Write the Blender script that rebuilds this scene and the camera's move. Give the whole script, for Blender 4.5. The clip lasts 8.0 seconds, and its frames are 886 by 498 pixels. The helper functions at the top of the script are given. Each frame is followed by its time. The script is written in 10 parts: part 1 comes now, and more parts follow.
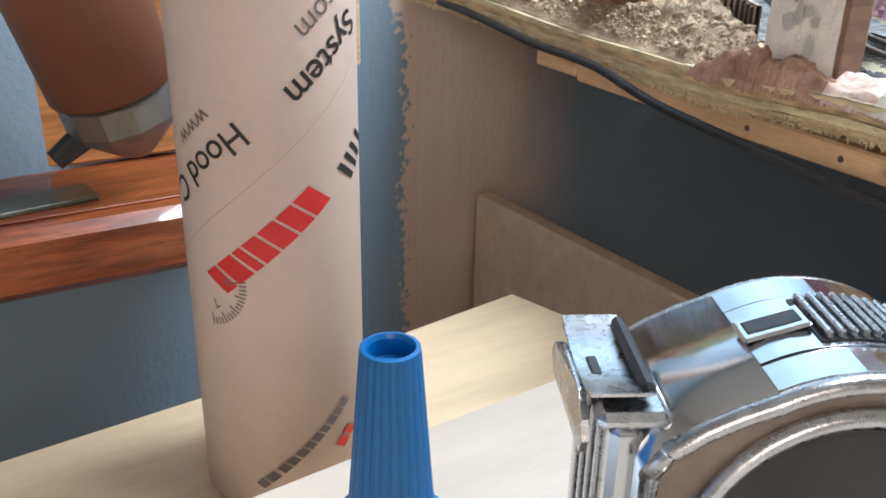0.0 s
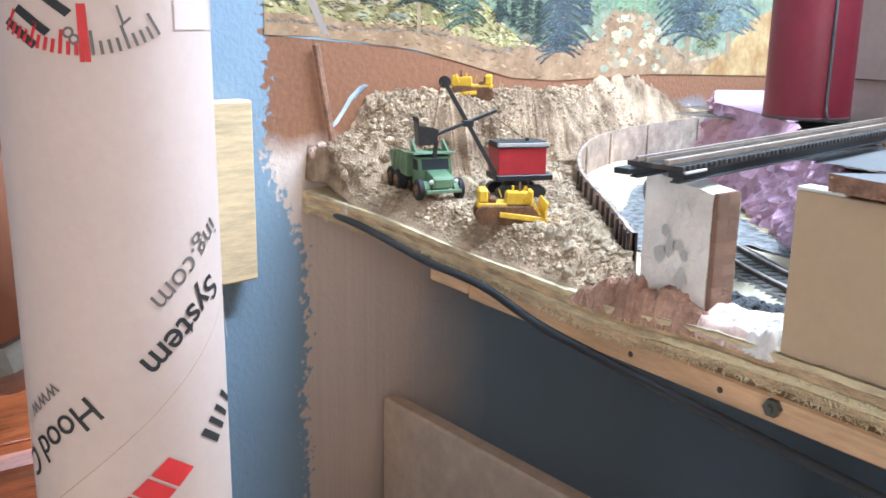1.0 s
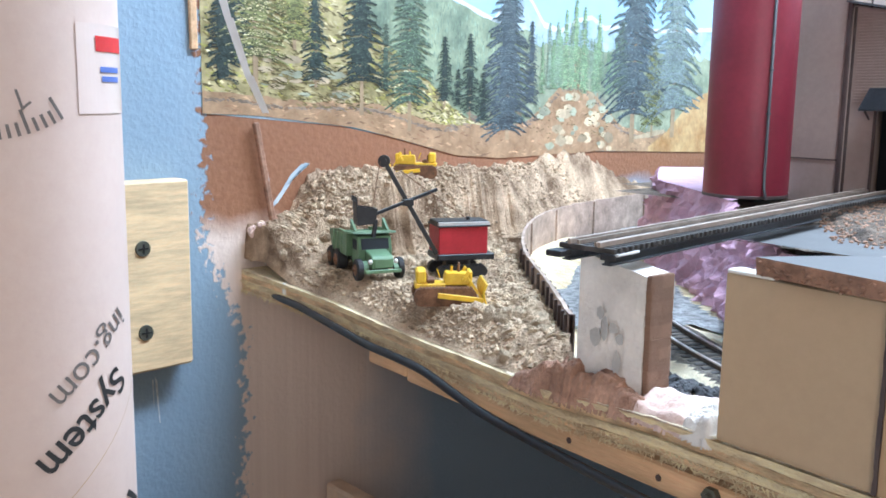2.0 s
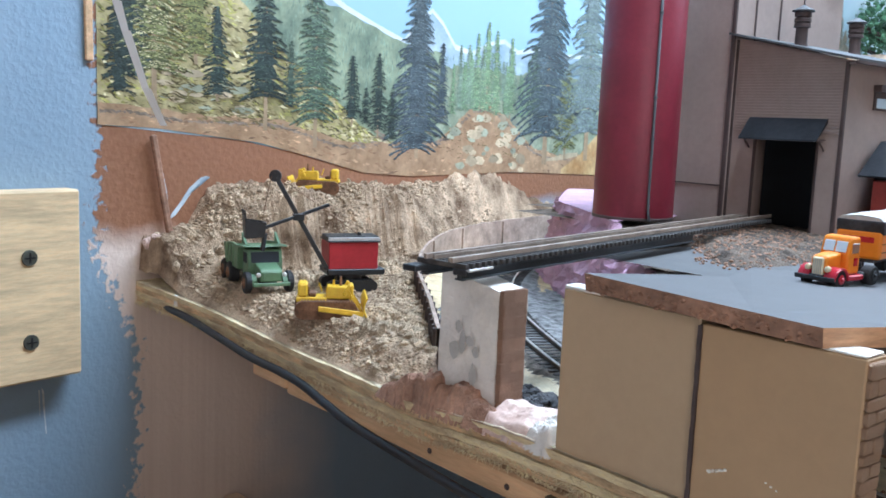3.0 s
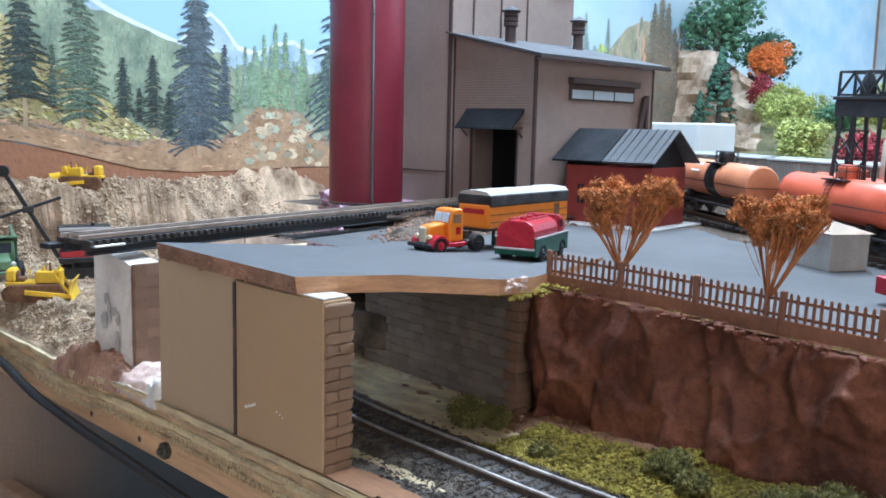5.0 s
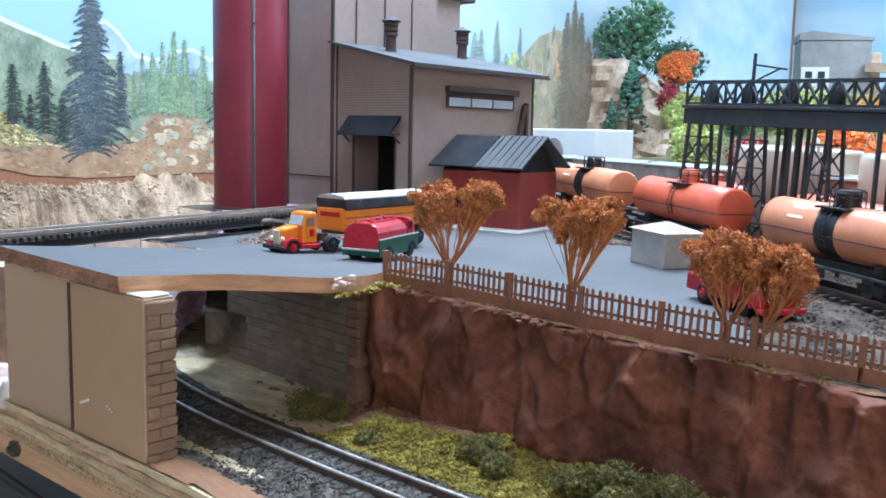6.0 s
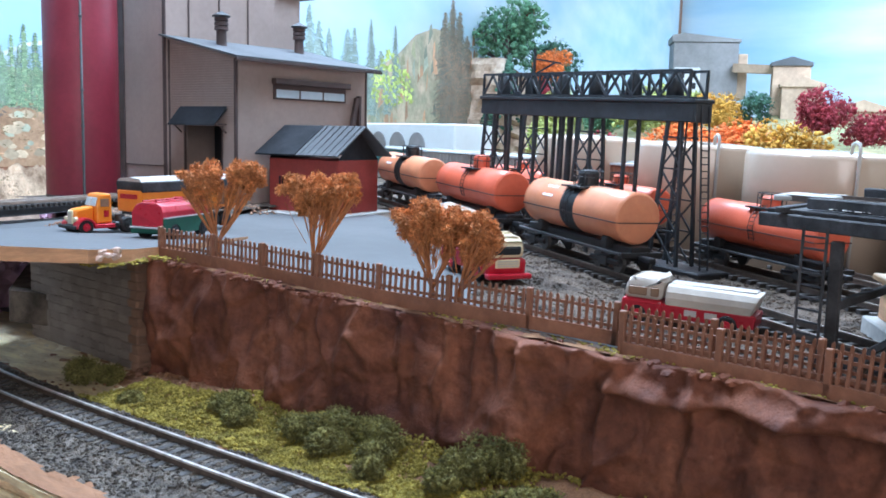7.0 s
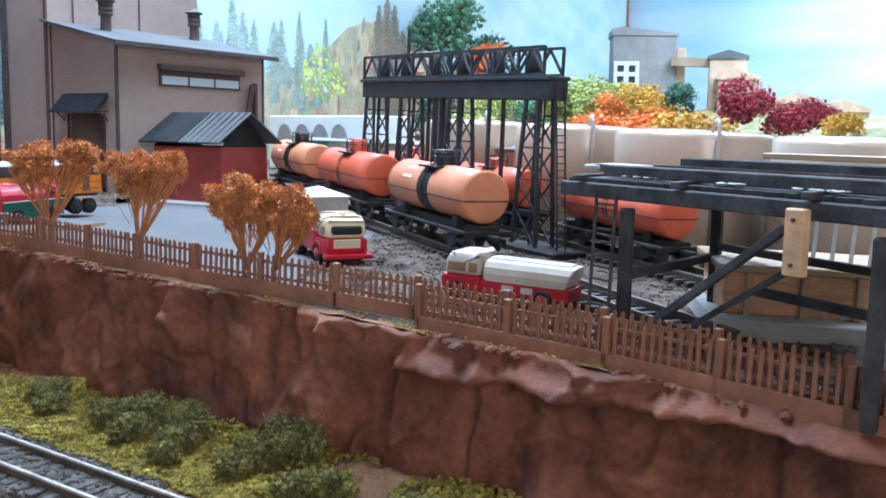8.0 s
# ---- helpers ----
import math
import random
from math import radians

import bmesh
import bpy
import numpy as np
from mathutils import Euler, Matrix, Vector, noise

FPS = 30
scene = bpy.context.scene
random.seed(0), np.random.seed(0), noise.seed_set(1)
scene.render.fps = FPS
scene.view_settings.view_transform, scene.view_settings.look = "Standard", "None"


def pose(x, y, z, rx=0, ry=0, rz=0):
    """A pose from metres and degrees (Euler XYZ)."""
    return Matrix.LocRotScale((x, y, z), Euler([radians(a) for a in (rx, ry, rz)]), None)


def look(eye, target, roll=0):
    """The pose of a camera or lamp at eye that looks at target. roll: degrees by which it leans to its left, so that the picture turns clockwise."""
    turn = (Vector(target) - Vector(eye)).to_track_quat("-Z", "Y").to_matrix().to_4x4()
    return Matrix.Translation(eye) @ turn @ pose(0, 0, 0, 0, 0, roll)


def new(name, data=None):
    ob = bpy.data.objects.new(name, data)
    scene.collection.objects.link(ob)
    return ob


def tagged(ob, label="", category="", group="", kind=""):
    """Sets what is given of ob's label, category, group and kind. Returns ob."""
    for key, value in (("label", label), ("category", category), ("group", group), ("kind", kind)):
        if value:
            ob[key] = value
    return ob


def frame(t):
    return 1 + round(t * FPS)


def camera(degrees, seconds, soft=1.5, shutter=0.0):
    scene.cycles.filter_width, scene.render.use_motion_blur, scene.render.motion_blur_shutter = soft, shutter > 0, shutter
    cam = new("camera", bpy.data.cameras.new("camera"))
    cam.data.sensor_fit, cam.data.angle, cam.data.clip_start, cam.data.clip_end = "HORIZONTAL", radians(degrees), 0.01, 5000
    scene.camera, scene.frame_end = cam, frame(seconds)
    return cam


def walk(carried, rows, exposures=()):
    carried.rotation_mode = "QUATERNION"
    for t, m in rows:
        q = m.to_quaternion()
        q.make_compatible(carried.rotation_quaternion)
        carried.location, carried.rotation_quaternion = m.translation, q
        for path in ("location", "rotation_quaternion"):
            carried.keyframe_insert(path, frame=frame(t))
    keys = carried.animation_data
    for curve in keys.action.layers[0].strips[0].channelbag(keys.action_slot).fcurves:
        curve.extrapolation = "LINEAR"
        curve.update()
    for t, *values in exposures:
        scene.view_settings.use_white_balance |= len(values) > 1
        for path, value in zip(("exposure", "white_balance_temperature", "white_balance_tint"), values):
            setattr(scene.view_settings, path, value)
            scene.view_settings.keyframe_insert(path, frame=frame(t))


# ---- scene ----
cam = camera(51.5, 8.0, soft=1.7)
ROWS = [
    (0, (0.28926, 0.00560, 0.10390), (0.75412, 0.79351, -0.29998), 1.088),
    (0.5, (0.30907, 0.01709, 0.11501), (0.82100, 0.81306, -0.20806), 0.507),
    (1, (0.31739, 0.00867, 0.13607), (0.87301, 0.80555, -0.10114), 0.717),
    (1.2, (0.32173, 0.01013, 0.13608), (0.89501, 0.80210, -0.07403), 0.889),
    (2.3, (0.34133, 0.00993, 0.13990), (0.95064, 0.78804, -0.01276), 1.063),
    (2.5, (0.34643, 0.00774, 0.13783), (0.96811, 0.77664, -0.01153), 1.461),
    (3, (0.35929, -0.02452, 0.13980), (1.00354, 0.72784, 0.00233), 2.360),
    (3.5, (0.37898, -0.06509, 0.13544), (1.03441, 0.67766, -0.00146), 2.363),
    (4, (0.39741, -0.10398, 0.13449), (1.06741, 0.62578, -0.00173), 1.975),
    (4.5, (0.41456, -0.14037, 0.13869), (1.10032, 0.57481, 0.00356), 1.519),
    (5.8, (0.44799, -0.20804, 0.13750), (1.18503, 0.45562, 0.00973), 1.259),
    (6, (0.44936, -0.22090, 0.13983), (1.19574, 0.43262, 0.01406), 1.292),
    (6.5, (0.46066, -0.25932, 0.13451), (1.23614, 0.35973, 0.01033), 1.470),
    (7, (0.46608, -0.31045, 0.13353), (1.26760, 0.27456, 0.00975), 1.385),
    (7.5, (0.49065, -0.33788, 0.13101), (1.30880, 0.22352, 0.00663), 1.196),
    (8, (0.51126, -0.35457, 0.12372), (1.33442, 0.19956, -0.00021), 1.008),
]
walk(cam, [(t, look(eye, target, roll)) for t, eye, target, roll in ROWS], exposures=[(0, 0.36, 5900, 10), (0.5, 0.66, 5600, 10), (1.2, 0.76, 5350, 10), (2.3, 0.38, 5400, 10), (3.2, 0.08, 5350, 10), (4.7, 0.05, 5350, 10), (5.8, 0.16, 5250, 10), (8, 0.31, 5150, 10)])

# ---- world ----
world = bpy.data.worlds.new("room_air")
scene.world = world
world.use_nodes = True
wbg = world.node_tree.nodes["Background"]
wbg.inputs[0].default_value = (0.75, 0.85, 1.0, 1)
wbg.inputs[1].default_value = 0.3


def area_lamp(name, at, target, sx, sy, watts, colour):
    data = bpy.data.lights.new(name, "AREA")
    data.shape, data.size, data.size_y = "RECTANGLE", sx, sy
    data.energy, data.color = watts, colour
    ob = new(name, data)
    ob.matrix_world = look(at, target)
    return ob


# unseen overhead strip lamp above the layout; the next three lamps are added
area_lamp("unseen_lamp", (1.15, 0.25, 0.95), (1.05, 0.2, 0), 0.14, 1.1, 23.5, (0.88, 0.95, 1.0))
# added to brighten the sky-painted end wall
area_lamp("unseen_lamp", (3.45, 0.0, 1.05), (3.95, 0.0, 0.2), 0.4, 2.0, 37.0, (0.86, 0.94, 1.0))
# added to light the far end of the layout
area_lamp("unseen_lamp", (2.1, -0.1, 1.0), (2.1, 0.0, 0), 0.9, 0.3, 14.0, (0.88, 0.95, 1.0))
# added fill for the warm light of the room behind the camera
area_lamp("room_fill", (-0.5, -1.55, 0.42), (0.65, 0.4, -0.1), 1.3, 1.0, 22.0, (1.0, 0.83, 0.68))

# ---- materials ----


def nodes_of(name):
    m = bpy.data.materials.new(name)
    m.use_nodes = True
    return m, m.node_tree.nodes, m.node_tree.links, m.node_tree.nodes["Principled BSDF"]


def scaled(c, k):
    return (min(1, c[0] * k), min(1, c[1] * k), min(1, c[2] * k), 1)


def mat(name, col, rough=0.6, var=0.18, scale=40, fine=350, bump=0.25, metal=0.0, col2=None, stretch=(1, 1, 1), piece=0.0, island=0.0, spec=0.5, coat=0.0, depth=0.001):
    """A surface of one base colour with large blotches, fine grain and relief."""
    m, n, l, b = nodes_of(name)
    tc = n.new("ShaderNodeTexCoord")
    mp = n.new("ShaderNodeMapping")
    mp.inputs["Scale"].default_value = stretch
    l.new(tc.outputs["Object"], mp.inputs[0])
    big, small = n.new("ShaderNodeTexNoise"), n.new("ShaderNodeTexNoise")
    big.inputs["Scale"].default_value, small.inputs["Scale"].default_value = scale, fine
    big.inputs["Detail"].default_value, small.inputs["Detail"].default_value = 5, 6
    big.inputs["Roughness"].default_value, small.inputs["Roughness"].default_value = 0.6, 0.65
    l.new(mp.outputs[0], big.inputs[0])
    l.new(mp.outputs[0], small.inputs[0])
    ramp = n.new("ShaderNodeValToRGB")
    ramp.color_ramp.elements[0].position, ramp.color_ramp.elements[1].position = 0.34, 0.66
    ramp.color_ramp.elements[0].color = scaled(col, 1 - var)
    ramp.color_ramp.elements[1].color = (*col2, 1) if col2 else scaled(col, 1 + var)
    l.new(big.outputs["Fac"], ramp.inputs[0])
    mix = n.new("ShaderNodeMix")
    mix.data_type, mix.blend_type = "RGBA", "OVERLAY"
    mix.inputs["Factor"].default_value = min(0.9, var * 1.6)
    l.new(ramp.outputs[0], mix.inputs["A"])
    l.new(small.outputs["Fac"], mix.inputs["B"])
    out = mix.outputs["Result"]
    for amount, kind, socket in ((piece, "ShaderNodeObjectInfo", "Random"), (island, "ShaderNodeNewGeometry", "Random Per Island")):
        if amount > 0:
            src = n.new(kind)
            rng = n.new("ShaderNodeMapRange")
            rng.inputs["To Min"].default_value, rng.inputs["To Max"].default_value = 1 - amount, 1 + amount
            l.new(src.outputs[socket], rng.inputs["Value"])
            hsv = n.new("ShaderNodeHueSaturation")
            l.new(rng.outputs[0], hsv.inputs["Value"])
            l.new(out, hsv.inputs["Color"])
            out = hsv.outputs[0]
    l.new(out, b.inputs["Base Color"])
    rr = n.new("ShaderNodeMapRange")
    rr.inputs["To Min"].default_value, rr.inputs["To Max"].default_value = max(0.02, rough - 0.1), min(1, rough + 0.1)
    l.new(small.outputs["Fac"], rr.inputs["Value"])
    l.new(rr.outputs[0], b.inputs["Roughness"])
    b.inputs["Metallic"].default_value = metal
    b.inputs["Specular IOR Level"].default_value = spec
    b.inputs["Coat Weight"].default_value = coat
    if bump > 0:
        add = n.new("ShaderNodeMath")
        add.operation = "ADD"
        l.new(big.outputs["Fac"], add.inputs[0])
        l.new(small.outputs["Fac"], add.inputs[1])
        bp = n.new("ShaderNodeBump")
        bp.inputs["Strength"].default_value, bp.inputs["Distance"].default_value = bump, depth
        l.new(add.outputs[0], bp.inputs["Height"])
        l.new(bp.outputs[0], b.inputs["Normal"])
    return m


M = {
    "ply_edge": mat("plywood_edge", (0.86, 0.66, 0.40), 0.8, 0.3, 60, 420, 0.9, stretch=(2, 0.7, 3), depth=0.002),
    "ply_edge_dark": mat("plywood_core_ply", (0.76, 0.54, 0.31), 0.85, 0.35, 70, 500, 1.0, stretch=(2, 0.7, 3), depth=0.002),
    "lumber": mat("pine_lumber", (0.66, 0.43, 0.24), 0.6, 0.22, 14, 120, 0.25, stretch=(10, 1, 10)),
    "pine": mat("pine_block", (0.76, 0.57, 0.33), 0.55, 0.2, 16, 150, 0.2, stretch=(1.5, 12, 12)),
    "birch": mat("birch_board", (0.76, 0.575, 0.36), 0.5, 0.1, 8, 120, 0.12, stretch=(1, 6, 6)),
    "particle": mat("particle_board", (0.72, 0.56, 0.41), 0.8, 0.1, 60, 500, 0.4),
    "pale_board": mat("pale_planed_board", (0.58, 0.49, 0.40), 0.5, 0.07, 9, 140, 0.12, stretch=(1, 6, 6)),
    "redwood": mat("red_stained_wood", (0.22, 0.055, 0.018), 0.3, 0.45, 18, 90, 0.1, stretch=(1, 9, 9), coat=0.4),
    "orange_pine": mat("varnished_pine", (0.55, 0.24, 0.08), 0.35, 0.3, 14, 90, 0.1, stretch=(1, 10, 10), coat=0.2),
    "soil": mat("quarry_sand", (0.33, 0.205, 0.115), 0.95, 0.45, 32, 700, 1.0, col2=(0.76, 0.57, 0.38), depth=0.003),
    "rock": mat("quarry_stone", (0.48, 0.345, 0.215), 0.9, 0.35, 90, 600, 0.8, col2=(0.74, 0.58, 0.39), piece=0.25, island=0.3, depth=0.0015),
    "pale_sand": mat("pale_sand", (0.78, 0.68, 0.48), 0.95, 0.25, 60, 1200, 1.0, depth=0.0015),
    "plaster": mat("white_plaster", (0.80, 0.76, 0.70), 0.85, 0.12, 60, 400, 0.6, depth=0.0015),
    "red_plaster": mat("tinted_plaster", (0.36, 0.19, 0.12), 0.9, 0.35, 60, 500, 0.8, col2=(0.52, 0.31, 0.21), depth=0.002),
    "pink_plaster": mat("pinkish_plaster", (0.66, 0.46, 0.38), 0.85, 0.2, 60, 400, 0.6, col2=(0.78, 0.62, 0.54), depth=0.0015),
    "cast_tan": mat("tan_cast_stone", (0.47, 0.31, 0.20), 0.75, 0.3, 120, 500, 0.7, piece=0.1, depth=0.0012),
    "steel_cone": mat("dull_turned_steel", (0.27, 0.26, 0.25), 0.34, 0.15, 40, 300, 0.1, metal=0.7),
    "rail_tan": mat("brown_bridge_rail", (0.28, 0.22, 0.175), 0.5, 0.25, 80, 400, 0.2),
    "board_grey": mat("weathered_grey_brown_board", (0.38, 0.29, 0.23), 0.85, 0.3, 70, 400, 0.5, depth=0.0012),
    "cliff": mat("painted_rock_face", (0.160, 0.060, 0.042), 0.66, 0.38, 34, 260, 0.8, col2=(0.27, 0.105, 0.058), spec=0.28, depth=0.0016),
    "earth": mat("red_earth", (0.36, 0.175, 0.095), 0.95, 0.4, 70, 900, 1.0, col2=(0.45, 0.25, 0.13), depth=0.0015),
    "ballast": mat("grey_ballast", (0.095, 0.080, 0.068), 0.95, 0.5, 160, 1500, 1.0, col2=(0.22, 0.19, 0.155), island=0.4, depth=0.0014),
    "pale_ballast": mat("pale_grey_ballast", (0.24, 0.24, 0.235), 0.95, 0.45, 160, 1500, 1.0, col2=(0.48, 0.48, 0.47), depth=0.0014),
    "yard_gravel": mat("brown_yard_gravel", (0.105, 0.080, 0.060), 0.95, 0.5, 60, 1200, 1.0, col2=(0.21, 0.160, 0.118), depth=0.0014),
    "asphalt": mat("grey_roadway", (0.098, 0.100, 0.100), 0.75, 0.13, 14, 500, 0.3, depth=0.0008),
    "slab_grey": mat("grey_painted_board", (0.102, 0.103, 0.104), 0.7, 0.1, 12, 400, 0.35, depth=0.0008),
    "slab_edge": mat("brown_painted_edge", (0.30, 0.17, 0.11), 0.7, 0.4, 60, 300, 0.5),
    "bare_edge": mat("bare_board_edge", (0.62, 0.36, 0.20), 0.8, 0.2, 60, 300, 0.3, stretch=(1, 1, 6)),
    "edge_wood": mat("tan_board_top", (0.29, 0.145, 0.070), 0.8, 0.25, 40, 400, 0.5, stretch=(1, 0.4, 1)),
    "foam_cream": mat("cream_foam_board", (0.45, 0.305, 0.168), 0.45, 0.05, 10, 200, 0.15),
    "foam_yellow": mat("yellowed_foam_board", (0.48, 0.355, 0.22), 0.45, 0.05, 10, 200, 0.15),
    "foam_white": mat("white_foam_edge", (0.85, 0.83, 0.76), 0.6, 0.08, 30, 300, 0.3),
    "pink_foam": mat("pink_insulation_foam", (0.66, 0.42, 0.54), 0.75, 0.14, 60, 400, 0.6, depth=0.002),
    "stone_brown": mat("brown_stone_blocks", (0.36, 0.215, 0.14), 0.85, 0.3, 90, 500, 0.7, piece=0.18, depth=0.0012),
    "stone_grey": mat("grey_stone_wall", (0.33, 0.275, 0.23), 0.85, 0.35, 60, 400, 0.8, piece=0.15, col2=(0.47, 0.40, 0.335), depth=0.0012),
    "rail": mat("steel_rail", (0.66, 0.62, 0.57), 0.36, 0.3, 100, 400, 0.1, metal=0.55),
    "rail_dark": mat("weathered_rail", (0.10, 0.075, 0.06), 0.6, 0.3, 100, 400, 0.2),
    "tie": mat("black_ties", (0.055, 0.050, 0.046), 0.7, 0.4, 120, 500, 0.4, piece=0.3),
    "black": mat("black_plastic", (0.018, 0.019, 0.021), 0.45, 0.3, 60, 500, 0.15),
    "black_dusty": mat("dusty_black_timber", (0.030, 0.031, 0.034), 0.75, 0.5, 60, 500, 0.4, col2=(0.075, 0.075, 0.08)),
    "steel": mat("girder_blue_black", (0.035, 0.042, 0.05), 0.5, 0.3, 60, 400, 0.2),
    "rubber": mat("black_rubber", (0.015, 0.015, 0.016), 0.7, 0.2, 60, 500, 0.2),
    "cable": mat("black_cable_sheath", (0.016, 0.017, 0.019), 0.45, 0.2, 60, 500, 0.1),
    "yellow": mat("yellow_paint", (0.78, 0.50, 0.02), 0.4, 0.14, 90, 500, 0.15),
    "olive": mat("sage_green_paint", (0.12, 0.21, 0.11), 0.5, 0.16, 80, 500, 0.2),
    "red_cab": mat("deep_red_paint", (0.42, 0.025, 0.035), 0.45, 0.15, 60, 400, 0.15),
    "yard_rail": mat("dusty_steel_rail", (0.20, 0.165, 0.135), 0.55, 0.35, 60, 400, 0.3, metal=0.35),
    "wheel_steel": mat("dull_steel_wheel", (0.10, 0.095, 0.09), 0.4, 0.2, 100, 400, 0.1, metal=0.6),
    "rust": mat("rusty_track", (0.16, 0.08, 0.04), 0.8, 0.4, 120, 600, 0.5),
    "drum": mat("maroon_drum", (0.215, 0.022, 0.040), 0.45, 0.12, 25, 220, 0.2),
    "brown_siding": mat("brown_grey_siding", (0.36, 0.285, 0.25), 0.65, 0.1, 14, 200, 0.15),
    "dark_trim": mat("dark_brown_trim", (0.075, 0.052, 0.048), 0.6, 0.2, 60, 300, 0.2),
    "roof_grey": mat("grey_sheet_roof", (0.090, 0.095, 0.10), 0.7, 0.2, 20, 300, 0.25, spec=0.3),
    "roof_black": mat("black_roof_paper", (0.024, 0.026, 0.030), 0.85, 0.3, 40, 300, 0.3, spec=0.15),
    "door_dark": mat("dark_interior", (0.012, 0.016, 0.022), 0.7, 0.3, 30, 200, 0.1),
    "hut_red": mat("brick_red_hut_wall", (0.30, 0.045, 0.035), 0.6, 0.2, 40, 400, 0.3),
    "win_glass": mat("pale_window_glass", (0.55, 0.68, 0.78), 0.12, 0.1, 30, 200, 0.0, spec=0.8),
    "orange_truck": mat("orange_truck_paint", (0.85, 0.27, 0.015), 0.35, 0.08, 60, 300, 0.08),
    "cherry": mat("cherry_red_paint", (0.45, 0.012, 0.03), 0.3, 0.1, 60, 300, 0.08),
    "green_truck": mat("dark_green_paint", (0.012, 0.10, 0.06), 0.35, 0.15, 60, 300, 0.08),
    "tan_glass": mat("dusty_clear_window", (0.30, 0.20, 0.13), 0.15, 0.15, 60, 300, 0.0, spec=0.7),
    "cream": mat("cream_paint", (0.80, 0.72, 0.48), 0.35, 0.08, 60, 300, 0.08),
    "cream_grey": mat("dusty_cream_grey_paint", (0.60, 0.55, 0.48), 0.35, 0.1, 60, 300, 0.1),
    "silver": mat("silver_paint", (0.62, 0.60, 0.58), 0.35, 0.1, 60, 300, 0.1, metal=0.3),
    "chrome": mat("chrome_plate", (0.55, 0.57, 0.60), 0.15, 0.05, 40, 300, 0.05, metal=1.0),
    "browned_metal": mat("metal_with_brown_reflection", (0.22, 0.18, 0.15), 0.42, 0.15, 60, 400, 0.1, metal=0.6),
    "chrome_satin": mat("scuffed_chrome", (0.52, 0.53, 0.55), 0.28, 0.12, 60, 400, 0.1, metal=1.0),
    "tank_peach": mat("peach_tank_paint", (0.72, 0.29, 0.145), 0.38, 0.12, 30, 300, 0.1),
    "tank_orange": mat("orange_red_tank_paint", (0.72, 0.145, 0.07), 0.38, 0.12, 30, 300, 0.1),
    "white_tank": mat("cream_white_storage_tank", (0.56, 0.46, 0.355), 0.22, 0.04, 10, 200, 0.05, coat=0.3),
    "concrete": mat("pale_concrete", (0.50, 0.49, 0.46), 0.8, 0.15, 40, 400, 0.3),
    "fence": mat("brown_picket_fence", (0.25, 0.115, 0.065), 0.6, 0.2, 80, 400, 0.25, piece=0.12),
    "foliage_orange": mat("orange_autumn_foam", (0.60, 0.25, 0.085), 0.95, 0.35, 120, 900, 0.5, island=0.35, depth=0.002),
    "trunk_orange": mat("tan_tree_armature", (0.48, 0.20, 0.075), 0.8, 0.25, 90, 400, 0.3),
    "moss": mat("yellow_green_ground_foam", (0.40, 0.33, 0.045), 0.98, 0.45, 90, 1000, 1.0, col2=(0.54, 0.44, 0.08), island=0.35, depth=0.002),
    "bush": mat("olive_bush_foam", (0.27, 0.26, 0.075), 0.98, 0.5, 90, 1000, 1.0, col2=(0.40, 0.37, 0.11), island=0.4, depth=0.002),
    "card": mat("cream_cardboard_tube", (0.60, 0.470, 0.405), 0.55, 0.06, 9, 240, 0.12),
    "ink_black": mat("black_ink", (0.02, 0.02, 0.02), 0.6, 0.1, 60, 300, 0.0),
    "ink_grey": mat("grey_ink", (0.14, 0.12, 0.11), 0.6, 0.1, 60, 300, 0.0),
    "ink_red": mat("red_ink", (0.55, 0.02, 0.02), 0.55, 0.1, 60, 300, 0.0),
    "ink_blue": mat("blue_ink", (0.10, 0.16, 0.45), 0.55, 0.1, 60, 300, 0.0),
    "clear_tape": mat("glossy_pale_tape", (0.66, 0.54, 0.48), 0.2, 0.04, 20, 200, 0.0),
    "white_label": mat("white_label", (0.80, 0.80, 0.80), 0.5, 0.04, 20, 200, 0.0),
    "blue_cap": mat("blue_plastic", (0.004, 0.115, 0.34), 0.35, 0.06, 30, 300, 0.1),
    "brown_plastic": mat("brown_plastic", (0.22, 0.085, 0.045), 0.5, 0.1, 12, 200, 0.1),
    "grey_bar": mat("grey_green_steel", (0.13, 0.135, 0.11), 0.4, 0.2, 40, 300, 0.1, metal=0.4),
    "ceiling": mat("white_ceiling_paint", (0.78, 0.77, 0.74), 0.8, 0.04, 6, 120, 0.2),
    "room_wall": mat("plain_room_wall", (0.60, 0.52, 0.45), 0.8, 0.06, 6, 120, 0.2),
    "floor": mat("dark_floor", (0.30, 0.25, 0.21), 0.7, 0.2, 6, 80, 0.2),
}

# ---- mesh helpers ----
# the yard sinks gently towards the walker's end
DIP, DIP_Y = 0.033, 0.10
TILT = Matrix.Translation((0, DIP_Y, 0.066)) @ Matrix.Rotation(math.atan(DIP), 4, "X") @ Matrix.Translation((0, -DIP_Y, -0.066))


def sag(y):
    return -DIP * max(0.0, DIP_Y - y)


def thing(name, label, category, x=0, y=0, z=0, turn=0, group="", kind="", tilt=0, size=1.0, dip=False):
    ob = new(name)
    ob.matrix_world = pose(x, y, z, tilt, 0, turn) @ Matrix.Scale(size, 4)
    if dip:
        ob.matrix_world = TILT @ ob.matrix_world
    ob.empty_display_size = 0.01
    return tagged(ob, label, category, group, kind)


def part(name, bm, material, parent=None, label="", smooth=False):
    me = bpy.data.meshes.new(name)
    bm.to_mesh(me)
    bm.free()
    for mm in material if isinstance(material, (list, tuple)) else [material]:
        me.materials.append(mm)
    if smooth:
        for p in me.polygons:
            p.use_smooth = True
    ob = new(name, me)
    ob.parent = parent
    return tagged(ob, label)


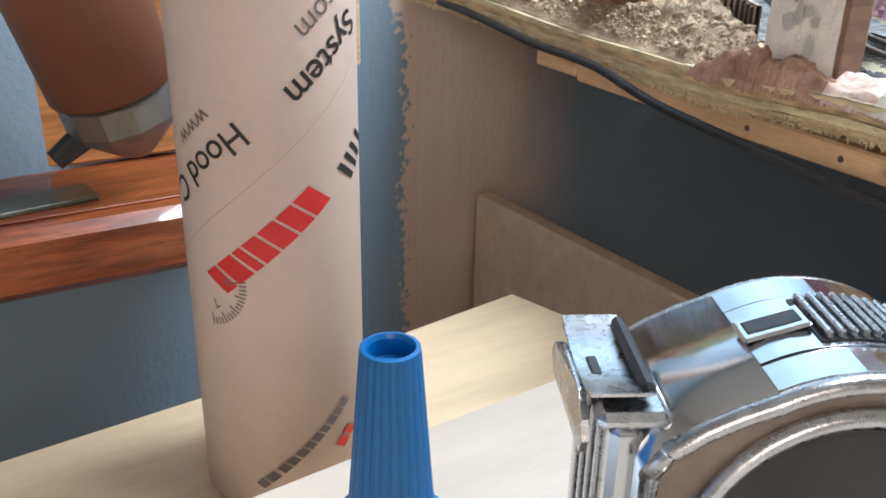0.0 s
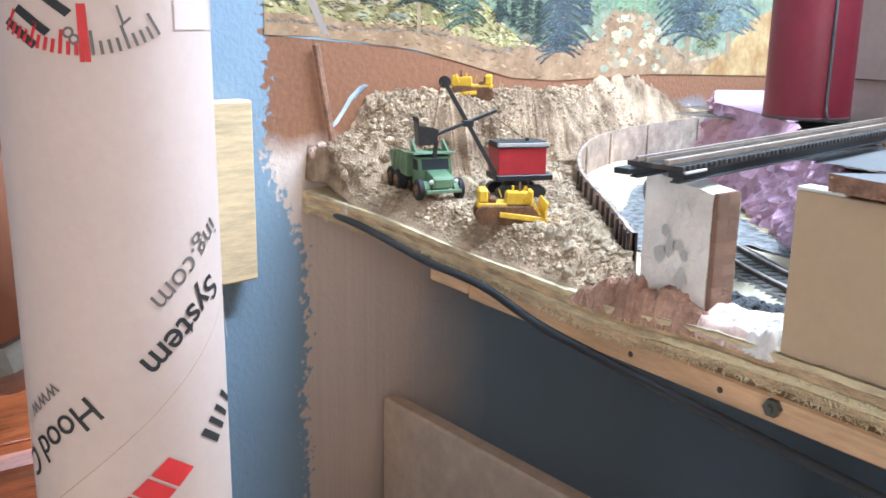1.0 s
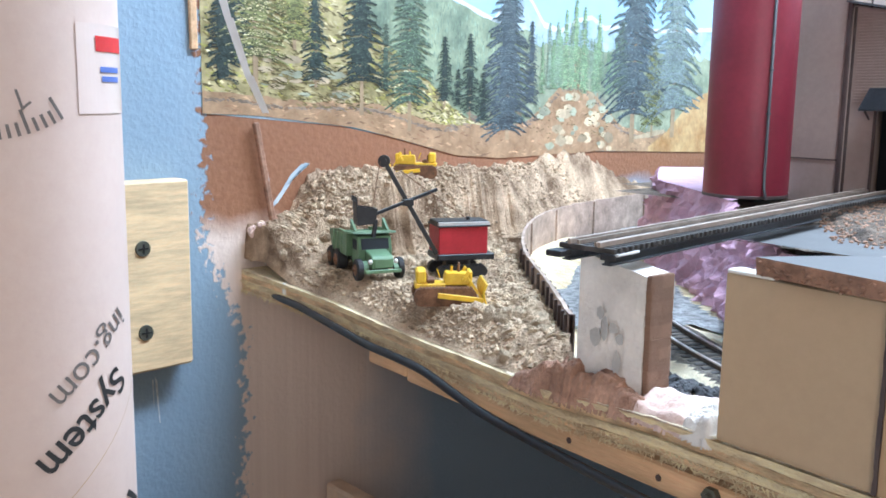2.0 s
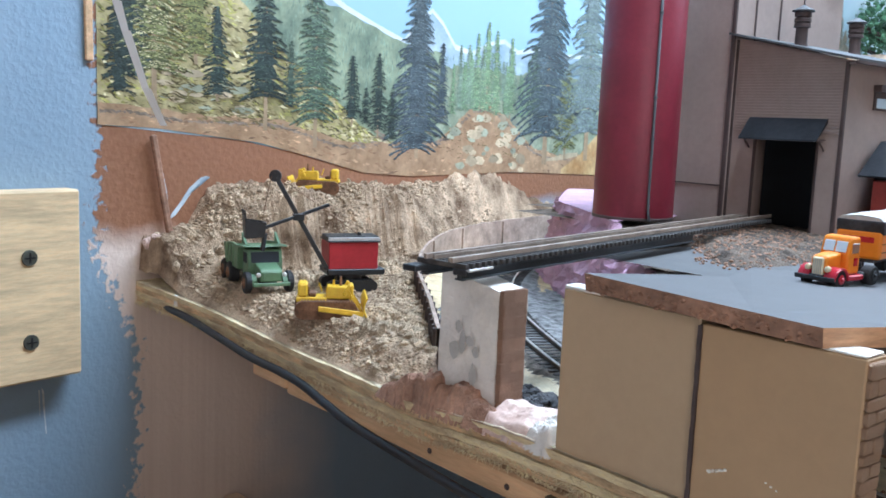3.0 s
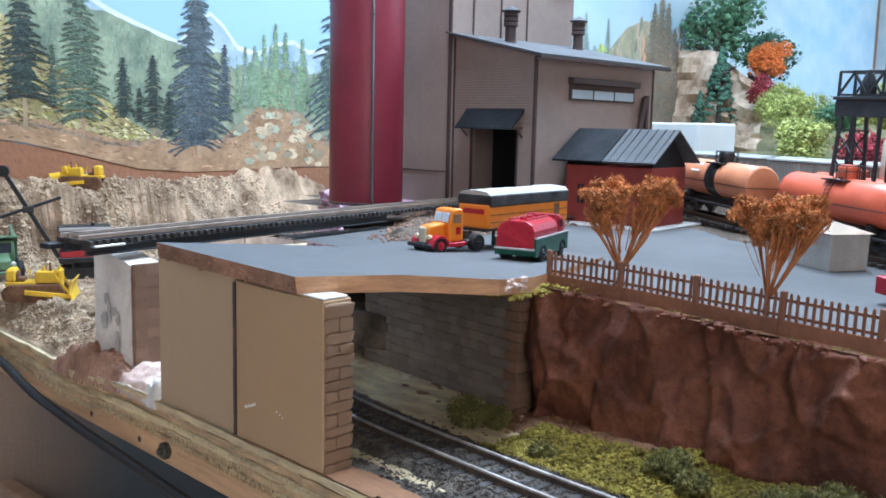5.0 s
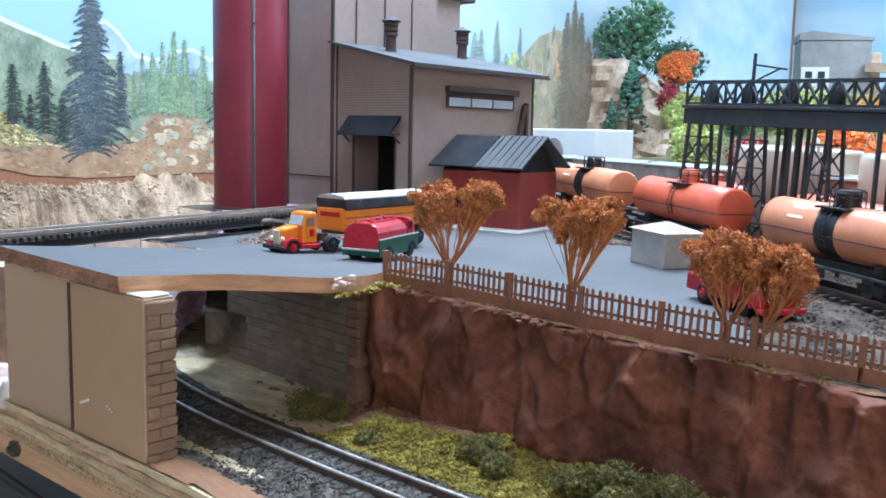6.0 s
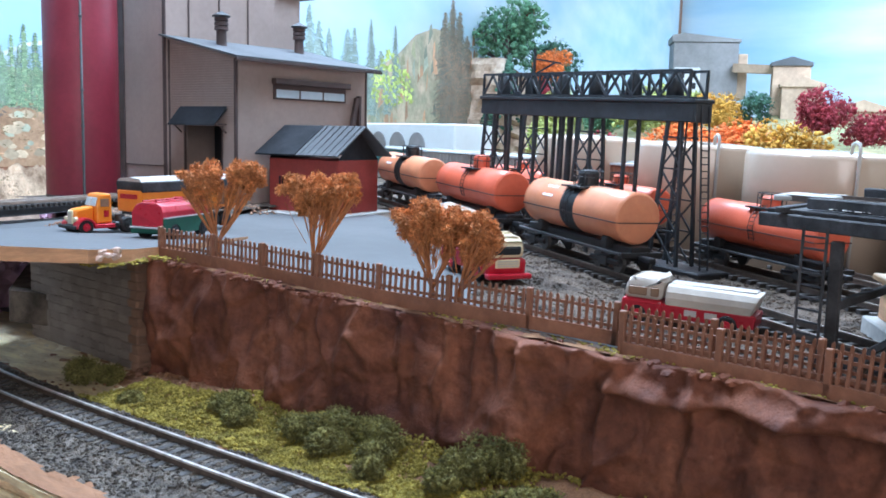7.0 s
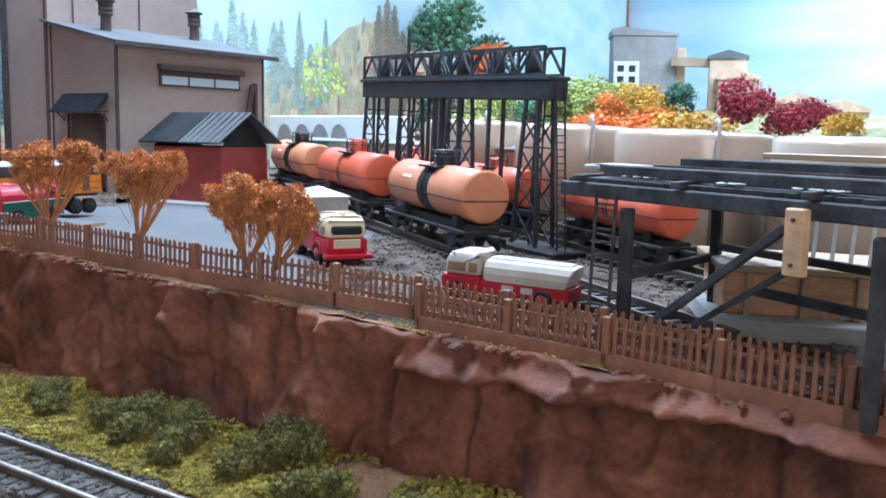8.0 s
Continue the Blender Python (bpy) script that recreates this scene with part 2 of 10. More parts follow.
def B():
    return bmesh.new()


def box(bm, x0, x1, y0, y1, z0, z1, bevel=0.0, m=None):
    vs = [bm.verts.new((x, y, z)) for z in (z0, z1) for x, y in ((x0, y0), (x1, y0), (x1, y1), (x0, y1))]
    fs = [bm.faces.new([vs[i] for i in q]) for q in ((3, 2, 1, 0), (4, 5, 6, 7), (0, 1, 5, 4), (1, 2, 6, 5), (2, 3, 7, 6), (3, 0, 4, 7))]
    if bevel > 0:
        es = list({e for f in fs for e in f.edges})
        r = bmesh.ops.bevel(bm, geom=es, offset=bevel, segments=1, affect="EDGES", profile=0.5)
        vs = list({v for f in r["faces"] for v in f.verts} | {v for v in vs if v.is_valid})
    if m is not None:
        bmesh.ops.transform(bm, matrix=m, verts=[v for v in vs if v.is_valid])
    return vs


def cyl(bm, p0, p1, r0, r1=None, seg=16, caps=True):
    r1 = r0 if r1 is None else r1
    p0, p1 = Vector(p0), Vector(p1)
    q = (p1 - p0).to_track_quat("Z", "Y").to_matrix()
    rings = []
    for p, r in ((p0, r0), (p1, r1)):
        rings.append([bm.verts.new(p + q @ Vector((r * math.cos(a), r * math.sin(a), 0))) for a in (2 * math.pi * i / seg for i in range(seg))])
    for i in range(seg):
        j = (i + 1) % seg
        bm.faces.new((rings[0][i], rings[0][j], rings[1][j], rings[1][i]))
    if caps:
        bm.faces.new(rings[0][::-1])
        bm.faces.new(rings[1])
    return rings


def lathe(bm, prof, seg=32, m=None, cap=True):
    """prof: (radius, height) from bottom to top."""
    rings = [[bm.verts.new((r * math.cos(2 * math.pi * i / seg), r * math.sin(2 * math.pi * i / seg), z)) for i in range(seg)] for r, z in prof]
    for a, b in zip(rings, rings[1:]):
        for i in range(seg):
            j = (i + 1) % seg
            bm.faces.new((a[i], a[j], b[j], b[i]))
    if cap:
        bm.faces.new(rings[0][::-1])
        bm.faces.new(rings[-1])
    if m is not None:
        bmesh.ops.transform(bm, matrix=m, verts=[v for r in rings for v in r])
    return rings


def tube(bm, pts, r, seg=8):
    pts = [Vector(p) for p in pts]
    prev = None
    for i, p in enumerate(pts):
        d = (pts[min(i + 1, len(pts) - 1)] - pts[max(i - 1, 0)]).normalized()
        q = d.to_track_quat("Z", "Y").to_matrix()
        ring = [bm.verts.new(p + q @ Vector((r * math.cos(2 * math.pi * k / seg), r * math.sin(2 * math.pi * k / seg), 0))) for k in range(seg)]
        if prev:
            for k in range(seg):
                j = (k + 1) % seg
                bm.faces.new((prev[k], prev[j], ring[j], ring[k]))
        else:
            bm.faces.new(ring[::-1])
        prev = ring
    bm.faces.new(prev)


def beam(bm, p0, p1, w, h, bevel=0.0):
    """A square bar from p0 to p1."""
    p0, p1 = Vector(p0), Vector(p1)
    d = p1 - p0
    q = d.to_track_quat("X", "Z").to_matrix().to_4x4()
    box(bm, 0, d.length, -w / 2, w / 2, -h / 2, h / 2, bevel, Matrix.Translation(p0) @ q)


def plate(bm, outline, z0, z1):
    """A flat piece with the given plan outline (anticlockwise) and thickness."""
    lo = [bm.verts.new((x, y, z0)) for x, y in outline]
    hi = [bm.verts.new((x, y, z1)) for x, y in outline]
    bm.faces.new(lo[::-1])
    bm.faces.new(hi)
    n = len(outline)
    for i in range(n):
        j = (i + 1) % n
        bm.faces.new((lo[i], lo[j], hi[j], hi[i]))


def fbm(x, y, s, seed=0.0, octaves=4):
    return noise.fractal((x * s + seed, y * s - seed * 0.7, seed * 1.3), 0.9, 2.1, octaves)


def smooth(a, b, x):
    t = max(0.0, min(1.0, (x - a) / (b - a)))
    return t * t * (3 - 2 * t)


def sheet(bm, xs, ys, height, keep=None):
    """A ground sheet over a grid of xs and ys; keep(x, y) says which cells stay."""
    grid = {}
    for i, x in enumerate(xs):
        for j, y in enumerate(ys):
            grid[i, j] = bm.verts.new((x, y, height(x, y)))
    for i in range(len(xs) - 1):
        for j in range(len(ys) - 1):
            if keep is None or keep((xs[i] + xs[i + 1]) / 2, (ys[j] + ys[j + 1]) / 2):
                bm.faces.new((grid[i, j], grid[i + 1, j], grid[i + 1, j + 1], grid[i, j + 1]))
    bmesh.ops.delete(bm, geom=[v for v in bm.verts if not v.link_faces], context="VERTS")


def span(a, b, n):
    return [a + (b - a) * i / n for i in range(n + 1)]


BALLS = {}
for sub in (1, 2):
    ball = bmesh.new()
    bmesh.ops.create_icosphere(ball, subdivisions=sub, radius=1)
    ball.verts.index_update()
    BALLS[sub] = ([v.co.copy() for v in ball.verts], [[v.index for v in f.verts] for f in ball.faces])
    ball.free()


def pebble(bm, x, y, z, r, rng, flat=0.7, sub=1):
    """One small irregular lump added to bm."""
    cos, faces = BALLS[sub]
    turn = Euler((rng.uniform(0, 6), rng.uniform(0, 6), rng.uniform(0, 6))).to_matrix()
    sx, sy = r * rng.uniform(0.7, 1.3), r * rng.uniform(0.7, 1.2)
    vs = []
    for co in cos:
        c = turn @ co
        k = rng.uniform(0.8, 1.2)
        vs.append(bm.verts.new((x + c.x * sx * k, y + c.y * sy * k, z + c.z * r * flat * k)))
    for f in faces:
        bm.faces.new([vs[i] for i in f])


def wall_y(x):
    return 0.652 + 0.165 * (x - 0.65)


def catmull(pts, steps=8):
    """A smooth line through pts."""
    pts = [Vector(p) for p in pts]
    full = [2 * pts[0] - pts[1]] + pts + [2 * pts[-1] - pts[-2]]
    out = []
    for i in range(1, len(full) - 2):
        a, b, c, d = full[i - 1 : i + 3]
        for k in range(steps):
            t = k / steps
            out.append(0.5 * (2 * b + (c - a) * t + (2 * a - 5 * b + 4 * c - d) * t * t + (3 * b - a - 3 * c + d) * t**3))
    out.append(pts[-1])
    return out


# ---- room ----
WALL_TURN = math.degrees(math.atan(0.165))
WALL_AT = pose(0.65, 0.652, 0, 0, 0, WALL_TURN)


def wall_paint():
    """Blue emulsion, with a rust-brown patch above and a pinkish tan patch below behind the layout."""
    m, n, l, b = nodes_of("two_tone_wall_paint")
    tc = n.new("ShaderNodeTexCoord")
    sep = n.new("ShaderNodeSeparateXYZ")
    l.new(tc.outputs["Object"], sep.inputs[0])

    def noise_node(scale, detail=5):
        t = n.new("ShaderNodeTexNoise")
        t.inputs["Scale"].default_value, t.inputs["Detail"].default_value = scale, detail
        l.new(tc.outputs["Object"], t.inputs[0])
        return t

    def maths(op, a, c):
        t = n.new("ShaderNodeMath")
        t.operation = op
        for i, v in enumerate((a, c)):
            if isinstance(v, (int, float)):
                t.inputs[i].default_value = v
            else:
                l.new(v, t.inputs[i])
        return t.outputs[0]

    def ranged(v, a, c, d, e):
        t = n.new("ShaderNodeMapRange")
        for k, val in (("From Min", a), ("From Max", c), ("To Min", d), ("To Max", e)):
            t.inputs[k].default_value = val
        l.new(v, t.inputs["Value"])
        return t.outputs[0]

    rag = noise_node(150, 9)
    wide = noise_node(14, 3)
    edge = ranged(sep.outputs[2], -0.045, 0.04, -0.022, -0.052)
    edge = maths("ADD", edge, maths("MULTIPLY", maths("SUBTRACT", rag.outputs[0], 0.5), 0.055))
    edge = maths("ADD", edge, maths("MULTIPLY", maths("SUBTRACT", wide.outputs[0], 0.5), 0.02))
    inside = ranged(maths("SUBTRACT", sep.outputs[0], edge), -0.002, 0.003, 0, 1)
    lower = ranged(maths("ADD", sep.outputs[2], maths("MULTIPLY", maths("SUBTRACT", wide.outputs[0], 0.5), 0.05)), 0.055, 0.03, 0, 1)
    grain = noise_node(210, 4)
    brush = n.new("ShaderNodeTexNoise")
    mp = n.new("ShaderNodeMapping")
    mp.inputs["Scale"].default_value = (220, 220, 4)
    l.new(tc.outputs["Object"], mp.inputs[0])
    l.new(mp.outputs[0], brush.inputs[0])
    brush.inputs["Scale"].default_value = 1.0

    def mixed(fac, a, c):
        t = n.new("ShaderNodeMix")
        t.data_type = "RGBA"
        l.new(fac, t.inputs["Factor"]) if not isinstance(fac, float) else None
        for key, v in (("A", a), ("B", c)):
            if isinstance(v, tuple):
                t.inputs[key].default_value = v
            else:
                l.new(v, t.inputs[key])
        return t.outputs["Result"]

    blue = mixed(wide.outputs[0], (0.24, 0.34, 0.44, 1), (0.32, 0.42, 0.51, 1))
    rust = mixed(grain.outputs[0], (0.22, 0.095, 0.045, 1), (0.36, 0.18, 0.10, 1))
    tan = mixed(brush.outputs[0], (0.70, 0.56, 0.47, 1), (0.84, 0.71, 0.61, 1))
    right = ranged(maths("ADD", sep.outputs[0], maths("MULTIPLY", maths("SUBTRACT", wide.outputs[0], 0.5), 0.08)), 0.09, 0.19, 0, 1)
    col = mixed(inside, blue, mixed(lower, rust, mixed(right, tan, (0.31, 0.41, 0.52, 1))))
    l.new(col, b.inputs["Base Color"])
    b.inputs["Roughness"].default_value = 0.5
    bp = n.new("ShaderNodeBump")
    bp.inputs["Strength"].default_value, bp.inputs["Distance"].default_value = 0.55, 0.0016
    l.new(maths("ADD", grain.outputs[0], maths("MULTIPLY", inside, 0.4)), bp.inputs["Height"])
    l.new(bp.outputs[0], b.inputs["Normal"])
    return m


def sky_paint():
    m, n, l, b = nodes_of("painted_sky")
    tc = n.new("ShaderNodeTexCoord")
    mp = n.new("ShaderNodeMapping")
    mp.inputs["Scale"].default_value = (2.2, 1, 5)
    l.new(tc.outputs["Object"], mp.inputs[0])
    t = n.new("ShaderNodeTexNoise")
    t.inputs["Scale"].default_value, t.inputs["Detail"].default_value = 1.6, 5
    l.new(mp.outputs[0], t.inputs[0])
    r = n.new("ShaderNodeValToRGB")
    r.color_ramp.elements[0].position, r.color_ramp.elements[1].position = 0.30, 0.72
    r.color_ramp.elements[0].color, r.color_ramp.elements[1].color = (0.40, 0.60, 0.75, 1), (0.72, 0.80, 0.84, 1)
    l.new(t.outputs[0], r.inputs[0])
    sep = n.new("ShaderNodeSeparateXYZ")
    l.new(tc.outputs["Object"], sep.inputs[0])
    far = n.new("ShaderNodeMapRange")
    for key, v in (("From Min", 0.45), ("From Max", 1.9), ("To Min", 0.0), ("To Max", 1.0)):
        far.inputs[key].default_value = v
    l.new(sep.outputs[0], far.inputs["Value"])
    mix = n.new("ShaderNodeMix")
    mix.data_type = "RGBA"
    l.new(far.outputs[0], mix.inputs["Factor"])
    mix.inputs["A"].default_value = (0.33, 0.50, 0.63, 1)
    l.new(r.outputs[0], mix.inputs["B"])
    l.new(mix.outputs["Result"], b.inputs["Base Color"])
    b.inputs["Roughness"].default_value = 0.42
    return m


def room():
    left = B()
    box(left, -1.3, 3.72, 0, 0.1, -1.05, 1.35)
    w = part("wall_left", left, wall_paint())
    w.matrix_world = WALL_AT
    tagged(w, "blue painted wall with rust and tan paint patches behind the layout", "wall", kind="structure")
    for name, dims, mm in (
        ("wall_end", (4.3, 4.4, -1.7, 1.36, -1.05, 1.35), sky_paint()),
        ("wall_right", (-0.75, 4.4, -1.8, -1.7, -1.05, 1.35), M["room_wall"]),
        ("wall_back", (-0.85, -0.75, -1.8, 0.9, -1.05, 1.35), M["room_wall"]),
        ("floor", (-0.85, 4.4, -1.8, 1.5, -1.1, -1.05), M["floor"]),
        ("ceiling", (-0.85, 4.4, -1.8, 1.5, 1.35, 1.4), M["ceiling"]),
    ):
        bm = B()
        box(bm, *dims)
        tagged(part(name, bm, mm), {"wall_end": "pale blue sky-painted end wall with white clouds", "floor": "dark floor far below the bench", "ceiling": "plain white ceiling"}.get(name, "plain warm grey room wall"), name.split("_")[0], kind="structure")


room()

# ---- painted backdrop ----


def flat(bm, pts, d=0.0):
    """A painted patch on the wall: points along the wall and up; d: how far it stands off."""
    f = bm.faces.new([bm.verts.new((u, -d * 0.2, z)) for u, z in pts])
    return f


def below(bm, top, z0, d):
    """A strip from the line top down to height z0."""
    hi = [bm.verts.new((u, -d * 0.2, z)) for u, z in top]
    lo = [bm.verts.new((u, -d * 0.2, z0(u) if callable(z0) else z0)) for u, z in top]
    for i in range(len(top) - 1):
        bm.faces.new((lo[i], lo[i + 1], hi[i + 1], hi[i]))


def U(x):
    return (x - 0.65) * math.sqrt(1 + 0.165**2)


ARC = [(0.588, 0.128), (0.646, 0.126), (0.743, 0.116), (0.80, 0.104), (0.864, 0.089), (0.93, 0.084), (1.1, 0.086), (1.4, 0.075), (2.0, 0.07), (3.4, 0.07), (4.35, 0.07)]


def arc_z(u):
    x = 0.65 + u / math.sqrt(1 + 0.165**2)
    for (x0, z0), (x1, z1) in zip(ARC, ARC[1:]):
        if x <= x1:
            k = max(0.0, (x - x0) / (x1 - x0))
            return z0 + (z1 - z0) * k
    return 0.07


MURAL = {
    "mountain": mat("painted_far_mountain", (0.30, 0.42, 0.51), 0.5, 0.2, 18, 160, 0.05, col2=(0.46, 0.57, 0.63)),
    "snow": mat("painted_pale_ridge_line", (0.62, 0.68, 0.70), 0.5, 0.15, 40, 200, 0.02),
    "greenhill": mat("painted_green_hillside", (0.20, 0.27, 0.19), 0.5, 0.3, 30, 200, 0.05, col2=(0.34, 0.40, 0.26)),
    "meadow": mat("painted_yellow_meadow", (0.33, 0.29, 0.11), 0.5, 0.4, 30, 200, 0.05, col2=(0.56, 0.48, 0.25)),
    "bank": mat("painted_brown_bank", (0.38, 0.235, 0.125), 0.5, 0.3, 26, 160, 0.05, col2=(0.48, 0.325, 0.19)),
    "pine_far": mat("painted_hazy_fir", (0.21, 0.28, 0.20), 0.5, 0.2, 30, 200, 0.02, island=0.4),
    "pine_pale": mat("painted_pale_fir_light", (0.42, 0.50, 0.30), 0.5, 0.2, 30, 200, 0.02, island=0.4),
    "pine_blue": mat("painted_blue_spruce", (0.060, 0.080, 0.090), 0.5, 0.2, 30, 200, 0.02, island=0.55),
    "pine_bluelit": mat("painted_blue_spruce_light", (0.165, 0.205, 0.205), 0.5, 0.2, 30, 200, 0.02, island=0.45),
    "pine_misty": mat("painted_misty_spruce", (0.30, 0.37, 0.34), 0.5, 0.2, 30, 200, 0.02, island=0.3),
    "forest_pale": mat("painted_pale_forest", (0.25, 0.31, 0.21), 0.5, 0.3, 40, 200, 0.02, col2=(0.37, 0.41, 0.28)),
    "grass_dark": mat("painted_dark_grass", (0.15, 0.125, 0.05), 0.5, 0.3, 40, 200, 0.02, island=0.5),
    "grass_lime": mat("painted_lime_grass", (0.37, 0.35, 0.10), 0.5, 0.3, 40, 200, 0.02, island=0.4),
    "grass_pale": mat("painted_straw_grass", (0.60, 0.54, 0.31), 0.5, 0.3, 40, 200, 0.02, island=0.3),
    "bank_dark": mat("painted_dark_earth", (0.32, 0.195, 0.11), 0.5, 0.3, 40, 200, 0.02, island=0.4),
    "bank_light": mat("painted_rosy_earth", (0.47, 0.31, 0.18), 0.5, 0.3, 40, 200, 0.02, island=0.3),
    "shrub": mat("painted_grey_brown_brush", (0.235, 0.185, 0.14), 0.5, 0.3, 40, 200, 0.02, island=0.4),
    "boulder_green": mat("painted_mossy_boulder", (0.33, 0.35, 0.25), 0.5, 0.2, 60, 200, 0.02, island=0.35),
    "cone_dark": mat("painted_grey_brown_spruce", (0.20, 0.20, 0.165), 0.5, 0.2, 30, 200, 0.02, island=0.35),
    "lime_tree": mat("painted_lime_leaves", (0.50, 0.60, 0.16), 0.5, 0.3, 20, 100, 0.02, island=0.35),
    "pine_dark": mat("painted_dark_spruce", (0.034, 0.050, 0.043), 0.5, 0.2, 30, 200, 0.02, island=0.75),
    "pine_grey": mat("painted_grey_spruce", (0.085, 0.12, 0.085), 0.5, 0.2, 30, 200, 0.02, island=0.7),
    "pine_light": mat("painted_light_green_fir", (0.19, 0.29, 0.16), 0.5, 0.2, 30, 200, 0.02, island=0.55),
    "pine_olive": mat("painted_olive_spruce", (0.15, 0.16, 0.06), 0.5, 0.2, 30, 200, 0.02, island=0.8),
    "bough": mat("painted_pale_trunk", (0.34, 0.25, 0.15), 0.5, 0.2, 60, 200, 0.02),
    "boulder": mat("painted_grey_boulder", (0.47, 0.385, 0.25), 0.5, 0.2, 60, 200, 0.02, island=0.35),
    "streak": mat("painted_autumn_streaks", (0.42, 0.44, 0.24), 0.5, 0.3, 9, 100, 0.02, col2=(0.55, 0.45, 0.34), island=0.35),
    "streak_base": mat("painted_wooded_bluff", (0.36, 0.42, 0.28), 0.5, 0.35, 16, 60, 0.02, col2=(0.58, 0.47, 0.34)),
    "streak_brown": mat("painted_rust_streaks", (0.50, 0.30, 0.18), 0.5, 0.3, 9, 100, 0.02, island=0.35),
    "streak_dark": mat("painted_grey_green_streaks", (0.33, 0.36, 0.28), 0.5, 0.3, 9, 100, 0.02, island=0.4),
    "smear": mat("pale_blue_paint_smear", (0.42, 0.56, 0.66), 0.6, 0.2, 40, 300, 0.1, col2=(0.66, 0.72, 0.75)),
    "scuff": mat("white_paint_scuff", (0.60, 0.62, 0.60), 0.7, 0.3, 60, 300, 0.1),
    "ochre": mat("painted_ochre_bluff", (0.52, 0.28, 0.10), 0.5, 0.3, 26, 160, 0.02, col2=(0.62, 0.45, 0.22)),
}


def dabs(bm, spots, rng, length, width, lean, d, curl=0.3):
    """Loose brush dabs: one tapering stroke at each spot, leaning about so many radians from level."""
    for u, z in spots:
        ln, th = rng.uniform(*length), rng.uniform(*width)
        a = rng.uniform(*lean)
        dx, dz = ln * 0.5 * math.cos(a), ln * 0.5 * math.sin(a)
        nx, nz = -math.sin(a) * th, math.cos(a) * th
        bend = rng.uniform(-curl, curl) * ln * 0.4
        y = -d * 0.2 - rng.uniform(0, 0.00006)
        bm.faces.new([bm.verts.new((u + px, y, z + pz)) for px, pz in ((-dx, -dz - bend), (-dx * 0.2 + nx * 0.5, -dz * 0.2 + nz * 0.5), (dx, dz - bend), (dx * 0.2 - nx * 0.5, dz * 0.2 - nz * 0.5))])


def painted_tree(bd, x, z0, z1, half, key, rng, d, trunk=0.0, gaps=0.35, lit=None):
    """A brush-painted spruce: whorls of drooping boughs dabbed on a thin trunk, with gaps between them."""
    u = U(x)
    h = z1 - z0
    if trunk:
        tb = B()
        w = max(0.0009, half * 0.055)
        flat(tb, [(u - w * 1.3, z0 - trunk), (u + w * 1.3, z0 - trunk), (u + w * 0.5, z0 + h * 0.8), (u - w * 0.5, z0 + h * 0.8)], d - 0.0003)
        part("painted_trunk", tb, MURAL["bough"], bd)
    dark, light = B(), B()
    whorls = max(9, int(h / (0.0024 + 0.034 * half)))
    core = []
    for i in range(whorls):
        k = (i + rng.uniform(-0.25, 0.25)) / whorls
        z = z0 + h * (0.04 + 0.95 * k)
        reach = half * (max(0.03, 1 - k) ** 0.54) * (1.0 if k > 0.12 else 0.82)
        core.append((u - reach * rng.uniform(0.25, 0.50), z))
        core.append((u + reach * rng.uniform(0.25, 0.50), z + h * 0.3 / whorls))
        for side in (-1, 1):
            for q in range(2):
                w = reach * rng.uniform(0.50, 1.18)
                if rng.random() < gaps * 0.55:
                    w *= 0.5
                droop = rng.uniform(0.10, 0.42)
                count = max(4, int(w / 0.00085))
                spots = []
                for s in range(count):
                    f = (s + rng.random()) / count
                    spots.append((u + side * w * f, z - droop * w * f * f + rng.uniform(-0.35, 0.45) * (1 - f) * h / whorls))
                lean = (-0.55, 0.25) if side > 0 else (-0.25, 0.55)
                size = 0.5 + half / 0.03 * 0.5
                dabs(dark, spots, rng, (0.0020 * size, 0.0046 * size), (0.0008 * size, 0.0018 * size), lean, d)
                if lit and rng.random() < 0.8:
                    some = [(a, b + 0.0006) for a, b in spots if rng.random() < 0.32]
                    dabs(light, some, rng, (0.0012 * size, 0.0030 * size), (0.0004, 0.0009), lean, d + 0.0005)
    left = [core[i] for i in range(0, len(core), 2)]
    right = [core[i] for i in range(1, len(core), 2)]
    for i in range(len(left) - 1):
        if rng.random() > gaps * 0.6:
            flat(dark, [left[i], right[i], right[i + 1], left[i + 1]], d - 0.0002)
    part("painted_spruce", dark, MURAL[key], bd)
    if lit and len(light.verts):
        part("painted_highlights", light, MURAL[lit], bd)
    else:
        light.free()


def hill_line(x):
    return 0.300 - 0.061 * smooth(0.64, 0.824, x) - 0.030 * smooth(0.80, 0.95, x) - 0.008 * smooth(0.95, 1.1, x)


def bank_line(x):
    return 0.143 - 0.006 * smooth(0.62, 0.68, x) - 0.020 * smooth(0.74, 0.86, x) + 0.042 * smooth(0.955, 1.04, x) * smooth(1.15, 1.05, x) - 0.012 * smooth(1.1, 1.2, x)


def scatter(rng, n, x0, x1, lo, hi):
    out = []
    for i in range(n):
        x = rng.uniform(x0, x1)
        a, b = lo(x), hi(x)
        if b > a:
            out.append((U(x), rng.uniform(a, b)))
    return out


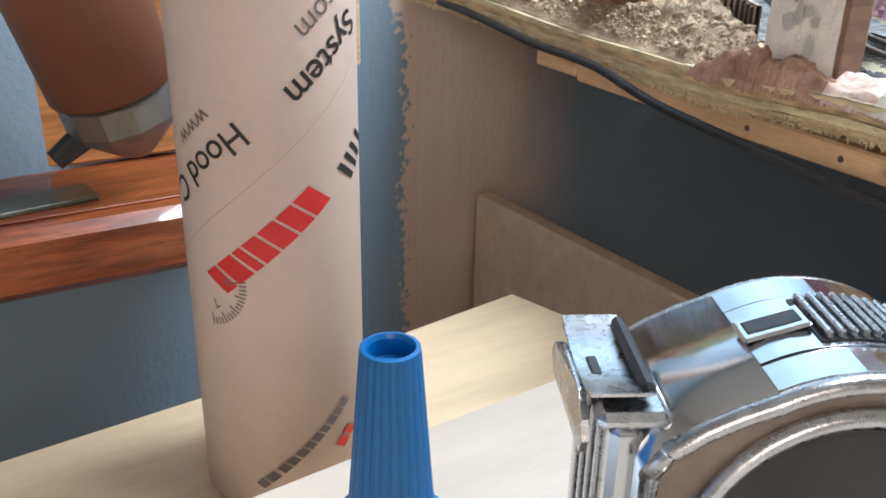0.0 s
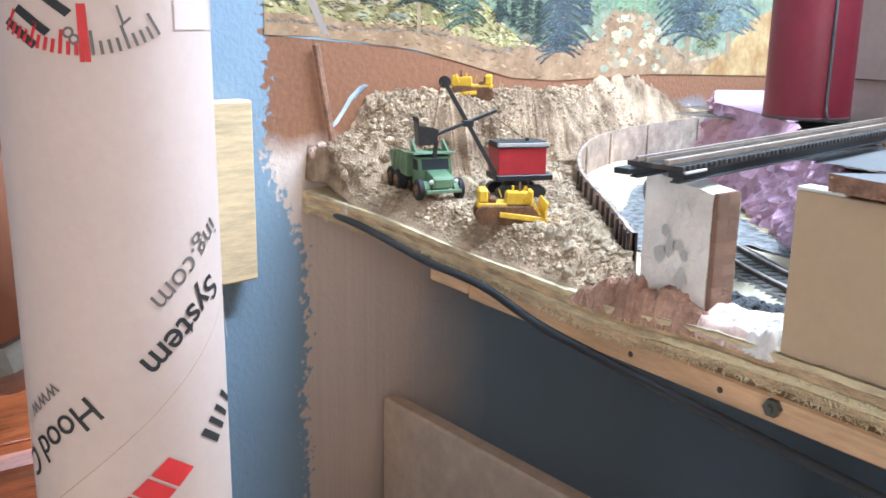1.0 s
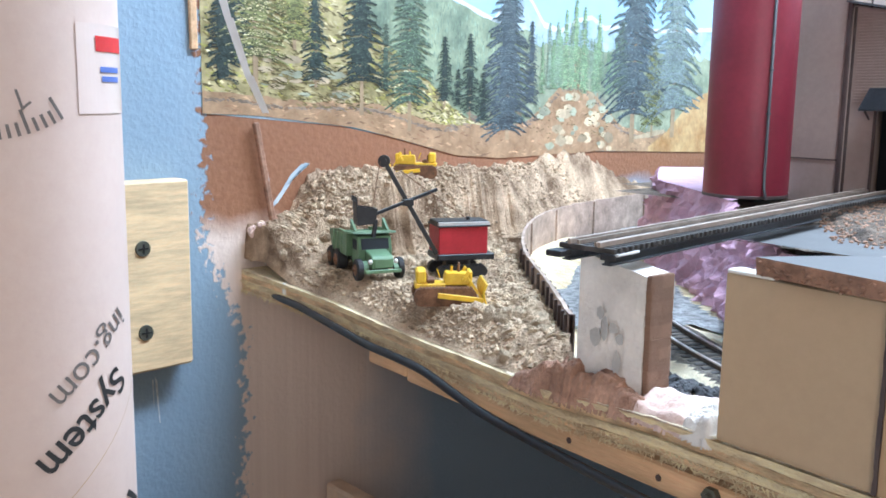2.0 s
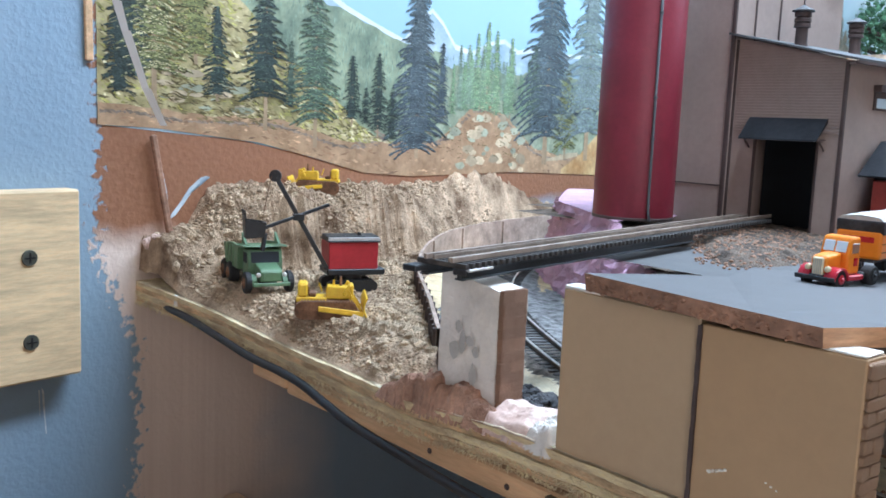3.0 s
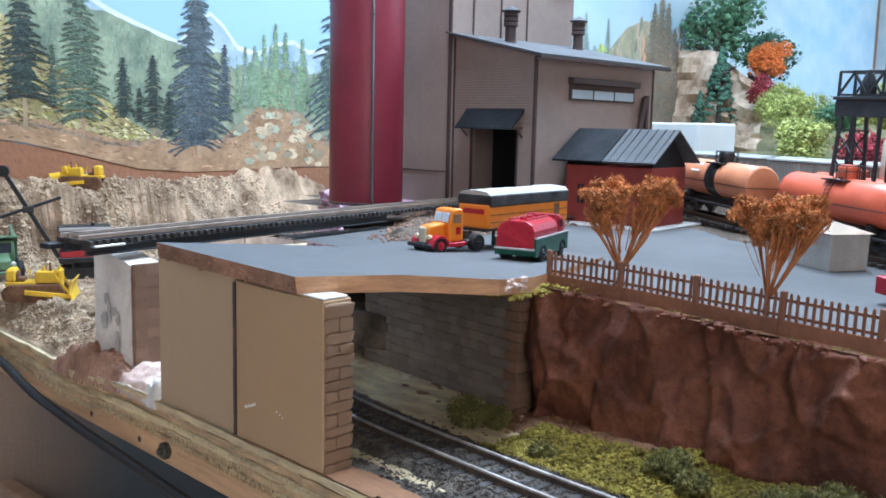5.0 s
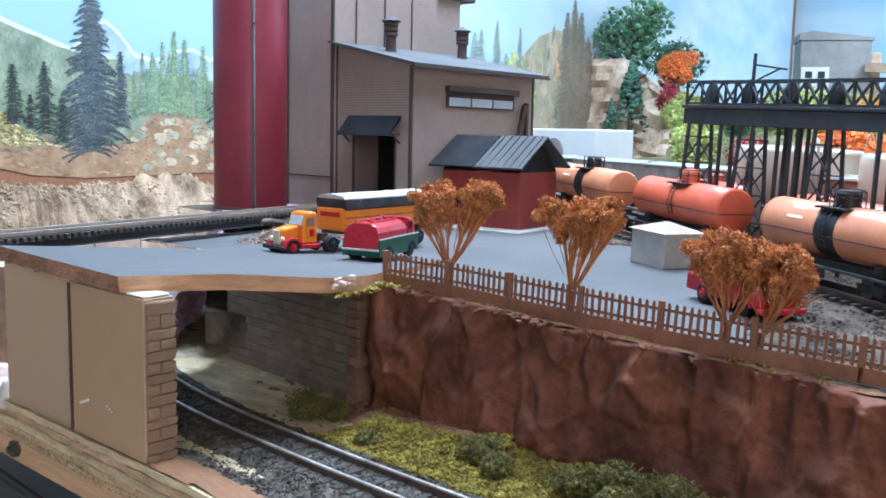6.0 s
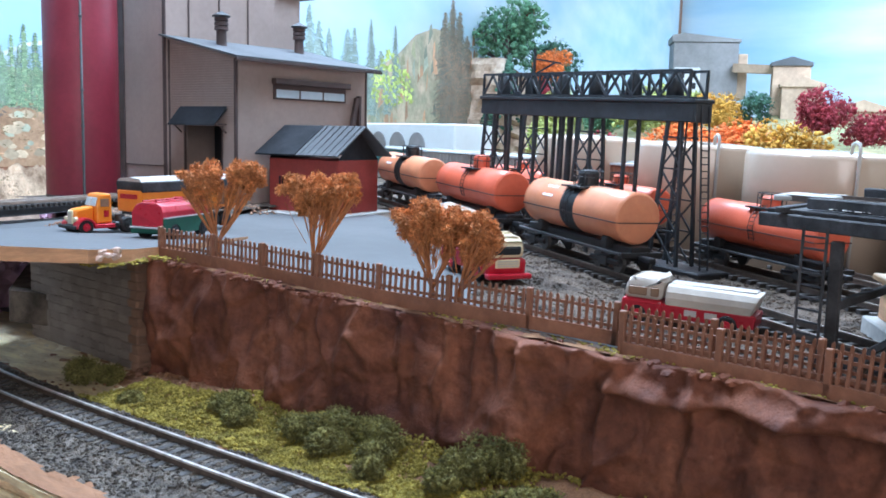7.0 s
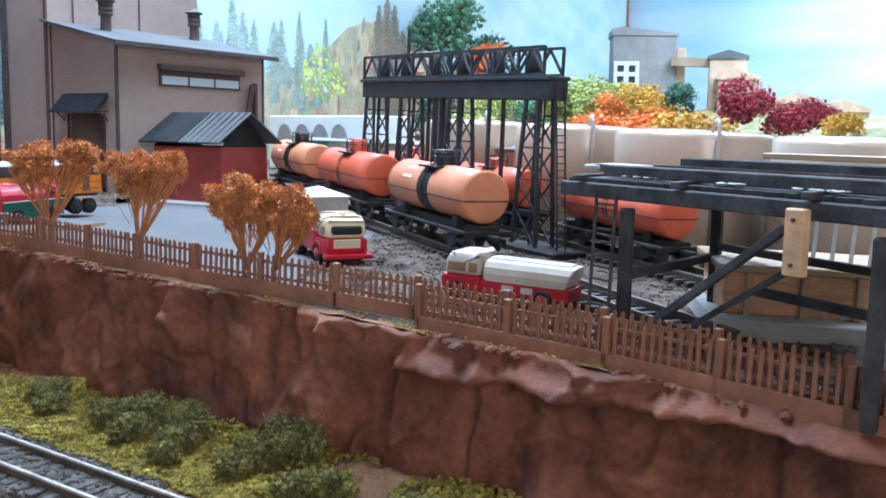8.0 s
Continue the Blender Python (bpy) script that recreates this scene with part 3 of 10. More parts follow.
def backdrop():
    rng = random.Random(5)
    bd = thing("backdrop", "painted mountain and spruce forest backdrop on the wall", "backdrop", kind="structure")
    bd.matrix_world = WALL_AT
    u0, u1 = U(0.60), U(4.25)
    bm = B()
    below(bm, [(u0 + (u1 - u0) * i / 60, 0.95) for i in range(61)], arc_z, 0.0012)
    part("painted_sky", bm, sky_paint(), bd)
    # pale snow mountains, then the wooded hill that falls towards them
    bm = B()
    peaks = [(0.60, 0.32), (0.74, 0.275), (0.80, 0.256), (0.84, 0.240), (0.872, 0.228), (0.915, 0.216), (0.935, 0.238), (0.955, 0.250), (0.972, 0.240), (0.992, 0.219), (1.02, 0.214), (1.05, 0.226), (1.075, 0.232), (1.10, 0.221), (1.14, 0.227), (1.2, 0.225), (1.4, 0.24), (1.6, 0.23), (1.8, 0.2)]
    below(bm, [(U(x), z + 0.0015 * fbm(x, 0, 90, 7)) for x, z in peaks], arc_z, 0.0018)
    part("painted_mountain", bm, MURAL["mountain"], bd)
    bm = B()
    ridge = [(U(x), z + 0.0015 * fbm(x, 0, 90, 7)) for x, z in peaks[:-2]]
    for (ua, za), (ub, zb) in zip(ridge, ridge[1:]):
        flat(bm, [(ua, za - 0.0042 - 0.002 * noise.noise((ua * 60, 0, 1))), (ub, zb - 0.0042 - 0.002 * noise.noise((ub * 60, 0, 1))), (ub, zb + 0.0006), (ua, za + 0.0006)], 0.0020)
    part("painted_snow_line", bm, MURAL["snow"], bd)
    bm = B()
    below(bm, [(U(x), hill_line(x) + 0.003 * fbm(x, 0, 70, 3)) for x in span(0.60, 0.975, 60)], arc_z, 0.0024)
    part("painted_hillside", bm, MURAL["greenhill"], bd)
    bm = B()
    dabs(bm, scatter(rng, 1500, 0.60, 0.99, lambda x: 0.13, lambda x: hill_line(x) - 0.003), rng, (0.003, 0.009), (0.0008, 0.0022), (1.2, 1.9), 0.0026)
    part("painted_far_forest", bm, MURAL["pine_far"], bd)
    bm = B()
    below(bm, [(U(x), 0.196 + 0.006 * fbm(x, 0, 120, 2)) for x in span(0.965, 1.5, 70)], arc_z, 0.0028)
    part("painted_forest_floor", bm, MURAL["forest_pale"], bd)
    # grassy slope with pale rocks and dark shade between the trees
    def slope(x):
        return 0.238 - 0.060 * smooth(0.70, 0.80, x) - 0.060 * smooth(0.78, 0.90, x)
    bm = B()
    below(bm, [(U(x), slope(x) + 0.004 * fbm(x, 0, 40, 5)) for x in span(0.60, 0.92, 40)], arc_z, 0.0030)
    part("painted_meadow", bm, MURAL["meadow"], bd)
    for key, n, length, width, d in (("grass_dark", 520, (0.004, 0.012), (0.0010, 0.0030), 0.0034), ("grass_lime", 520, (0.003, 0.010), (0.0008, 0.0026), 0.0037), ("grass_pale", 260, (0.003, 0.011), (0.0008, 0.0030), 0.0040)):
        bm = B()
        dabs(bm, scatter(rng, n, 0.602, 0.90, lambda x: bank_line(x) - 0.002, slope), rng, length, width, (-0.75, 0.25), d)
        part("painted_grass", bm, MURAL[key], bd)
    bm = B()
    below(bm, [(U(x), max(arc_z(U(x)) + 0.001, bank_line(x) + 0.003 * fbm(x, 0, 60, 9))) for x in span(0.60, 1.3, 90)], arc_z, 0.0043)
    part("painted_bank", bm, MURAL["bank"], bd)
    for key, n, lo, hi in (("bank_dark", 170, lambda x: arc_z(U(x)) + 0.002, bank_line), ("bank_light", 200, lambda x: arc_z(U(x)) + 0.002, bank_line), ("shrub", 420, lambda x: bank_line(x) - 0.006, lambda x: bank_line(x) - 0.005 + 0.020 * smooth(0.84, 0.90, x) * smooth(0.985, 0.95, x))):
        bm = B()
        dabs(bm, scatter(rng, n, 0.602, 1.22, lo, hi), rng, (0.003, 0.013), (0.0008, 0.0028), (-0.5, 0.3), 0.0046)
        part("painted_earth", bm, MURAL[key], bd)
    bm = B()
    below(bm, [(U(x), z) for x, z in ((1.20, 0.088), (1.24, 0.105), (1.30, 0.145), (1.36, 0.16), (1.45, 0.15), (1.6, 0.13))], arc_z, 0.0048)
    part("painted_bluff", bm, MURAL["ochre"], bd)
    bm = B()
    flat(bm, [(U(1.165), 0.1005), (U(1.215), 0.1075), (U(1.235), 0.108), (U(1.235), 0.1035), (U(1.20), 0.099), (U(1.165), 0.0975)], 0.0050)
    part("painted_road", bm, MURAL["boulder"], bd)
    for key, n in (("boulder", 22), ("boulder_green", 20)):
        bm = B()
        for i in range(n):
            x = rng.uniform(0.99, 1.12)
            z = rng.uniform(0.100, 0.152) - abs(x - 1.05) * 0.2
            r = rng.uniform(0.004, 0.010)
            flat(bm, [(U(x) + r * math.cos(a) * rng.uniform(0.8, 1.3), z + 0.62 * r * math.sin(a) * rng.uniform(0.7, 1.2)) for a in (k * math.pi / 3.5 for k in range(7))], 0.0050 + i * 0.00001)
        for i in range(n // 2):
            x = rng.uniform(0.650, 0.735)
            z = rng.uniform(0.146, 0.172) - (x - 0.66) * 0.12
            r = rng.uniform(0.003, 0.009)
            flat(bm, [(U(x) + r * 1.5 * math.cos(a) * rng.uniform(0.8, 1.3), z + 0.42 * r * math.sin(a)) for a in (k * math.pi / 3.5 for k in range(7))], 0.0044 + i * 0.00001)
        part("painted_boulders", bm, MURAL[key], bd)
    bm = B()
    dabs(bm, scatter(rng, 220, 0.645, 0.76, lambda x: 0.136 - (x - 0.66) * 0.1, lambda x: 0.172 - (x - 0.66) * 0.12), rng, (0.004, 0.012), (0.0006, 0.0016), (-0.5, 0.1), 0.0052)
    dabs(bm, scatter(rng, 90, 0.98, 1.12, lambda x: 0.100, lambda x: 0.146 - abs(x - 1.05) * 0.2), rng, (0.003, 0.008), (0.0005, 0.0014), (-0.4, 0.4), 0.0054)
    part("painted_shade", bm, MURAL["grass_dark"], bd)
    # distant pale firs, then the large spruces
    for i in range(26):
        x = rng.uniform(0.985, 1.135)
        painted_tree(bd, x, rng.uniform(0.145, 0.166), rng.uniform(0.190, 0.226), rng.uniform(0.006, 0.010), "pine_far" if rng.random() < 0.5 else "pine_light", rng, 0.0054, 0.0, 0.2)
    for x, z1, half in ((1.030, 0.236, 0.011), (1.047, 0.250, 0.014), (1.062, 0.242, 0.013), (1.090, 0.238, 0.013)):
        painted_tree(bd, x, 0.150, z1, half, "pine_light", rng, 0.0058, 0.008, 0.3, "pine_pale")
    for x, z0, z1, half, key, trunk, gaps, lit in (
        (0.623, 0.160, 0.275, 0.021, "pine_dark", 0.0, 0.1, None),
        (0.617, 0.150, 0.230, 0.014, "pine_dark", 0.0, 0.1, None),
        (0.645, 0.166, 0.305, 0.036, "pine_olive", 0.030, 0.75, "grass_pale"),
        (0.681, 0.182, 0.262, 0.024, "pine_olive", 0.006, 0.6, "grass_lime"),
        (0.701, 0.152, 0.225, 0.0165, "pine_dark", 0.004, 0.2, "pine_grey"),
        (0.749, 0.152, 0.246, 0.031, "pine_dark", 0.026, 0.45, "pine_grey"),
        (0.804, 0.134, 0.262, 0.032, "pine_grey", 0.022, 0.45, "pine_light"),
        (0.776, 0.148, 0.205, 0.010, "pine_grey", 0.0, 0.3, None),
        (0.848, 0.138, 0.198, 0.013, "pine_dark", 0.006, 0.3, "pine_grey"),
        (0.866, 0.134, 0.170, 0.009, "pine_dark", 0.0, 0.3, "pine_grey"),
        (0.882, 0.128, 0.203, 0.015, "pine_dark", 0.006, 0.3, "pine_grey"),
        (0.901, 0.120, 0.168, 0.012, "pine_dark", 0.0, 0.3, "pine_grey"),
        (0.973, 0.135, 0.221, 0.014, "pine_blue", 0.0, 0.25, None),
        (0.937, 0.106, 0.284, 0.042, "pine_blue", 0.004, 0.12, "pine_bluelit"),
        (1.135, 0.150, 0.235, 0.020, "pine_grey", 0.0, 0.3, None),
        (1.253, 0.128, 0.35, 0.070, "pine_bluelit", 0.030, 0.6, "pine_far"),
        (1.162, 0.122, 0.33, 0.068, "pine_blue", 0.028, 0.5, "pine_bluelit"),
        (1.205, 0.112, 0.21, 0.030, "pine_olive", 0.012, 0.6, None),
    ):
        painted_tree(bd, x, z0, z1, half, key, rng, 0.0062, trunk, gaps, lit)
    # the far stretch: pale firs, a wooded bluff and autumn streaks
    bm = B()
    below(bm, [(U(x), z + 0.012 * fbm(x, 0, 30, 2)) for x, z in ((1.45, 0.19), (1.55, 0.21), (1.70, 0.23), (1.80, 0.25), (1.90, 0.29), (1.97, 0.335), (2.05, 0.355), (2.14, 0.345), (2.22, 0.33), (2.27, 0.28), (2.32, 0.17))], arc_z, 0.003)
    part("painted_bluff", bm, MURAL["streak_base"], bd)
    bm = B()
    for i in range(110):
        x = rng.uniform(1.56, 2.30)
        top = 0.14 + 0.26 * smooth(1.6, 2.15, x) * rng.random()
        if i in (40, 80):
            part("painted_streaks", bm, MURAL["streak_brown" if i == 40 else "streak"], bd)
            bm = B()
        w = rng.uniform(0.003, 0.011)
        flat(bm, [(U(x) - w, top - rng.uniform(0.02, 0.05)), (U(x) + w, top - rng.uniform(0.02, 0.05)), (U(x) + w * 0.4, top), (U(x) - w * 0.6, top - 0.01)], 0.0034 + i * 0.000002)
    part("painted_streaks", bm, MURAL["streak_dark"], bd)
    for i in range(30):
        painted_tree(bd, rng.uniform(1.42, 1.92), rng.uniform(0.16, 0.22), rng.uniform(0.25, 0.35), rng.uniform(0.018, 0.032), "pine_misty", rng, 0.0056, 0.0, 0.3, "pine_far")
    for x, z1 in ((2.10, 0.40), (2.135, 0.43), (2.17, 0.41), (2.21, 0.36)):
        painted_tree(bd, x, 0.15, z1, 0.055, "cone_dark", rng, 0.0056, 0.0, 0.15, "streak_brown")
    bm = B()
    dabs(bm, scatter(rng, 160, 1.80, 1.96, lambda x: 0.19, lambda x: 0.30 - abs(x - 1.87) * 0.7), rng, (0.010, 0.022), (0.004, 0.010), (-0.8, 0.8), 0.0060)
    part("painted_lime_tree", bm, MURAL["lime_tree"], bd)
    # stray paint: pale blue smears by the batten, white scuffs and drips on the bare wall
    for what, key, d, pts in (
        ("paint_smear", "smear", 0.004, [(0.696, 0.088), (0.690, 0.089), (0.683, 0.082), (0.674, 0.071), (0.664, 0.059), (0.658, 0.055), (0.660, 0.060), (0.668, 0.069), (0.676, 0.080), (0.686, 0.088)]),
        ("paint_smear", "smear", 0.004, [(0.6440, 0.119), (0.6475, 0.117), (0.6510, 0.100), (0.6560, 0.078), (0.6580, 0.060), (0.6545, 0.058), (0.6530, 0.074), (0.6495, 0.092), (0.6480, 0.108)]),
        ("paint_drip", "scuff", 0.004, [(0.5558, -0.058), (0.5574, -0.062), (0.5580, -0.078), (0.5592, -0.093), (0.5582, -0.093), (0.5568, -0.080), (0.5560, -0.068)]),
        ("paint_drip", "scuff", 0.004, [(0.5535, -0.060), (0.5542, -0.060), (0.5548, -0.078), (0.5543, -0.080)]),
    ):
        bm = B()
        flat(bm, [(U(x) + 0.0008 * fbm(x * 9, z * 9, 60, 2), z) for x, z in pts], d)
        part(what, bm, MURAL[key], bd)
    # lifted left edge of the backdrop paper, and the batten below it
    bm = B()
    pts = [(0.602, 0.26), (0.607, 0.215), (0.614, 0.195), (0.630, 0.155), (0.645, 0.128)]
    for (xa, za), (xb, zb) in zip(pts, pts[1:]):
        bm.faces.new([bm.verts.new(p) for p in ((U(xa), -0.009, za), (U(xb), -0.009, zb), (U(xb) + 0.004, -0.012, zb), (U(xa) + 0.005, -0.013, za))])
    part("curled_paper_edge", bm, M["white_label"], bd, "white curled edge of backdrop paper")
    bm = B()
    beam(bm, (U(0.6415), -0.005, 0.121), (U(0.6555), -0.005, 0.046), 0.0042, 0.005, 0.001)
    part("batten", bm, M["slab_edge"], bd, "thin brown painted batten")
    bm = B()
    beam(bm, (U(0.590), -0.002, 0.42), (U(0.5935), -0.002, 0.172), 0.003, 0.006, 0.0008)
    part("edge_strip", bm, M["lumber"], bd, "narrow tan wooden edge strip")


backdrop()

# ---- bench ----
def swing(y):
    return 0.012 * smooth(0.50, 0.655, y) + 0.005 * smooth(0.40, 0.30, y) * smooth(0.0, 0.08, y)


def lift(y):
    return 0.0105 * smooth(0.42, 0.66, y) + 0.0055 * smooth(0.34, 0.24, y) * smooth(0.0, 0.08, y)


def settled(x, y, z):
    """The bench corner by the wall swings out and rises a little; what lies on its edge follows."""
    k = smooth(0.676, 0.646, x)
    return x - swing(y) * k, y, z + lift(y) * k



def bench():
    t = thing("plywood_bench", "splintery plywood layout bench with pine face board", "bench", kind="structure")
    rng = random.Random(8)
    X0, Y0, Y1 = 0.642, -1.25, 0.66
    layers = ((-0.0035, 0.0), (-0.0075, -0.0037), (-0.0115, -0.0077), (-0.0155, -0.0117))
    for k, (z0, z1) in enumerate(layers):
        bm = B()
        n = 260
        ys = span(Y0, Y1, n)
        front = []
        for y in ys:
            front.append(X0 - swing(y) + (0.0006 if k % 2 else 0.0) + 0.0012 * fbm(y, k * 3.1, 160, k, 3) + 0.001 * fbm(y, 9, 30, k))
        lo = [bm.verts.new((x, y, z0 + lift(y) + 0.0003 * fbm(y, 2, 200, k))) for x, y in zip(front, ys)]
        hi = [bm.verts.new((x - 0.0003, y, z1 + lift(y))) for x, y in zip(front, ys)]
        lob = [bm.verts.new((1.30, y, z0)) for y in ys]
        him = [bm.verts.new((0.672, y, z1 + lift(y) * smooth(0.40, 0.5, y))) for y in ys]
        hib = [bm.verts.new((1.30, y, z1)) for y in ys]
        for i in range(n):
            bm.faces.new((lo[i + 1], lo[i], hi[i], hi[i + 1]))
            bm.faces.new((hi[i], him[i], him[i + 1], hi[i + 1]))
            bm.faces.new((him[i], hib[i], hib[i + 1], him[i + 1]))
            bm.faces.new((lo[i], lo[i + 1], lob[i + 1], lob[i]))
        part("ply_layer", bm, M["ply_edge_dark"] if k % 2 else M["ply_edge"], t)
    bm = B()
    for i in range(2200):
        y = rng.uniform(0.08, 0.652)
        z = rng.choice((-0.0156, -0.0150, -0.0118, -0.0076))
        ln = rng.uniform(0.0015, 0.0065)
        a = rng.uniform(-1.2, 1.2)
        p = Vector((X0 - 0.0004 - swing(y), y, z + lift(y)))
        q = p + Vector((-rng.uniform(0.0, 0.0025), ln * math.sin(a), -ln * 0.6 * abs(math.cos(a))))
        w = rng.uniform(0.0002, 0.0006)
        vs = [bm.verts.new(c) for c in (p + Vector((0, w, 0)), p - Vector((0, w, 0)), q, p + Vector((0.0006, 0, w)))]
        bm.faces.new(vs[:3])
        bm.faces.new((vs[0], vs[2], vs[3]))
    part("splinters", bm, M["ply_edge"], t, "frayed pale splinters")
    bm = B()
    box(bm, 0.6425, 0.661, Y0, 0.4475, -0.0285, -0.0157, 0.0012)
    part("face_board", bm, M["lumber"], t, "pine face board under the plywood")
    bm = B()
    box(bm, 0.6425, 0.661, 0.4485, 0.490, -0.0265, -0.0157, 0.0012)
    part("short_block", bm, M["lumber"], t)
    for y in (0.60, 0.1, -0.5, -1.1):
        bm = B()
        box(bm, 1.20, 1.24, y - 0.3, y - 0.26, -1.05, -0.0157, 0.002)
        part("bench_leg", bm, M["lumber"], t)
    bm = B()
    cyl(bm, (0.6428, 0.2265, -0.0205), (0.6395, 0.2265, -0.0205), 0.0042, 0.0042, 6)
    cyl(bm, (0.6395, 0.2265, -0.0205), (0.6375, 0.2265, -0.0205), 0.002, 0.0018, 10)
    part("hex_nut", bm, M["grey_bar"], t, "dull steel hex nut")
    bm = B()
    for y in (0.31, 0.255):
        cyl(bm, (0.6427, y, -0.0225), (0.6422, y, -0.0225), 0.0016, 0.0016, 8)
    part("knot", bm, M["dark_trim"], t)
    bm = B()
    box(bm, 0.6345, 0.6365, 0.588, 0.592, -0.001, 0.009, 0.0006)
    part("paper_tag", bm, M["plaster"], t, "small cream tag on the plywood edge")


bench()

# ---- cable under the bench edge ----
bm = B()
tube(bm, catmull([(0.645, 0.640, -0.004), (0.6345, 0.600, -0.0025), (0.634, 0.564, -0.0036), (0.634, 0.52, -0.0075), (0.634, 0.478, -0.0112), (0.634, 0.445, -0.0118), (0.634, 0.418, -0.0135), (0.634, 0.392, -0.0185), (0.634, 0.367, -0.0230), (0.634, 0.33, -0.0262), (0.634, 0.289, -0.0290), (0.635, 0.25, -0.0318), (0.636, 0.19, -0.036), (0.638, 0.10, -0.042), (0.64, -0.05, -0.05), (0.64, -0.4, -0.05)], 8), 0.0026, 10)
tagged(part("power_cable", bm, M["cable"], smooth=True), "black power cable sagging along the plywood edge", "cable")

# ---- lumber block screwed to the wall ----


def wall_block():
    t = thing("pine_block", "short pine block screwed to the blue wall", "wood block")
    t.matrix_world = WALL_AT
    bm = B()
    box(bm, U(0.515), U(0.577), -0.018, -0.0005, -0.048, 0.083, 0.0015)
    part("block", bm, M["pine"], t)
    for z in (0.038, -0.020):
        bm = B()
        cyl(bm, (U(0.541), -0.0176, z), (U(0.541), -0.0192, z), 0.0056, 0.0052, 16)
        s = part("screw_head", bm, M["grey_bar"], t, "brass-coloured countersunk screw head")
        bm = B()
        box(bm, U(0.541) - 0.0035, U(0.541) + 0.0035, -0.0197, -0.0191, z - 0.0006, z + 0.0006)
        box(bm, U(0.541) - 0.0006, U(0.541) + 0.0006, -0.0197, -0.0191, z - 0.0035, z + 0.0035)
        part("screw_slot", bm, M["black"], s)


wall_block()


# ---- quarry ground ----
CURVE = [(v.x, v.y) for v in catmull([(0.660, 0.325, 0), (0.678, 0.350, 0), (0.726, 0.416, 0), (0.797, 0.515, 0), (0.875, 0.596, 0), (0.960, 0.650, 0), (1.06, 0.688, 0), (1.18, 0.712, 0), (1.30, 0.735, 0)], 10)]
TRACK = [(v.x, v.y) for v in catmull([(0.689, -1.1, 0), (0.689, -0.5, 0), (0.690, -0.1, 0), (0.693, 0.08, 0), (0.703, 0.18, 0), (0.728, 0.27, 0), (0.772, 0.36, 0), (0.834, 0.455, 0), (0.915, 0.54, 0), (1.01, 0.605, 0), (1.12, 0.645, 0), (1.27, 0.67, 0), (1.45, 0.69, 0)], 16)]


def side_of_curve(x, y):
    """Signed distance from the curved board: positive on the quarry side."""
    best = None
    for (ax, ay), (bx, by) in zip(CURVE, CURVE[1:]):
        dx, dy = bx - ax, by - ay
        t = max(0, min(1, ((x - ax) * dx + (y - ay) * dy) / (dx * dx + dy * dy)))
        px, py = x - ax - t * dx, y - ay - t * dy
        d = math.hypot(px, py)
        if best is None or d < best[0]:
            best = (d, dx * py - dy * px)
    return best[0] if best[1] > 0 else -best[0]


def quarry_height(x, y):
    """Floor at the front, a crumbling bank on the wall side that is clawed into steep faces in two places."""
    d = wall_y(x) - y
    base = 0.0015 + 0.017 * smooth(0.643, 0.664, x)
    crest = 0.034 + 0.043 * smooth(0.645, 0.705, x) + 0.005 * fbm(x, 0, 14, 4) + 0.005 * fbm(x, y, 38, 6)
    crest += 0.007 * smooth(0.93, 1.02, x) * smooth(1.12, 1.06, x)
    crest -= 0.030 * smooth(1.08, 1.2, x)
    face = smooth(0.715, 0.735, x) * smooth(0.785, 0.77, x) + smooth(0.80, 0.825, x)
    edge = 0.060 + 0.012 * fbm(x, 1, 18, 7) + 0.005 * fbm(x, 3, 90, 2)
    edge -= 0.022 * smooth(0.77, 0.71, x)
    steep = 0.040 - 0.024 * min(1.0, face)
    k = smooth(edge + steep, edge - 0.006, d)
    claw = 1 - abs(noise.noise((x * 150, d * 6, 3.3))) * 2.2
    groove = 0.0115 * min(1.0, face) * claw * (1 - abs(2 * k - 1))
    z = base + (crest - base) * k - groove
    rough = 0.35 + 0.65 * k
    z += rough * (0.0030 * fbm(x, y, 60, 1) + 0.0030 * fbm(x, y, 150, 2, 3)) + 0.0010 * fbm(x, y, 420, 5, 2)
    z += 0.0035 * k * (0.45 - abs(noise.noise((x * 90, y * 90, 7.7)))) + 0.005 * k * fbm(x, y, 45, 11) - 0.006 * k * max(0.0, noise.noise((x * 70, y * 45, 9.1)) - 0.15)
    z += 0.006 * smooth(0.54, 0.6, y) * smooth(0.04, 0.0, abs(x - 0.68)) * fbm(x, y, 50, 8)
    if x > 0.96:
        z += 0.006 * smooth(0.96, 1.0, x) * smooth(0.09, 0.06, d) * abs(noise.noise((x * 60, y * 60, 2.1)))
    z *= smooth(0.6430, 0.6475, x)
    near = smooth(0.0, 0.035, side_of_curve(x, y)) if x > 0.86 else 1.0
    return max(0.024 + (z - 0.024) * near if x > 0.86 else z, 0.0004)


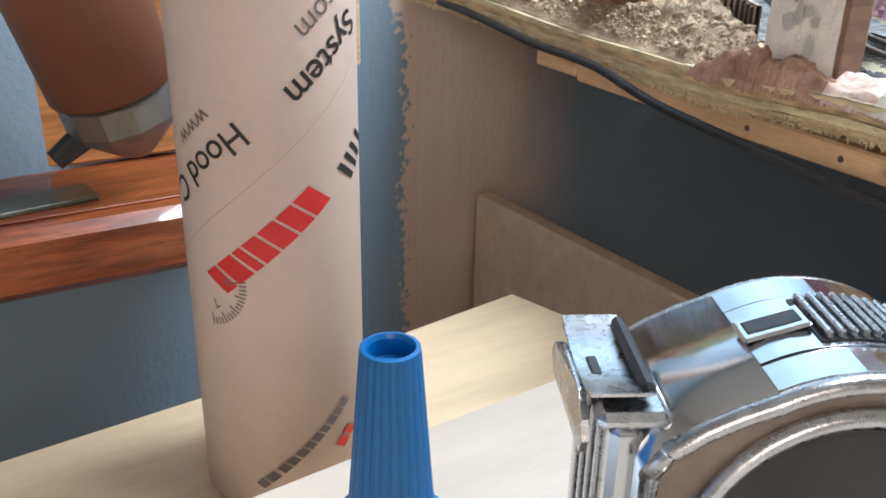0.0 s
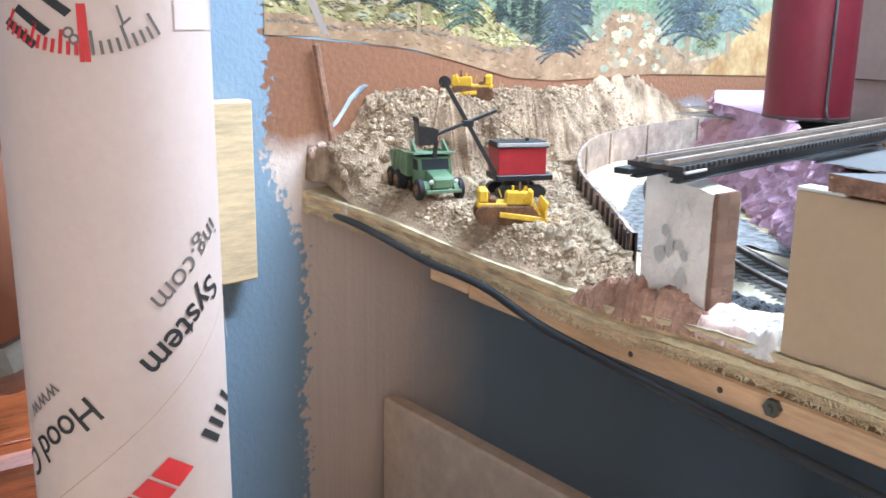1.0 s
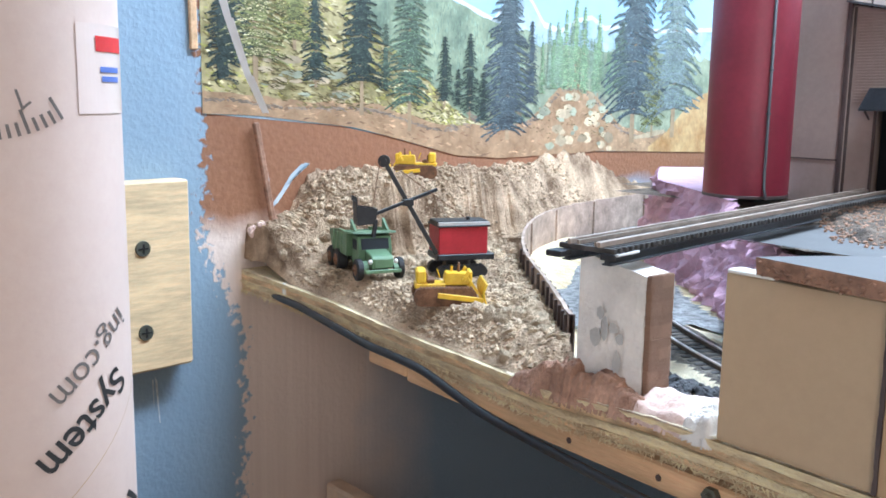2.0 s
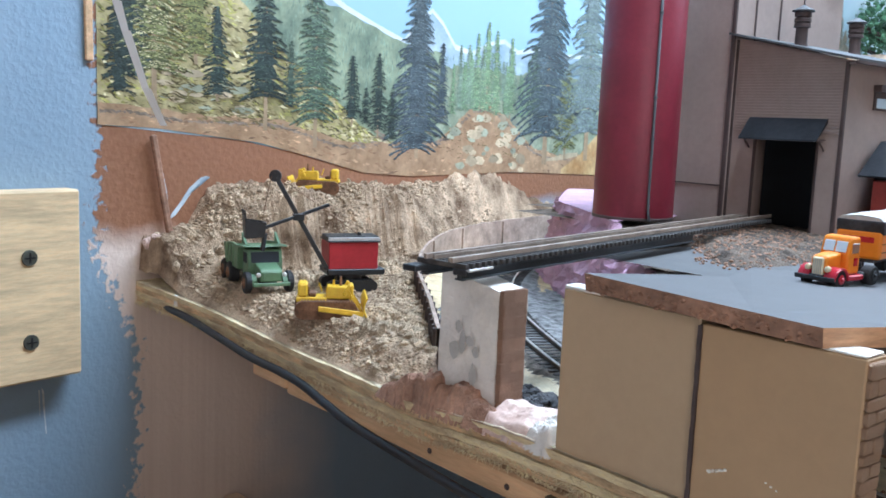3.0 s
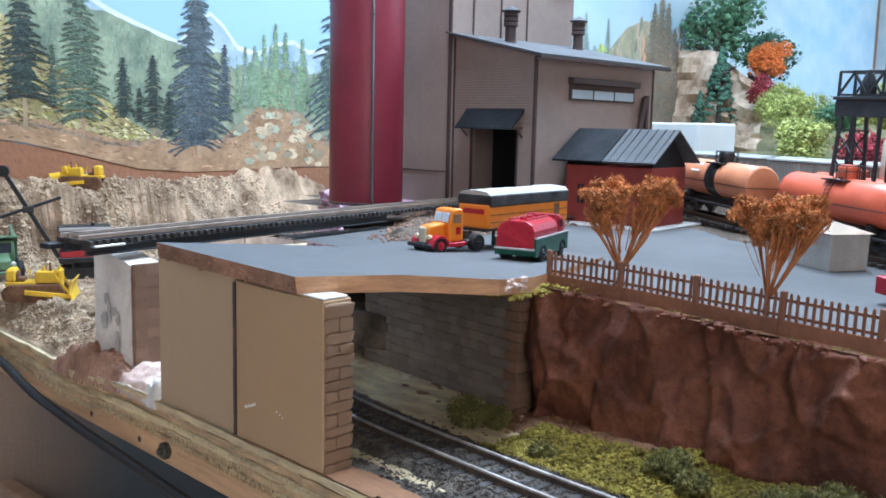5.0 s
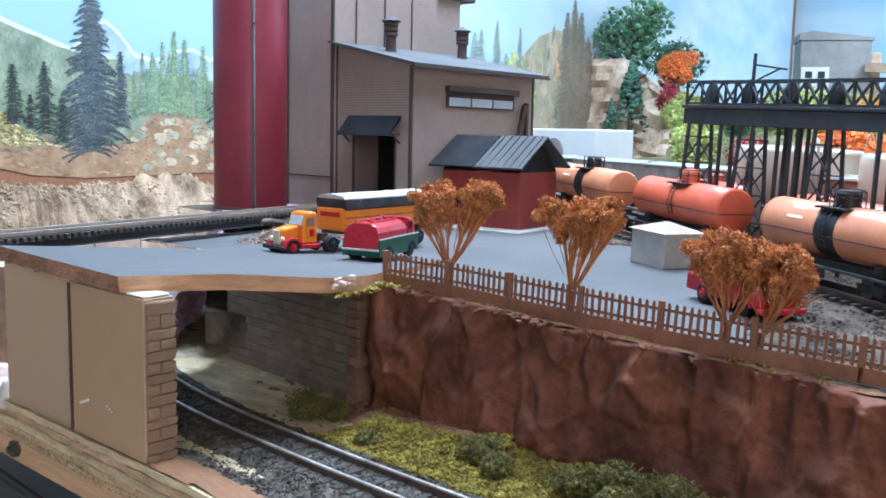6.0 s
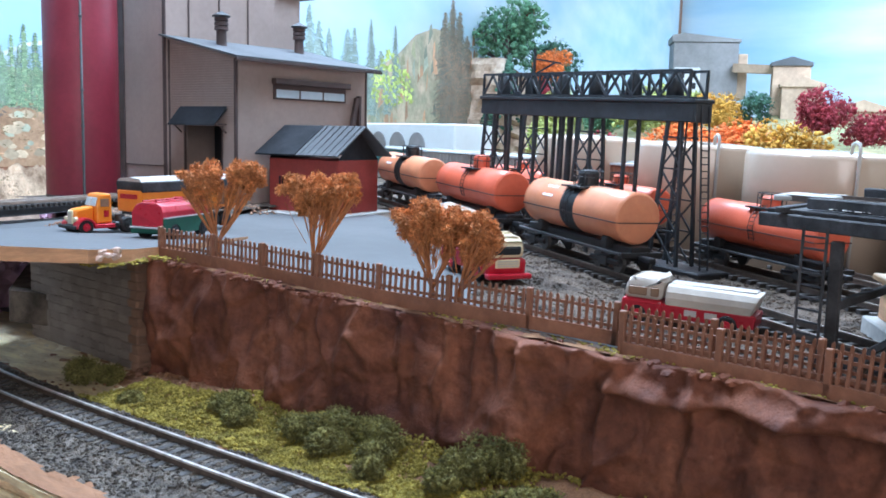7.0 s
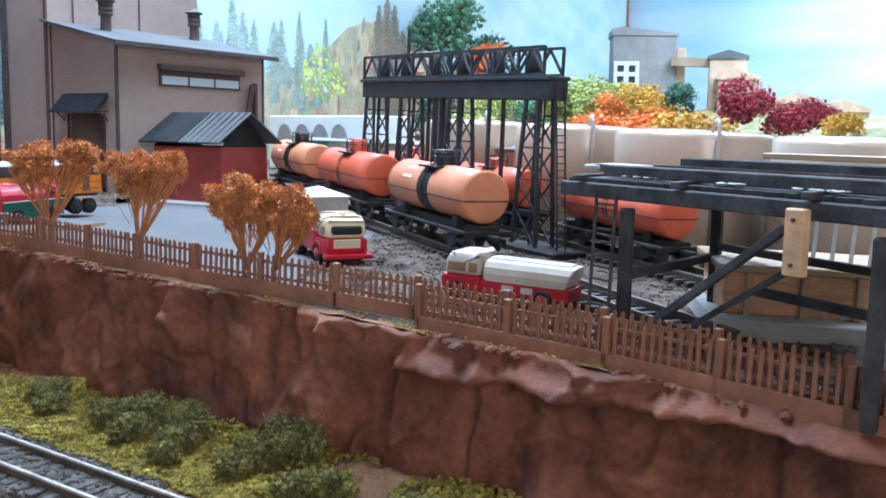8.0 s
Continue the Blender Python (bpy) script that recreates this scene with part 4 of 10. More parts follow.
def quarry():
    t = thing("quarry_ground", "sandy quarry ground with a gouged rock face", "ground", kind="structure")
    bm = B()
    inside = lambda x, y: y < wall_y(x) - 0.001 and (y > 0.33 or x < 0.70) and side_of_curve(x, y) > 0.0005
    sheet(bm, span(0.6445, 0.86, 180) + span(0.86, 1.30, 200)[1:], span(0.275, 0.76, 330), quarry_height, inside)
    for v in bm.verts:
        v.co = settled(*v.co)
    part("quarry_surface", bm, M["soil"], t, smooth=False)
    rng = random.Random(12)
    bm = B()
    n = 0
    while n < 15000:
        x, y = rng.uniform(0.648, 1.05), rng.uniform(0.29, 0.70)
        if x > 0.82 and rng.random() < 0.5:
            continue
        if y > wall_y(x) - 0.01 or side_of_curve(x, y) < 0.002:
            continue
        if fbm(x, y, 22, 9) + 0.5 * fbm(x, y, 80, 4) < rng.uniform(-0.7, 0.5):
            continue
        pebble(bm, x, y, quarry_height(x, y) + 0.0003, rng.choice((0.0005, 0.0006, 0.0006, 0.0008, 0.0008, 0.001, 0.0013, 0.002)), rng)
        n += 1
    for v in bm.verts:
        v.co = settled(*v.co)
    tagged(part("gravel", bm, M["rock"], t), kind="stuff")
    # larger broken stones
    data = []
    for k in range(8):
        bm = B()
        pebble(bm, 0, 0, 0, 1.0, rng, 0.75, 1)
        me = bpy.data.meshes.new("stone")
        bm.to_mesh(me)
        bm.free()
        me.materials.append(M["rock"])
        data.append(me)
    spots = []
    for cx, cy, sx, sy, count, r0, r1 in ((0.690, 0.388, 0.022, 0.022, 90, 0.0018, 0.0062), (0.672, 0.365, 0.016, 0.02, 34, 0.0016, 0.0050), (0.735, 0.535, 0.018, 0.018, 40, 0.002, 0.0085), (0.76, 0.475, 0.025, 0.025, 30, 0.0016, 0.0045), (0.675, 0.60, 0.02, 0.02, 40, 0.0016, 0.0045), (0.80, 0.56, 0.03, 0.02, 40, 0.0016, 0.005), (0.70, 0.62, 0.03, 0.02, 26, 0.0016, 0.005)):
        for i in range(count):
            spots.append((rng.gauss(cx, sx * 0.6), rng.gauss(cy, sy * 0.6), rng.uniform(r0, r1)))
    for x, y, r in spots:
        if y > wall_y(x) - 0.008 or side_of_curve(x, y) < 0.003 or x < 0.648:
            continue
        s = new("stone", rng.choice(data))
        s.parent = t
        s.matrix_local = Matrix.LocRotScale(settled(x, y, quarry_height(x, y) + r * 0.25), Euler((rng.uniform(0, 6), rng.uniform(0, 6), rng.uniform(0, 6))), (r, r * rng.uniform(0.7, 1.1), r * rng.uniform(0.6, 1)))


quarry()


def curved_board():
    t = thing("curved_retaining_board", "weathered brown curved retaining board with posts", "retaining wall")
    bm = B()
    prev = None
    for i, (x, y) in enumerate(CURVE[6:]):
        a, b = CURVE[min(i + 7, len(CURVE) - 1)], CURVE[i + 5]
        nx, ny = -(a[1] - b[1]), a[0] - b[0]
        k = math.hypot(nx, ny)
        nx, ny = nx / k * 0.0012, ny / k * 0.0012
        top = 0.031 + 0.006 * smooth(0.80, 0.95, x) + 0.0008 * fbm(x, y, 90, 3)
        ring = [bm.verts.new(p) for p in ((x - nx, y - ny, 0.0), (x + nx, y + ny, 0.0), (x + nx, y + ny, top), (x - nx, y - ny, top))]
        if prev:
            for q in range(4):
                bm.faces.new((prev[q], prev[(q + 1) % 4], ring[(q + 1) % 4], ring[q]))
        prev = ring
    part("board", bm, M["board_grey"], t)
    for i in [*range(8, 32, 2), *range(32, len(CURVE) - 6, 9)]:
        x, y = CURVE[i]
        a, b = CURVE[i + 1], CURVE[i - 1]
        ang = math.atan2(a[1] - b[1], a[0] - b[0])
        for s in (1, -1):
            bm = B()
            box(bm, -0.0014, 0.0014, 0.0012 if s > 0 else -0.003, 0.003 if s > 0 else -0.0012, 0, 0.030 + 0.006 * smooth(0.80, 0.95, x), 0.0003, Matrix.Translation((x, y, 0)) @ Matrix.Rotation(ang, 4, "Z"))
            part("post", bm, M["dark_trim"] if x < 0.80 else M["board_grey"], t)


curved_board()

# ---- lower ground, ballast and the running track ----


def track_pieces(parent, line, z, tie_from=0, tie_to=None, gauge=0.0165, rail_mat=None, dark=None, pitch=0.0075, tie_len=0.030, label=""):
    """Two rails with their webs, and ties, along a plan line."""
    pts = [Vector((x, y, 0)) for x, y in line]
    for s in (1, -1):
        bm, web = B(), B()
        for target, w, z0, z1 in ((bm, 0.0007, z - 0.0008, z), (web, 0.0005, z - 0.0030, z - 0.0008)):
            prev = None
            for i, p in enumerate(pts):
                d = (pts[min(i + 1, len(pts) - 1)] - pts[max(i - 1, 0)]).normalized()
                nrm = Vector((-d.y, d.x, 0))
                c = p + nrm * s * gauge / 2
                ring = [target.verts.new(c + nrm * k + Vector((0, 0, h))) for k, h in ((-w, z0), (w, z0), (w, z1), (-w, z1))]
                if prev:
                    for q in range(4):
                        target.faces.new((prev[q], prev[(q + 1) % 4], ring[(q + 1) % 4], ring[q]))
                prev = ring
        r = part("rail", bm, rail_mat or M["rail"], parent, "polished rail head" if rail_mat is None else "")
        part("rail_web", web, dark or M["rail_dark"], r)
    me = bpy.data.meshes.new("tie")
    tb = B()
    box(tb, -0.0016, 0.0016, -tie_len / 2, tie_len / 2, -0.0022, 0, 0.0002)
    tb.to_mesh(me)
    tb.free()
    me.materials.append(M["tie"])
    acc, count = 0.0, 0
    for a, b in zip(pts, pts[1:]):
        seg = (b - a).length
        while acc < seg:
            c = a + (b - a) * (acc / seg)
            if count < 300:
                o = new("tie", me)
                o.parent = parent
                o.matrix_local = Matrix.Translation((c.x, c.y, z - 0.0030)) @ Matrix.Rotation(math.atan2(b.y - a.y, b.x - a.x), 4, "Z")
                count += 1
            acc += pitch
        acc -= seg


def track_offset(x, y):
    return min(math.hypot(x - px, y - py) for px, py in TRACK[::2])


def low_height(x, y):
    d = track_offset(x, y)
    z = 0.0008 + 0.0032 * smooth(0.026, 0.016, d)
    z += 0.0006 * fbm(x, y, 200, 5)
    z += 0.005 * smooth(0.735, 0.765, x) * smooth(0.12, 0.08, y) * (1 + 0.5 * fbm(x, y, 40, 2))
    return z + lift(y) * smooth(0.672, 0.642, x) * smooth(0.40, 0.30, y)


def lower_ground():
    t = thing("lower_ground", "gravel and red earth beside the lower track", "ground", kind="structure")
    def strip(name, keep, mm, label, dz=0.0):
        bm = B()
        sheet(bm, span(0.6370, 0.80, 66), span(-1.2, 0.36, 300), lambda x, y: low_height(x, y) + dz, lambda x, y: x > 0.6430 - swing(y) and keep(x, y))
        part(name, bm, mm, t, label)
    def in_ballast(x, y):
        side = 0.017 if x < 0.690 else 0.0
        return track_offset(x, y) < 0.021 + side + 0.004 * fbm(x, y, 60, 1)
    def earth_end(x, y):
        return 0.15 + 0.03 * smooth(0.69, 0.71, x) + 0.02 * fbm(x, y, 30, 1)
    strip("ballast_bed", in_ballast, M["ballast"], "dark grey ballast")
    strip("earth_bed", lambda x, y: not in_ballast(x, y) and y < earth_end(x, y) and x > 0.66, M["earth"], "red-brown earth")
    strip("bare_edge", lambda x, y: not in_ballast(x, y) and y < earth_end(x, y) and x <= 0.66, M["edge_wood"], "bare tan wood along the edge")
    strip("sand_bed", lambda x, y: not in_ballast(x, y) and y >= earth_end(x, y), M["pale_sand"], "pale loose sand")
    rng = random.Random(19)
    bm = B()
    n = 0
    while n < 9000:
        x, y = rng.uniform(0.652, 0.716), rng.uniform(-0.30, 0.19)
        if not in_ballast(x, y):
            continue
        pebble(bm, x, y, low_height(x, y) + 0.0002, rng.uniform(0.0004, 0.0010), rng, 0.8)
        n += 1
    tagged(part("ballast_stones", bm, M["ballast"], t, "loose dark ballast stones"), kind="stuff")
    bm = B()
    sheet(bm, span(0.70, 1.30, 120), span(0.30, 0.75, 90), lambda x, y: 0.0016 + 0.0022 * smooth(0.034, 0.02, track_offset(x, y)) + 0.0005 * fbm(x, y, 200, 5), lambda x, y: side_of_curve(x, y) < 0.0 and y < wall_y(x) and track_offset(x, y) < 0.05 and (y > 0.36 or x > 0.80))
    part("pale_ballast_bed", bm, M["pale_ballast"], t, "pale grey ballast on the curve")


lower_ground()
main_track = thing("curved_track", "weathered model track with black ties on grey ballast", "track")
track_pieces(main_track, [p for p in TRACK if p[1] > -0.55], 0.0075)

# ---- rock face below the yard ----


def cliff_x(y):
    return 0.763 + 0.004 * fbm(y, 0, 30, 6)


def cliff_relief(y, k):
    """How far the plaster skin stands out towards the track, at height k (0 foot, 1 lip)."""
    z = k * 0.065
    out = 0.0045 * (1 - k) ** 1.5 + 0.007 * noise.noise((y * 13, z * 11, 2.2))
    # soft upright folds that fade towards the foot
    warp = y + 0.010 * noise.noise((y * 25, z * 30, 4.0))
    fold = (1 - min(1.0, abs(noise.noise((warp * 52, z * 9, 1.7))) * 3.0)) ** 2
    out += 0.0048 * fold * smooth(0.15, 0.75, k)
    ridge = (1 - min(1.0, abs(noise.noise((warp * 36 + 5, z * 34 + warp * 18, 8.4))) * 4.0)) ** 2
    out += 0.0034 * ridge * smooth(-0.1, 0.25, noise.noise((y * 18, z * 22, 9.3)))
    # flakes of plaster: swelling downwards, then broken off sharply
    for size, seed, amp in ((24, 3.0, 0.0050), (46, 11.0, 0.0032)):
        cell = noise.noise((y * size, z * size * 0.8, seed))
        if cell > 0.12:
            out += amp * min(1.0, (cell - 0.12) * 6) * (1 - (cell - 0.12) * 0.8)
    # a long curled lip under the fence, hollow below it
    lip = smooth(-0.160, -0.178, y)
    rise = 0.80 + 0.05 * noise.noise((y * 40, 0.0, 6.0)) + 0.10 * smooth(-0.19, -0.30, y)
    out += lip * (0.0075 * smooth(rise + 0.12, rise + 0.01, k) * smooth(rise - 0.045, rise - 0.008, k) - 0.004 * smooth(rise, rise - 0.05, k) * smooth(rise - 0.42, rise - 0.1, k))
    ledge = smooth(-0.205, -0.235, y)
    out += ledge * 0.006 * smooth(0.56, 0.44, k)
    out += 0.0007 * fbm(y, z, 170, 4, 3)
    return out


def rock_face():
    t = thing("rock_face", "dark brown painted plaster rock face below the yard fence", "rock face", kind="structure")
    rng = random.Random(14)
    bm = B()
    rows = 58
    ys = span(0.113, -0.42, 420) + span(-0.42, -1.15, 60)[1:]
    prev = None
    for y in ys:
        high = 0.0655 + sag(y)
        col = []
        for r in range(rows + 1):
            k = r / rows
            x = cliff_x(y) + 0.004 - cliff_relief(y, k) + 0.010 * smooth(0.094, 0.112, y)
            z = -0.001 + high * k
            if k > 0.9:
                z += 0.0022 * (k - 0.9) * 10 * fbm(y, 4, 75, 5)
            col.append(bm.verts.new((x, y, z)))
        col.append(bm.verts.new((col[-1].co.x + 0.006, y, 0.0643 + sag(y) + 0.0012 * fbm(y, 6, 80, 2))))
        col.append(bm.verts.new((0.792, y, 0.0630 + sag(y))))
        if prev:
            for r in range(rows + 2):
                bm.faces.new((prev[r], prev[r + 1], col[r + 1], col[r]))
        prev = col
    part("rock_surface", bm, M["cliff"], t, smooth=True)
    bm = B()
    for i in range(420):
        y = rng.uniform(-0.6, 0.105)
        if noise.noise((y * 28, 1.0, 5.0)) < -0.05:
            continue
        pebble(bm, cliff_x(y) + rng.uniform(-0.002, 0.006), y, 0.0642 + sag(y) + rng.uniform(-0.0012, 0.0006), rng.uniform(0.0008, 0.0026), rng, 0.6)
    tagged(part("crumbled_lip", bm, M["cliff"], t), kind="stuff")


rock_face()

# ---- yard ----
YARD = [(0.800, 0.106), (0.800, -1.2), (4.25, -1.65), (4.25, 1.2), (1.35, 0.74), (1.12, 0.66), (0.99, 0.545), (0.93, 0.46), (0.885, 0.40), (0.835, 0.345), (0.765, 0.245)]


def yard():
    t = thing("yard_ground", "brown gravel rail yard ground", "ground", kind="structure")
    bm = B()
    plate(bm, YARD[::-1], 0.010, 0.0300)
    part("yard_base", bm, M["yard_gravel"], t)
    bm = B()
    sheet(bm, span(0.772, 1.30, 180), span(-0.45, 0.33, 240), lambda x, y: sag(y) + 0.0646 + 0.0009 * fbm(x, y, 160, 3) + 0.0035 * max(0, fbm(x, y, 30, 6)) * smooth(0.82, 0.88, x) * smooth(0.06, 0.02, y), lambda x, y: not asphalt_at(x, y))
    part("gravel_sheet", bm, M["yard_gravel"], t)
    bm = B()
    sheet(bm, span(0.772, 4.24, 60), span(-1.2, 0.95, 50), lambda x, y: sag(y) + 0.0628 + 0.0006 * fbm(x, y, 20, 3), lambda x, y: y < wall_y(x) - 0.02 and (x > 1.29 or y < -0.44 or (y > 0.32 and side_of_curve(x, y) < -0.085 and x > 0.96)))
    part("far_ground", bm, M["yard_gravel"], t)
    bm = B()
    sheet(bm, span(0.772, 1.06, 100), span(-0.45, 0.33, 160), lambda x, y: sag(y) + 0.0650 + 0.0002 * fbm(x, y, 60, 3), asphalt_at)
    part("roadway", bm, M["asphalt"], t, "smooth grey roadway")
    rng = random.Random(23)
    bm = B()
    n = 0
    while n < 7000:
        x, y = rng.uniform(0.80, 1.02), rng.uniform(-0.30, 0.20)
        if asphalt_at(x, y) or fbm(x, y, 40, 8) < rng.uniform(-0.5, 0.3):
            continue
        pebble(bm, x, y, sag(y) + 0.0648 + 0.0035 * max(0, fbm(x, y, 30, 6)) * smooth(0.82, 0.88, x) * smooth(0.06, 0.02, y), rng.uniform(0.0004, 0.0012), rng, 0.7)
        n += 1
    tagged(part("yard_stones", bm, M["yard_gravel"], t, "loose dark brown gravel"), kind="stuff")
    bm = B()
    sheet(bm, span(0.766, 0.79, 10), span(-0.6, 0.11, 120), lambda x, y: sag(y) + 0.0645 + 0.001 * fbm(x, y, 160, 3), lambda x, y: x < 0.776 + 0.006 * fbm(x, y, 50, 3))
    part("verge", bm, M["earth"], t)


def asphalt_at(x, y):
    far = 0.795 + 0.21 * smooth(-0.10, 0.04, y) + 0.06 * smooth(0.10, 0.22, y) + 0.006 * fbm(x, y, 40, 1)
    return 0.775 < x < far and y < 0.325


yard()


def pink_terrace():
    t = thing("pink_foam_terrace", "carved pink foam terrace under the silo", "foam block")
    bm = B()
    line = [(1.12, 0.655), (1.05, 0.60), (0.985, 0.545), (0.955, 0.50), (0.925, 0.455), (0.895, 0.41), (0.868, 0.375), (0.835, 0.34), (0.80, 0.30), (0.765, 0.262)]
    dense = [(v.x, v.y) for v in catmull([(x, y, 0) for x, y in line], 10)]
    rows = 14
    grid = []
    for i, (x, y) in enumerate(dense):
        col = []
        for r in range(rows + 1):
            k = r / rows
            amp = 0.006 * fbm(i * 0.05, k * 0.6, 12, 3) + 0.003 * fbm(i * 0.05, k, 40, 6)
            col.append(bm.verts.new((x - 0.012 * (1 - k) - amp, y + 0.012 * (1 - k) + amp, 0.0005 + (0.0715 - 0.014 * smooth(0.885, 0.855, x)) * k)))
        grid.append(col)
    for a, b in zip(grid, grid[1:]):
        for r in range(len(a) - 1):
            bm.faces.new((a[r], b[r], b[r + 1], a[r + 1]))
    part("foam_face", bm, M["pink_foam"], t)
    bm = B()
    edge = [(x, y, max(0.0, 0.075 * smooth(0.885, 0.93, x))) for x, y in dense]
    hi = [bm.verts.new((x - 0.0005 + 0.001 * fbm(x, y, 80, 2), y, 0.0724 - 0.014 * smooth(0.885, 0.855, x))) for x, y, w in edge]
    lo = [bm.verts.new((x + w * 0.72, y - w * 0.6, 0.0724 - 0.014 * smooth(0.885, 0.855, x))) for x, y, w in edge]
    for i in range(len(edge) - 1):
        bm.faces.new((hi[i], hi[i + 1], lo[i + 1], lo[i]))
    part("foam_top", bm, M["pink_foam"], t, "pale bare foam top")


pink_terrace()


def building_bed():
    t = thing("gravel_bed", "grey-brown gravel bed in front of the shed door", "ground", kind="structure")
    bm = B()
    sheet(bm, span(0.80, 1.02, 90), span(0.235, 0.42, 70), lambda x, y: 0.0635 + 0.0070 * smooth(0.235, 0.275, y) * smooth(0.80, 0.85, x) * smooth(0.0, 0.025, 0.27 + (x - 0.80) * 0.75 - y) + 0.0012 * fbm(x, y, 200, 2), lambda x, y: y < 0.27 + (x - 0.80) * 0.75 and y > 0.235 + 0.01 * fbm(x, y, 40, 4) + 0.10 * smooth(0.9, 1.0, x) * 0.3)
    part("bed", bm, M["yard_gravel"], t)
    rng = random.Random(55)
    bm = B()
    for i in range(1500):
        x, y = rng.uniform(0.805, 1.0), rng.uniform(0.24, 0.40)
        d = 0.27 + (x - 0.80) * 0.75 - y
        if d > 0 and (y > 0.25 or rng.random() < 0.3):
            z = 0.0635 + 0.0070 * smooth(0.235, 0.275, y) * smooth(0.80, 0.85, x) * smooth(0.0, 0.025, d)
            pebble(bm, x, y, max(z, 0.0655), rng.uniform(0.0006, 0.0015), rng, 0.7)
    tagged(part("gravel", bm, M["stone_brown"], t, "loose grey-brown gravel"), "loose grey-brown gravel", kind="stuff")


building_bed()

# ---- grey slab, its foam piers and the stone abutment ----


def slab():
    t = thing("grey_slab", "grey painted board slab with a raw chipped edge", "slab")
    outline = [(0.627, 0.204), (0.6305, 0.158), (0.6345, 0.112), (0.675, 0.098), (0.716, 0.081), (0.745, 0.088), (0.79, 0.105), (0.86, 0.13), (0.86, 0.20), (0.80, 0.235), (0.742, 0.214), (0.697, 0.213)]
    def zt(x, y):
        return 0.0805 + 0.004 * smooth(0.112, 0.204, y) * smooth(0.70, 0.635, x) - 0.0115 * smooth(0.64, 0.80, x) - 0.0025 * smooth(0.8, 0.86, x)
    bm = B()
    hi = [bm.verts.new((x, y, zt(x, y))) for x, y in outline]
    lo = [bm.verts.new((x + (0.001 if x < 0.66 else 0), y, zt(x, y) - 0.0068)) for x, y in outline]
    bm.faces.new(hi[::-1])
    bm.faces.new(lo)
    for i in range(len(outline)):
        j = (i + 1) % len(outline)
        f = bm.faces.new((hi[i], hi[j], lo[j], lo[i]))
        f.material_index = 1 if i in (0, 1) else 2
    bmesh.ops.subdivide_edges(bm, edges=[e for e in bm.edges if e.calc_length() > 0.03], cuts=5)
    bmesh.ops.recalc_face_normals(bm, faces=bm.faces)
    part("board", bm, [M["slab_grey"], M["slab_edge"], M["bare_edge"]], t)
    rng = random.Random(3)
    bm = B()
    for i in range(110):
        k = rng.random()
        x, y = 0.627 + 0.0075 * k, 0.203 - 0.09 * k
        pebble(bm, x + 0.0006, y, 0.0843 - 0.0038 * k - rng.uniform(0.001, 0.0066), rng.uniform(0.0006, 0.0015), rng, 0.7)
    part("chipped_edge", bm, M["slab_edge"], t, "chipped dark brown edge")
    bm = B()
    for i in range(26):
        k = rng.random()
        pebble(bm, 0.735 - 0.030 * k, 0.0845 - 0.004 * (1 - k) + 0.0025 * k, 0.0715 + rng.uniform(-0.002, 0.0025), rng.uniform(0.0010, 0.0026), rng, 0.8)
    part("plaster_dab", bm, M["pink_plaster"], t, "crust of pinkish white plaster")


slab()


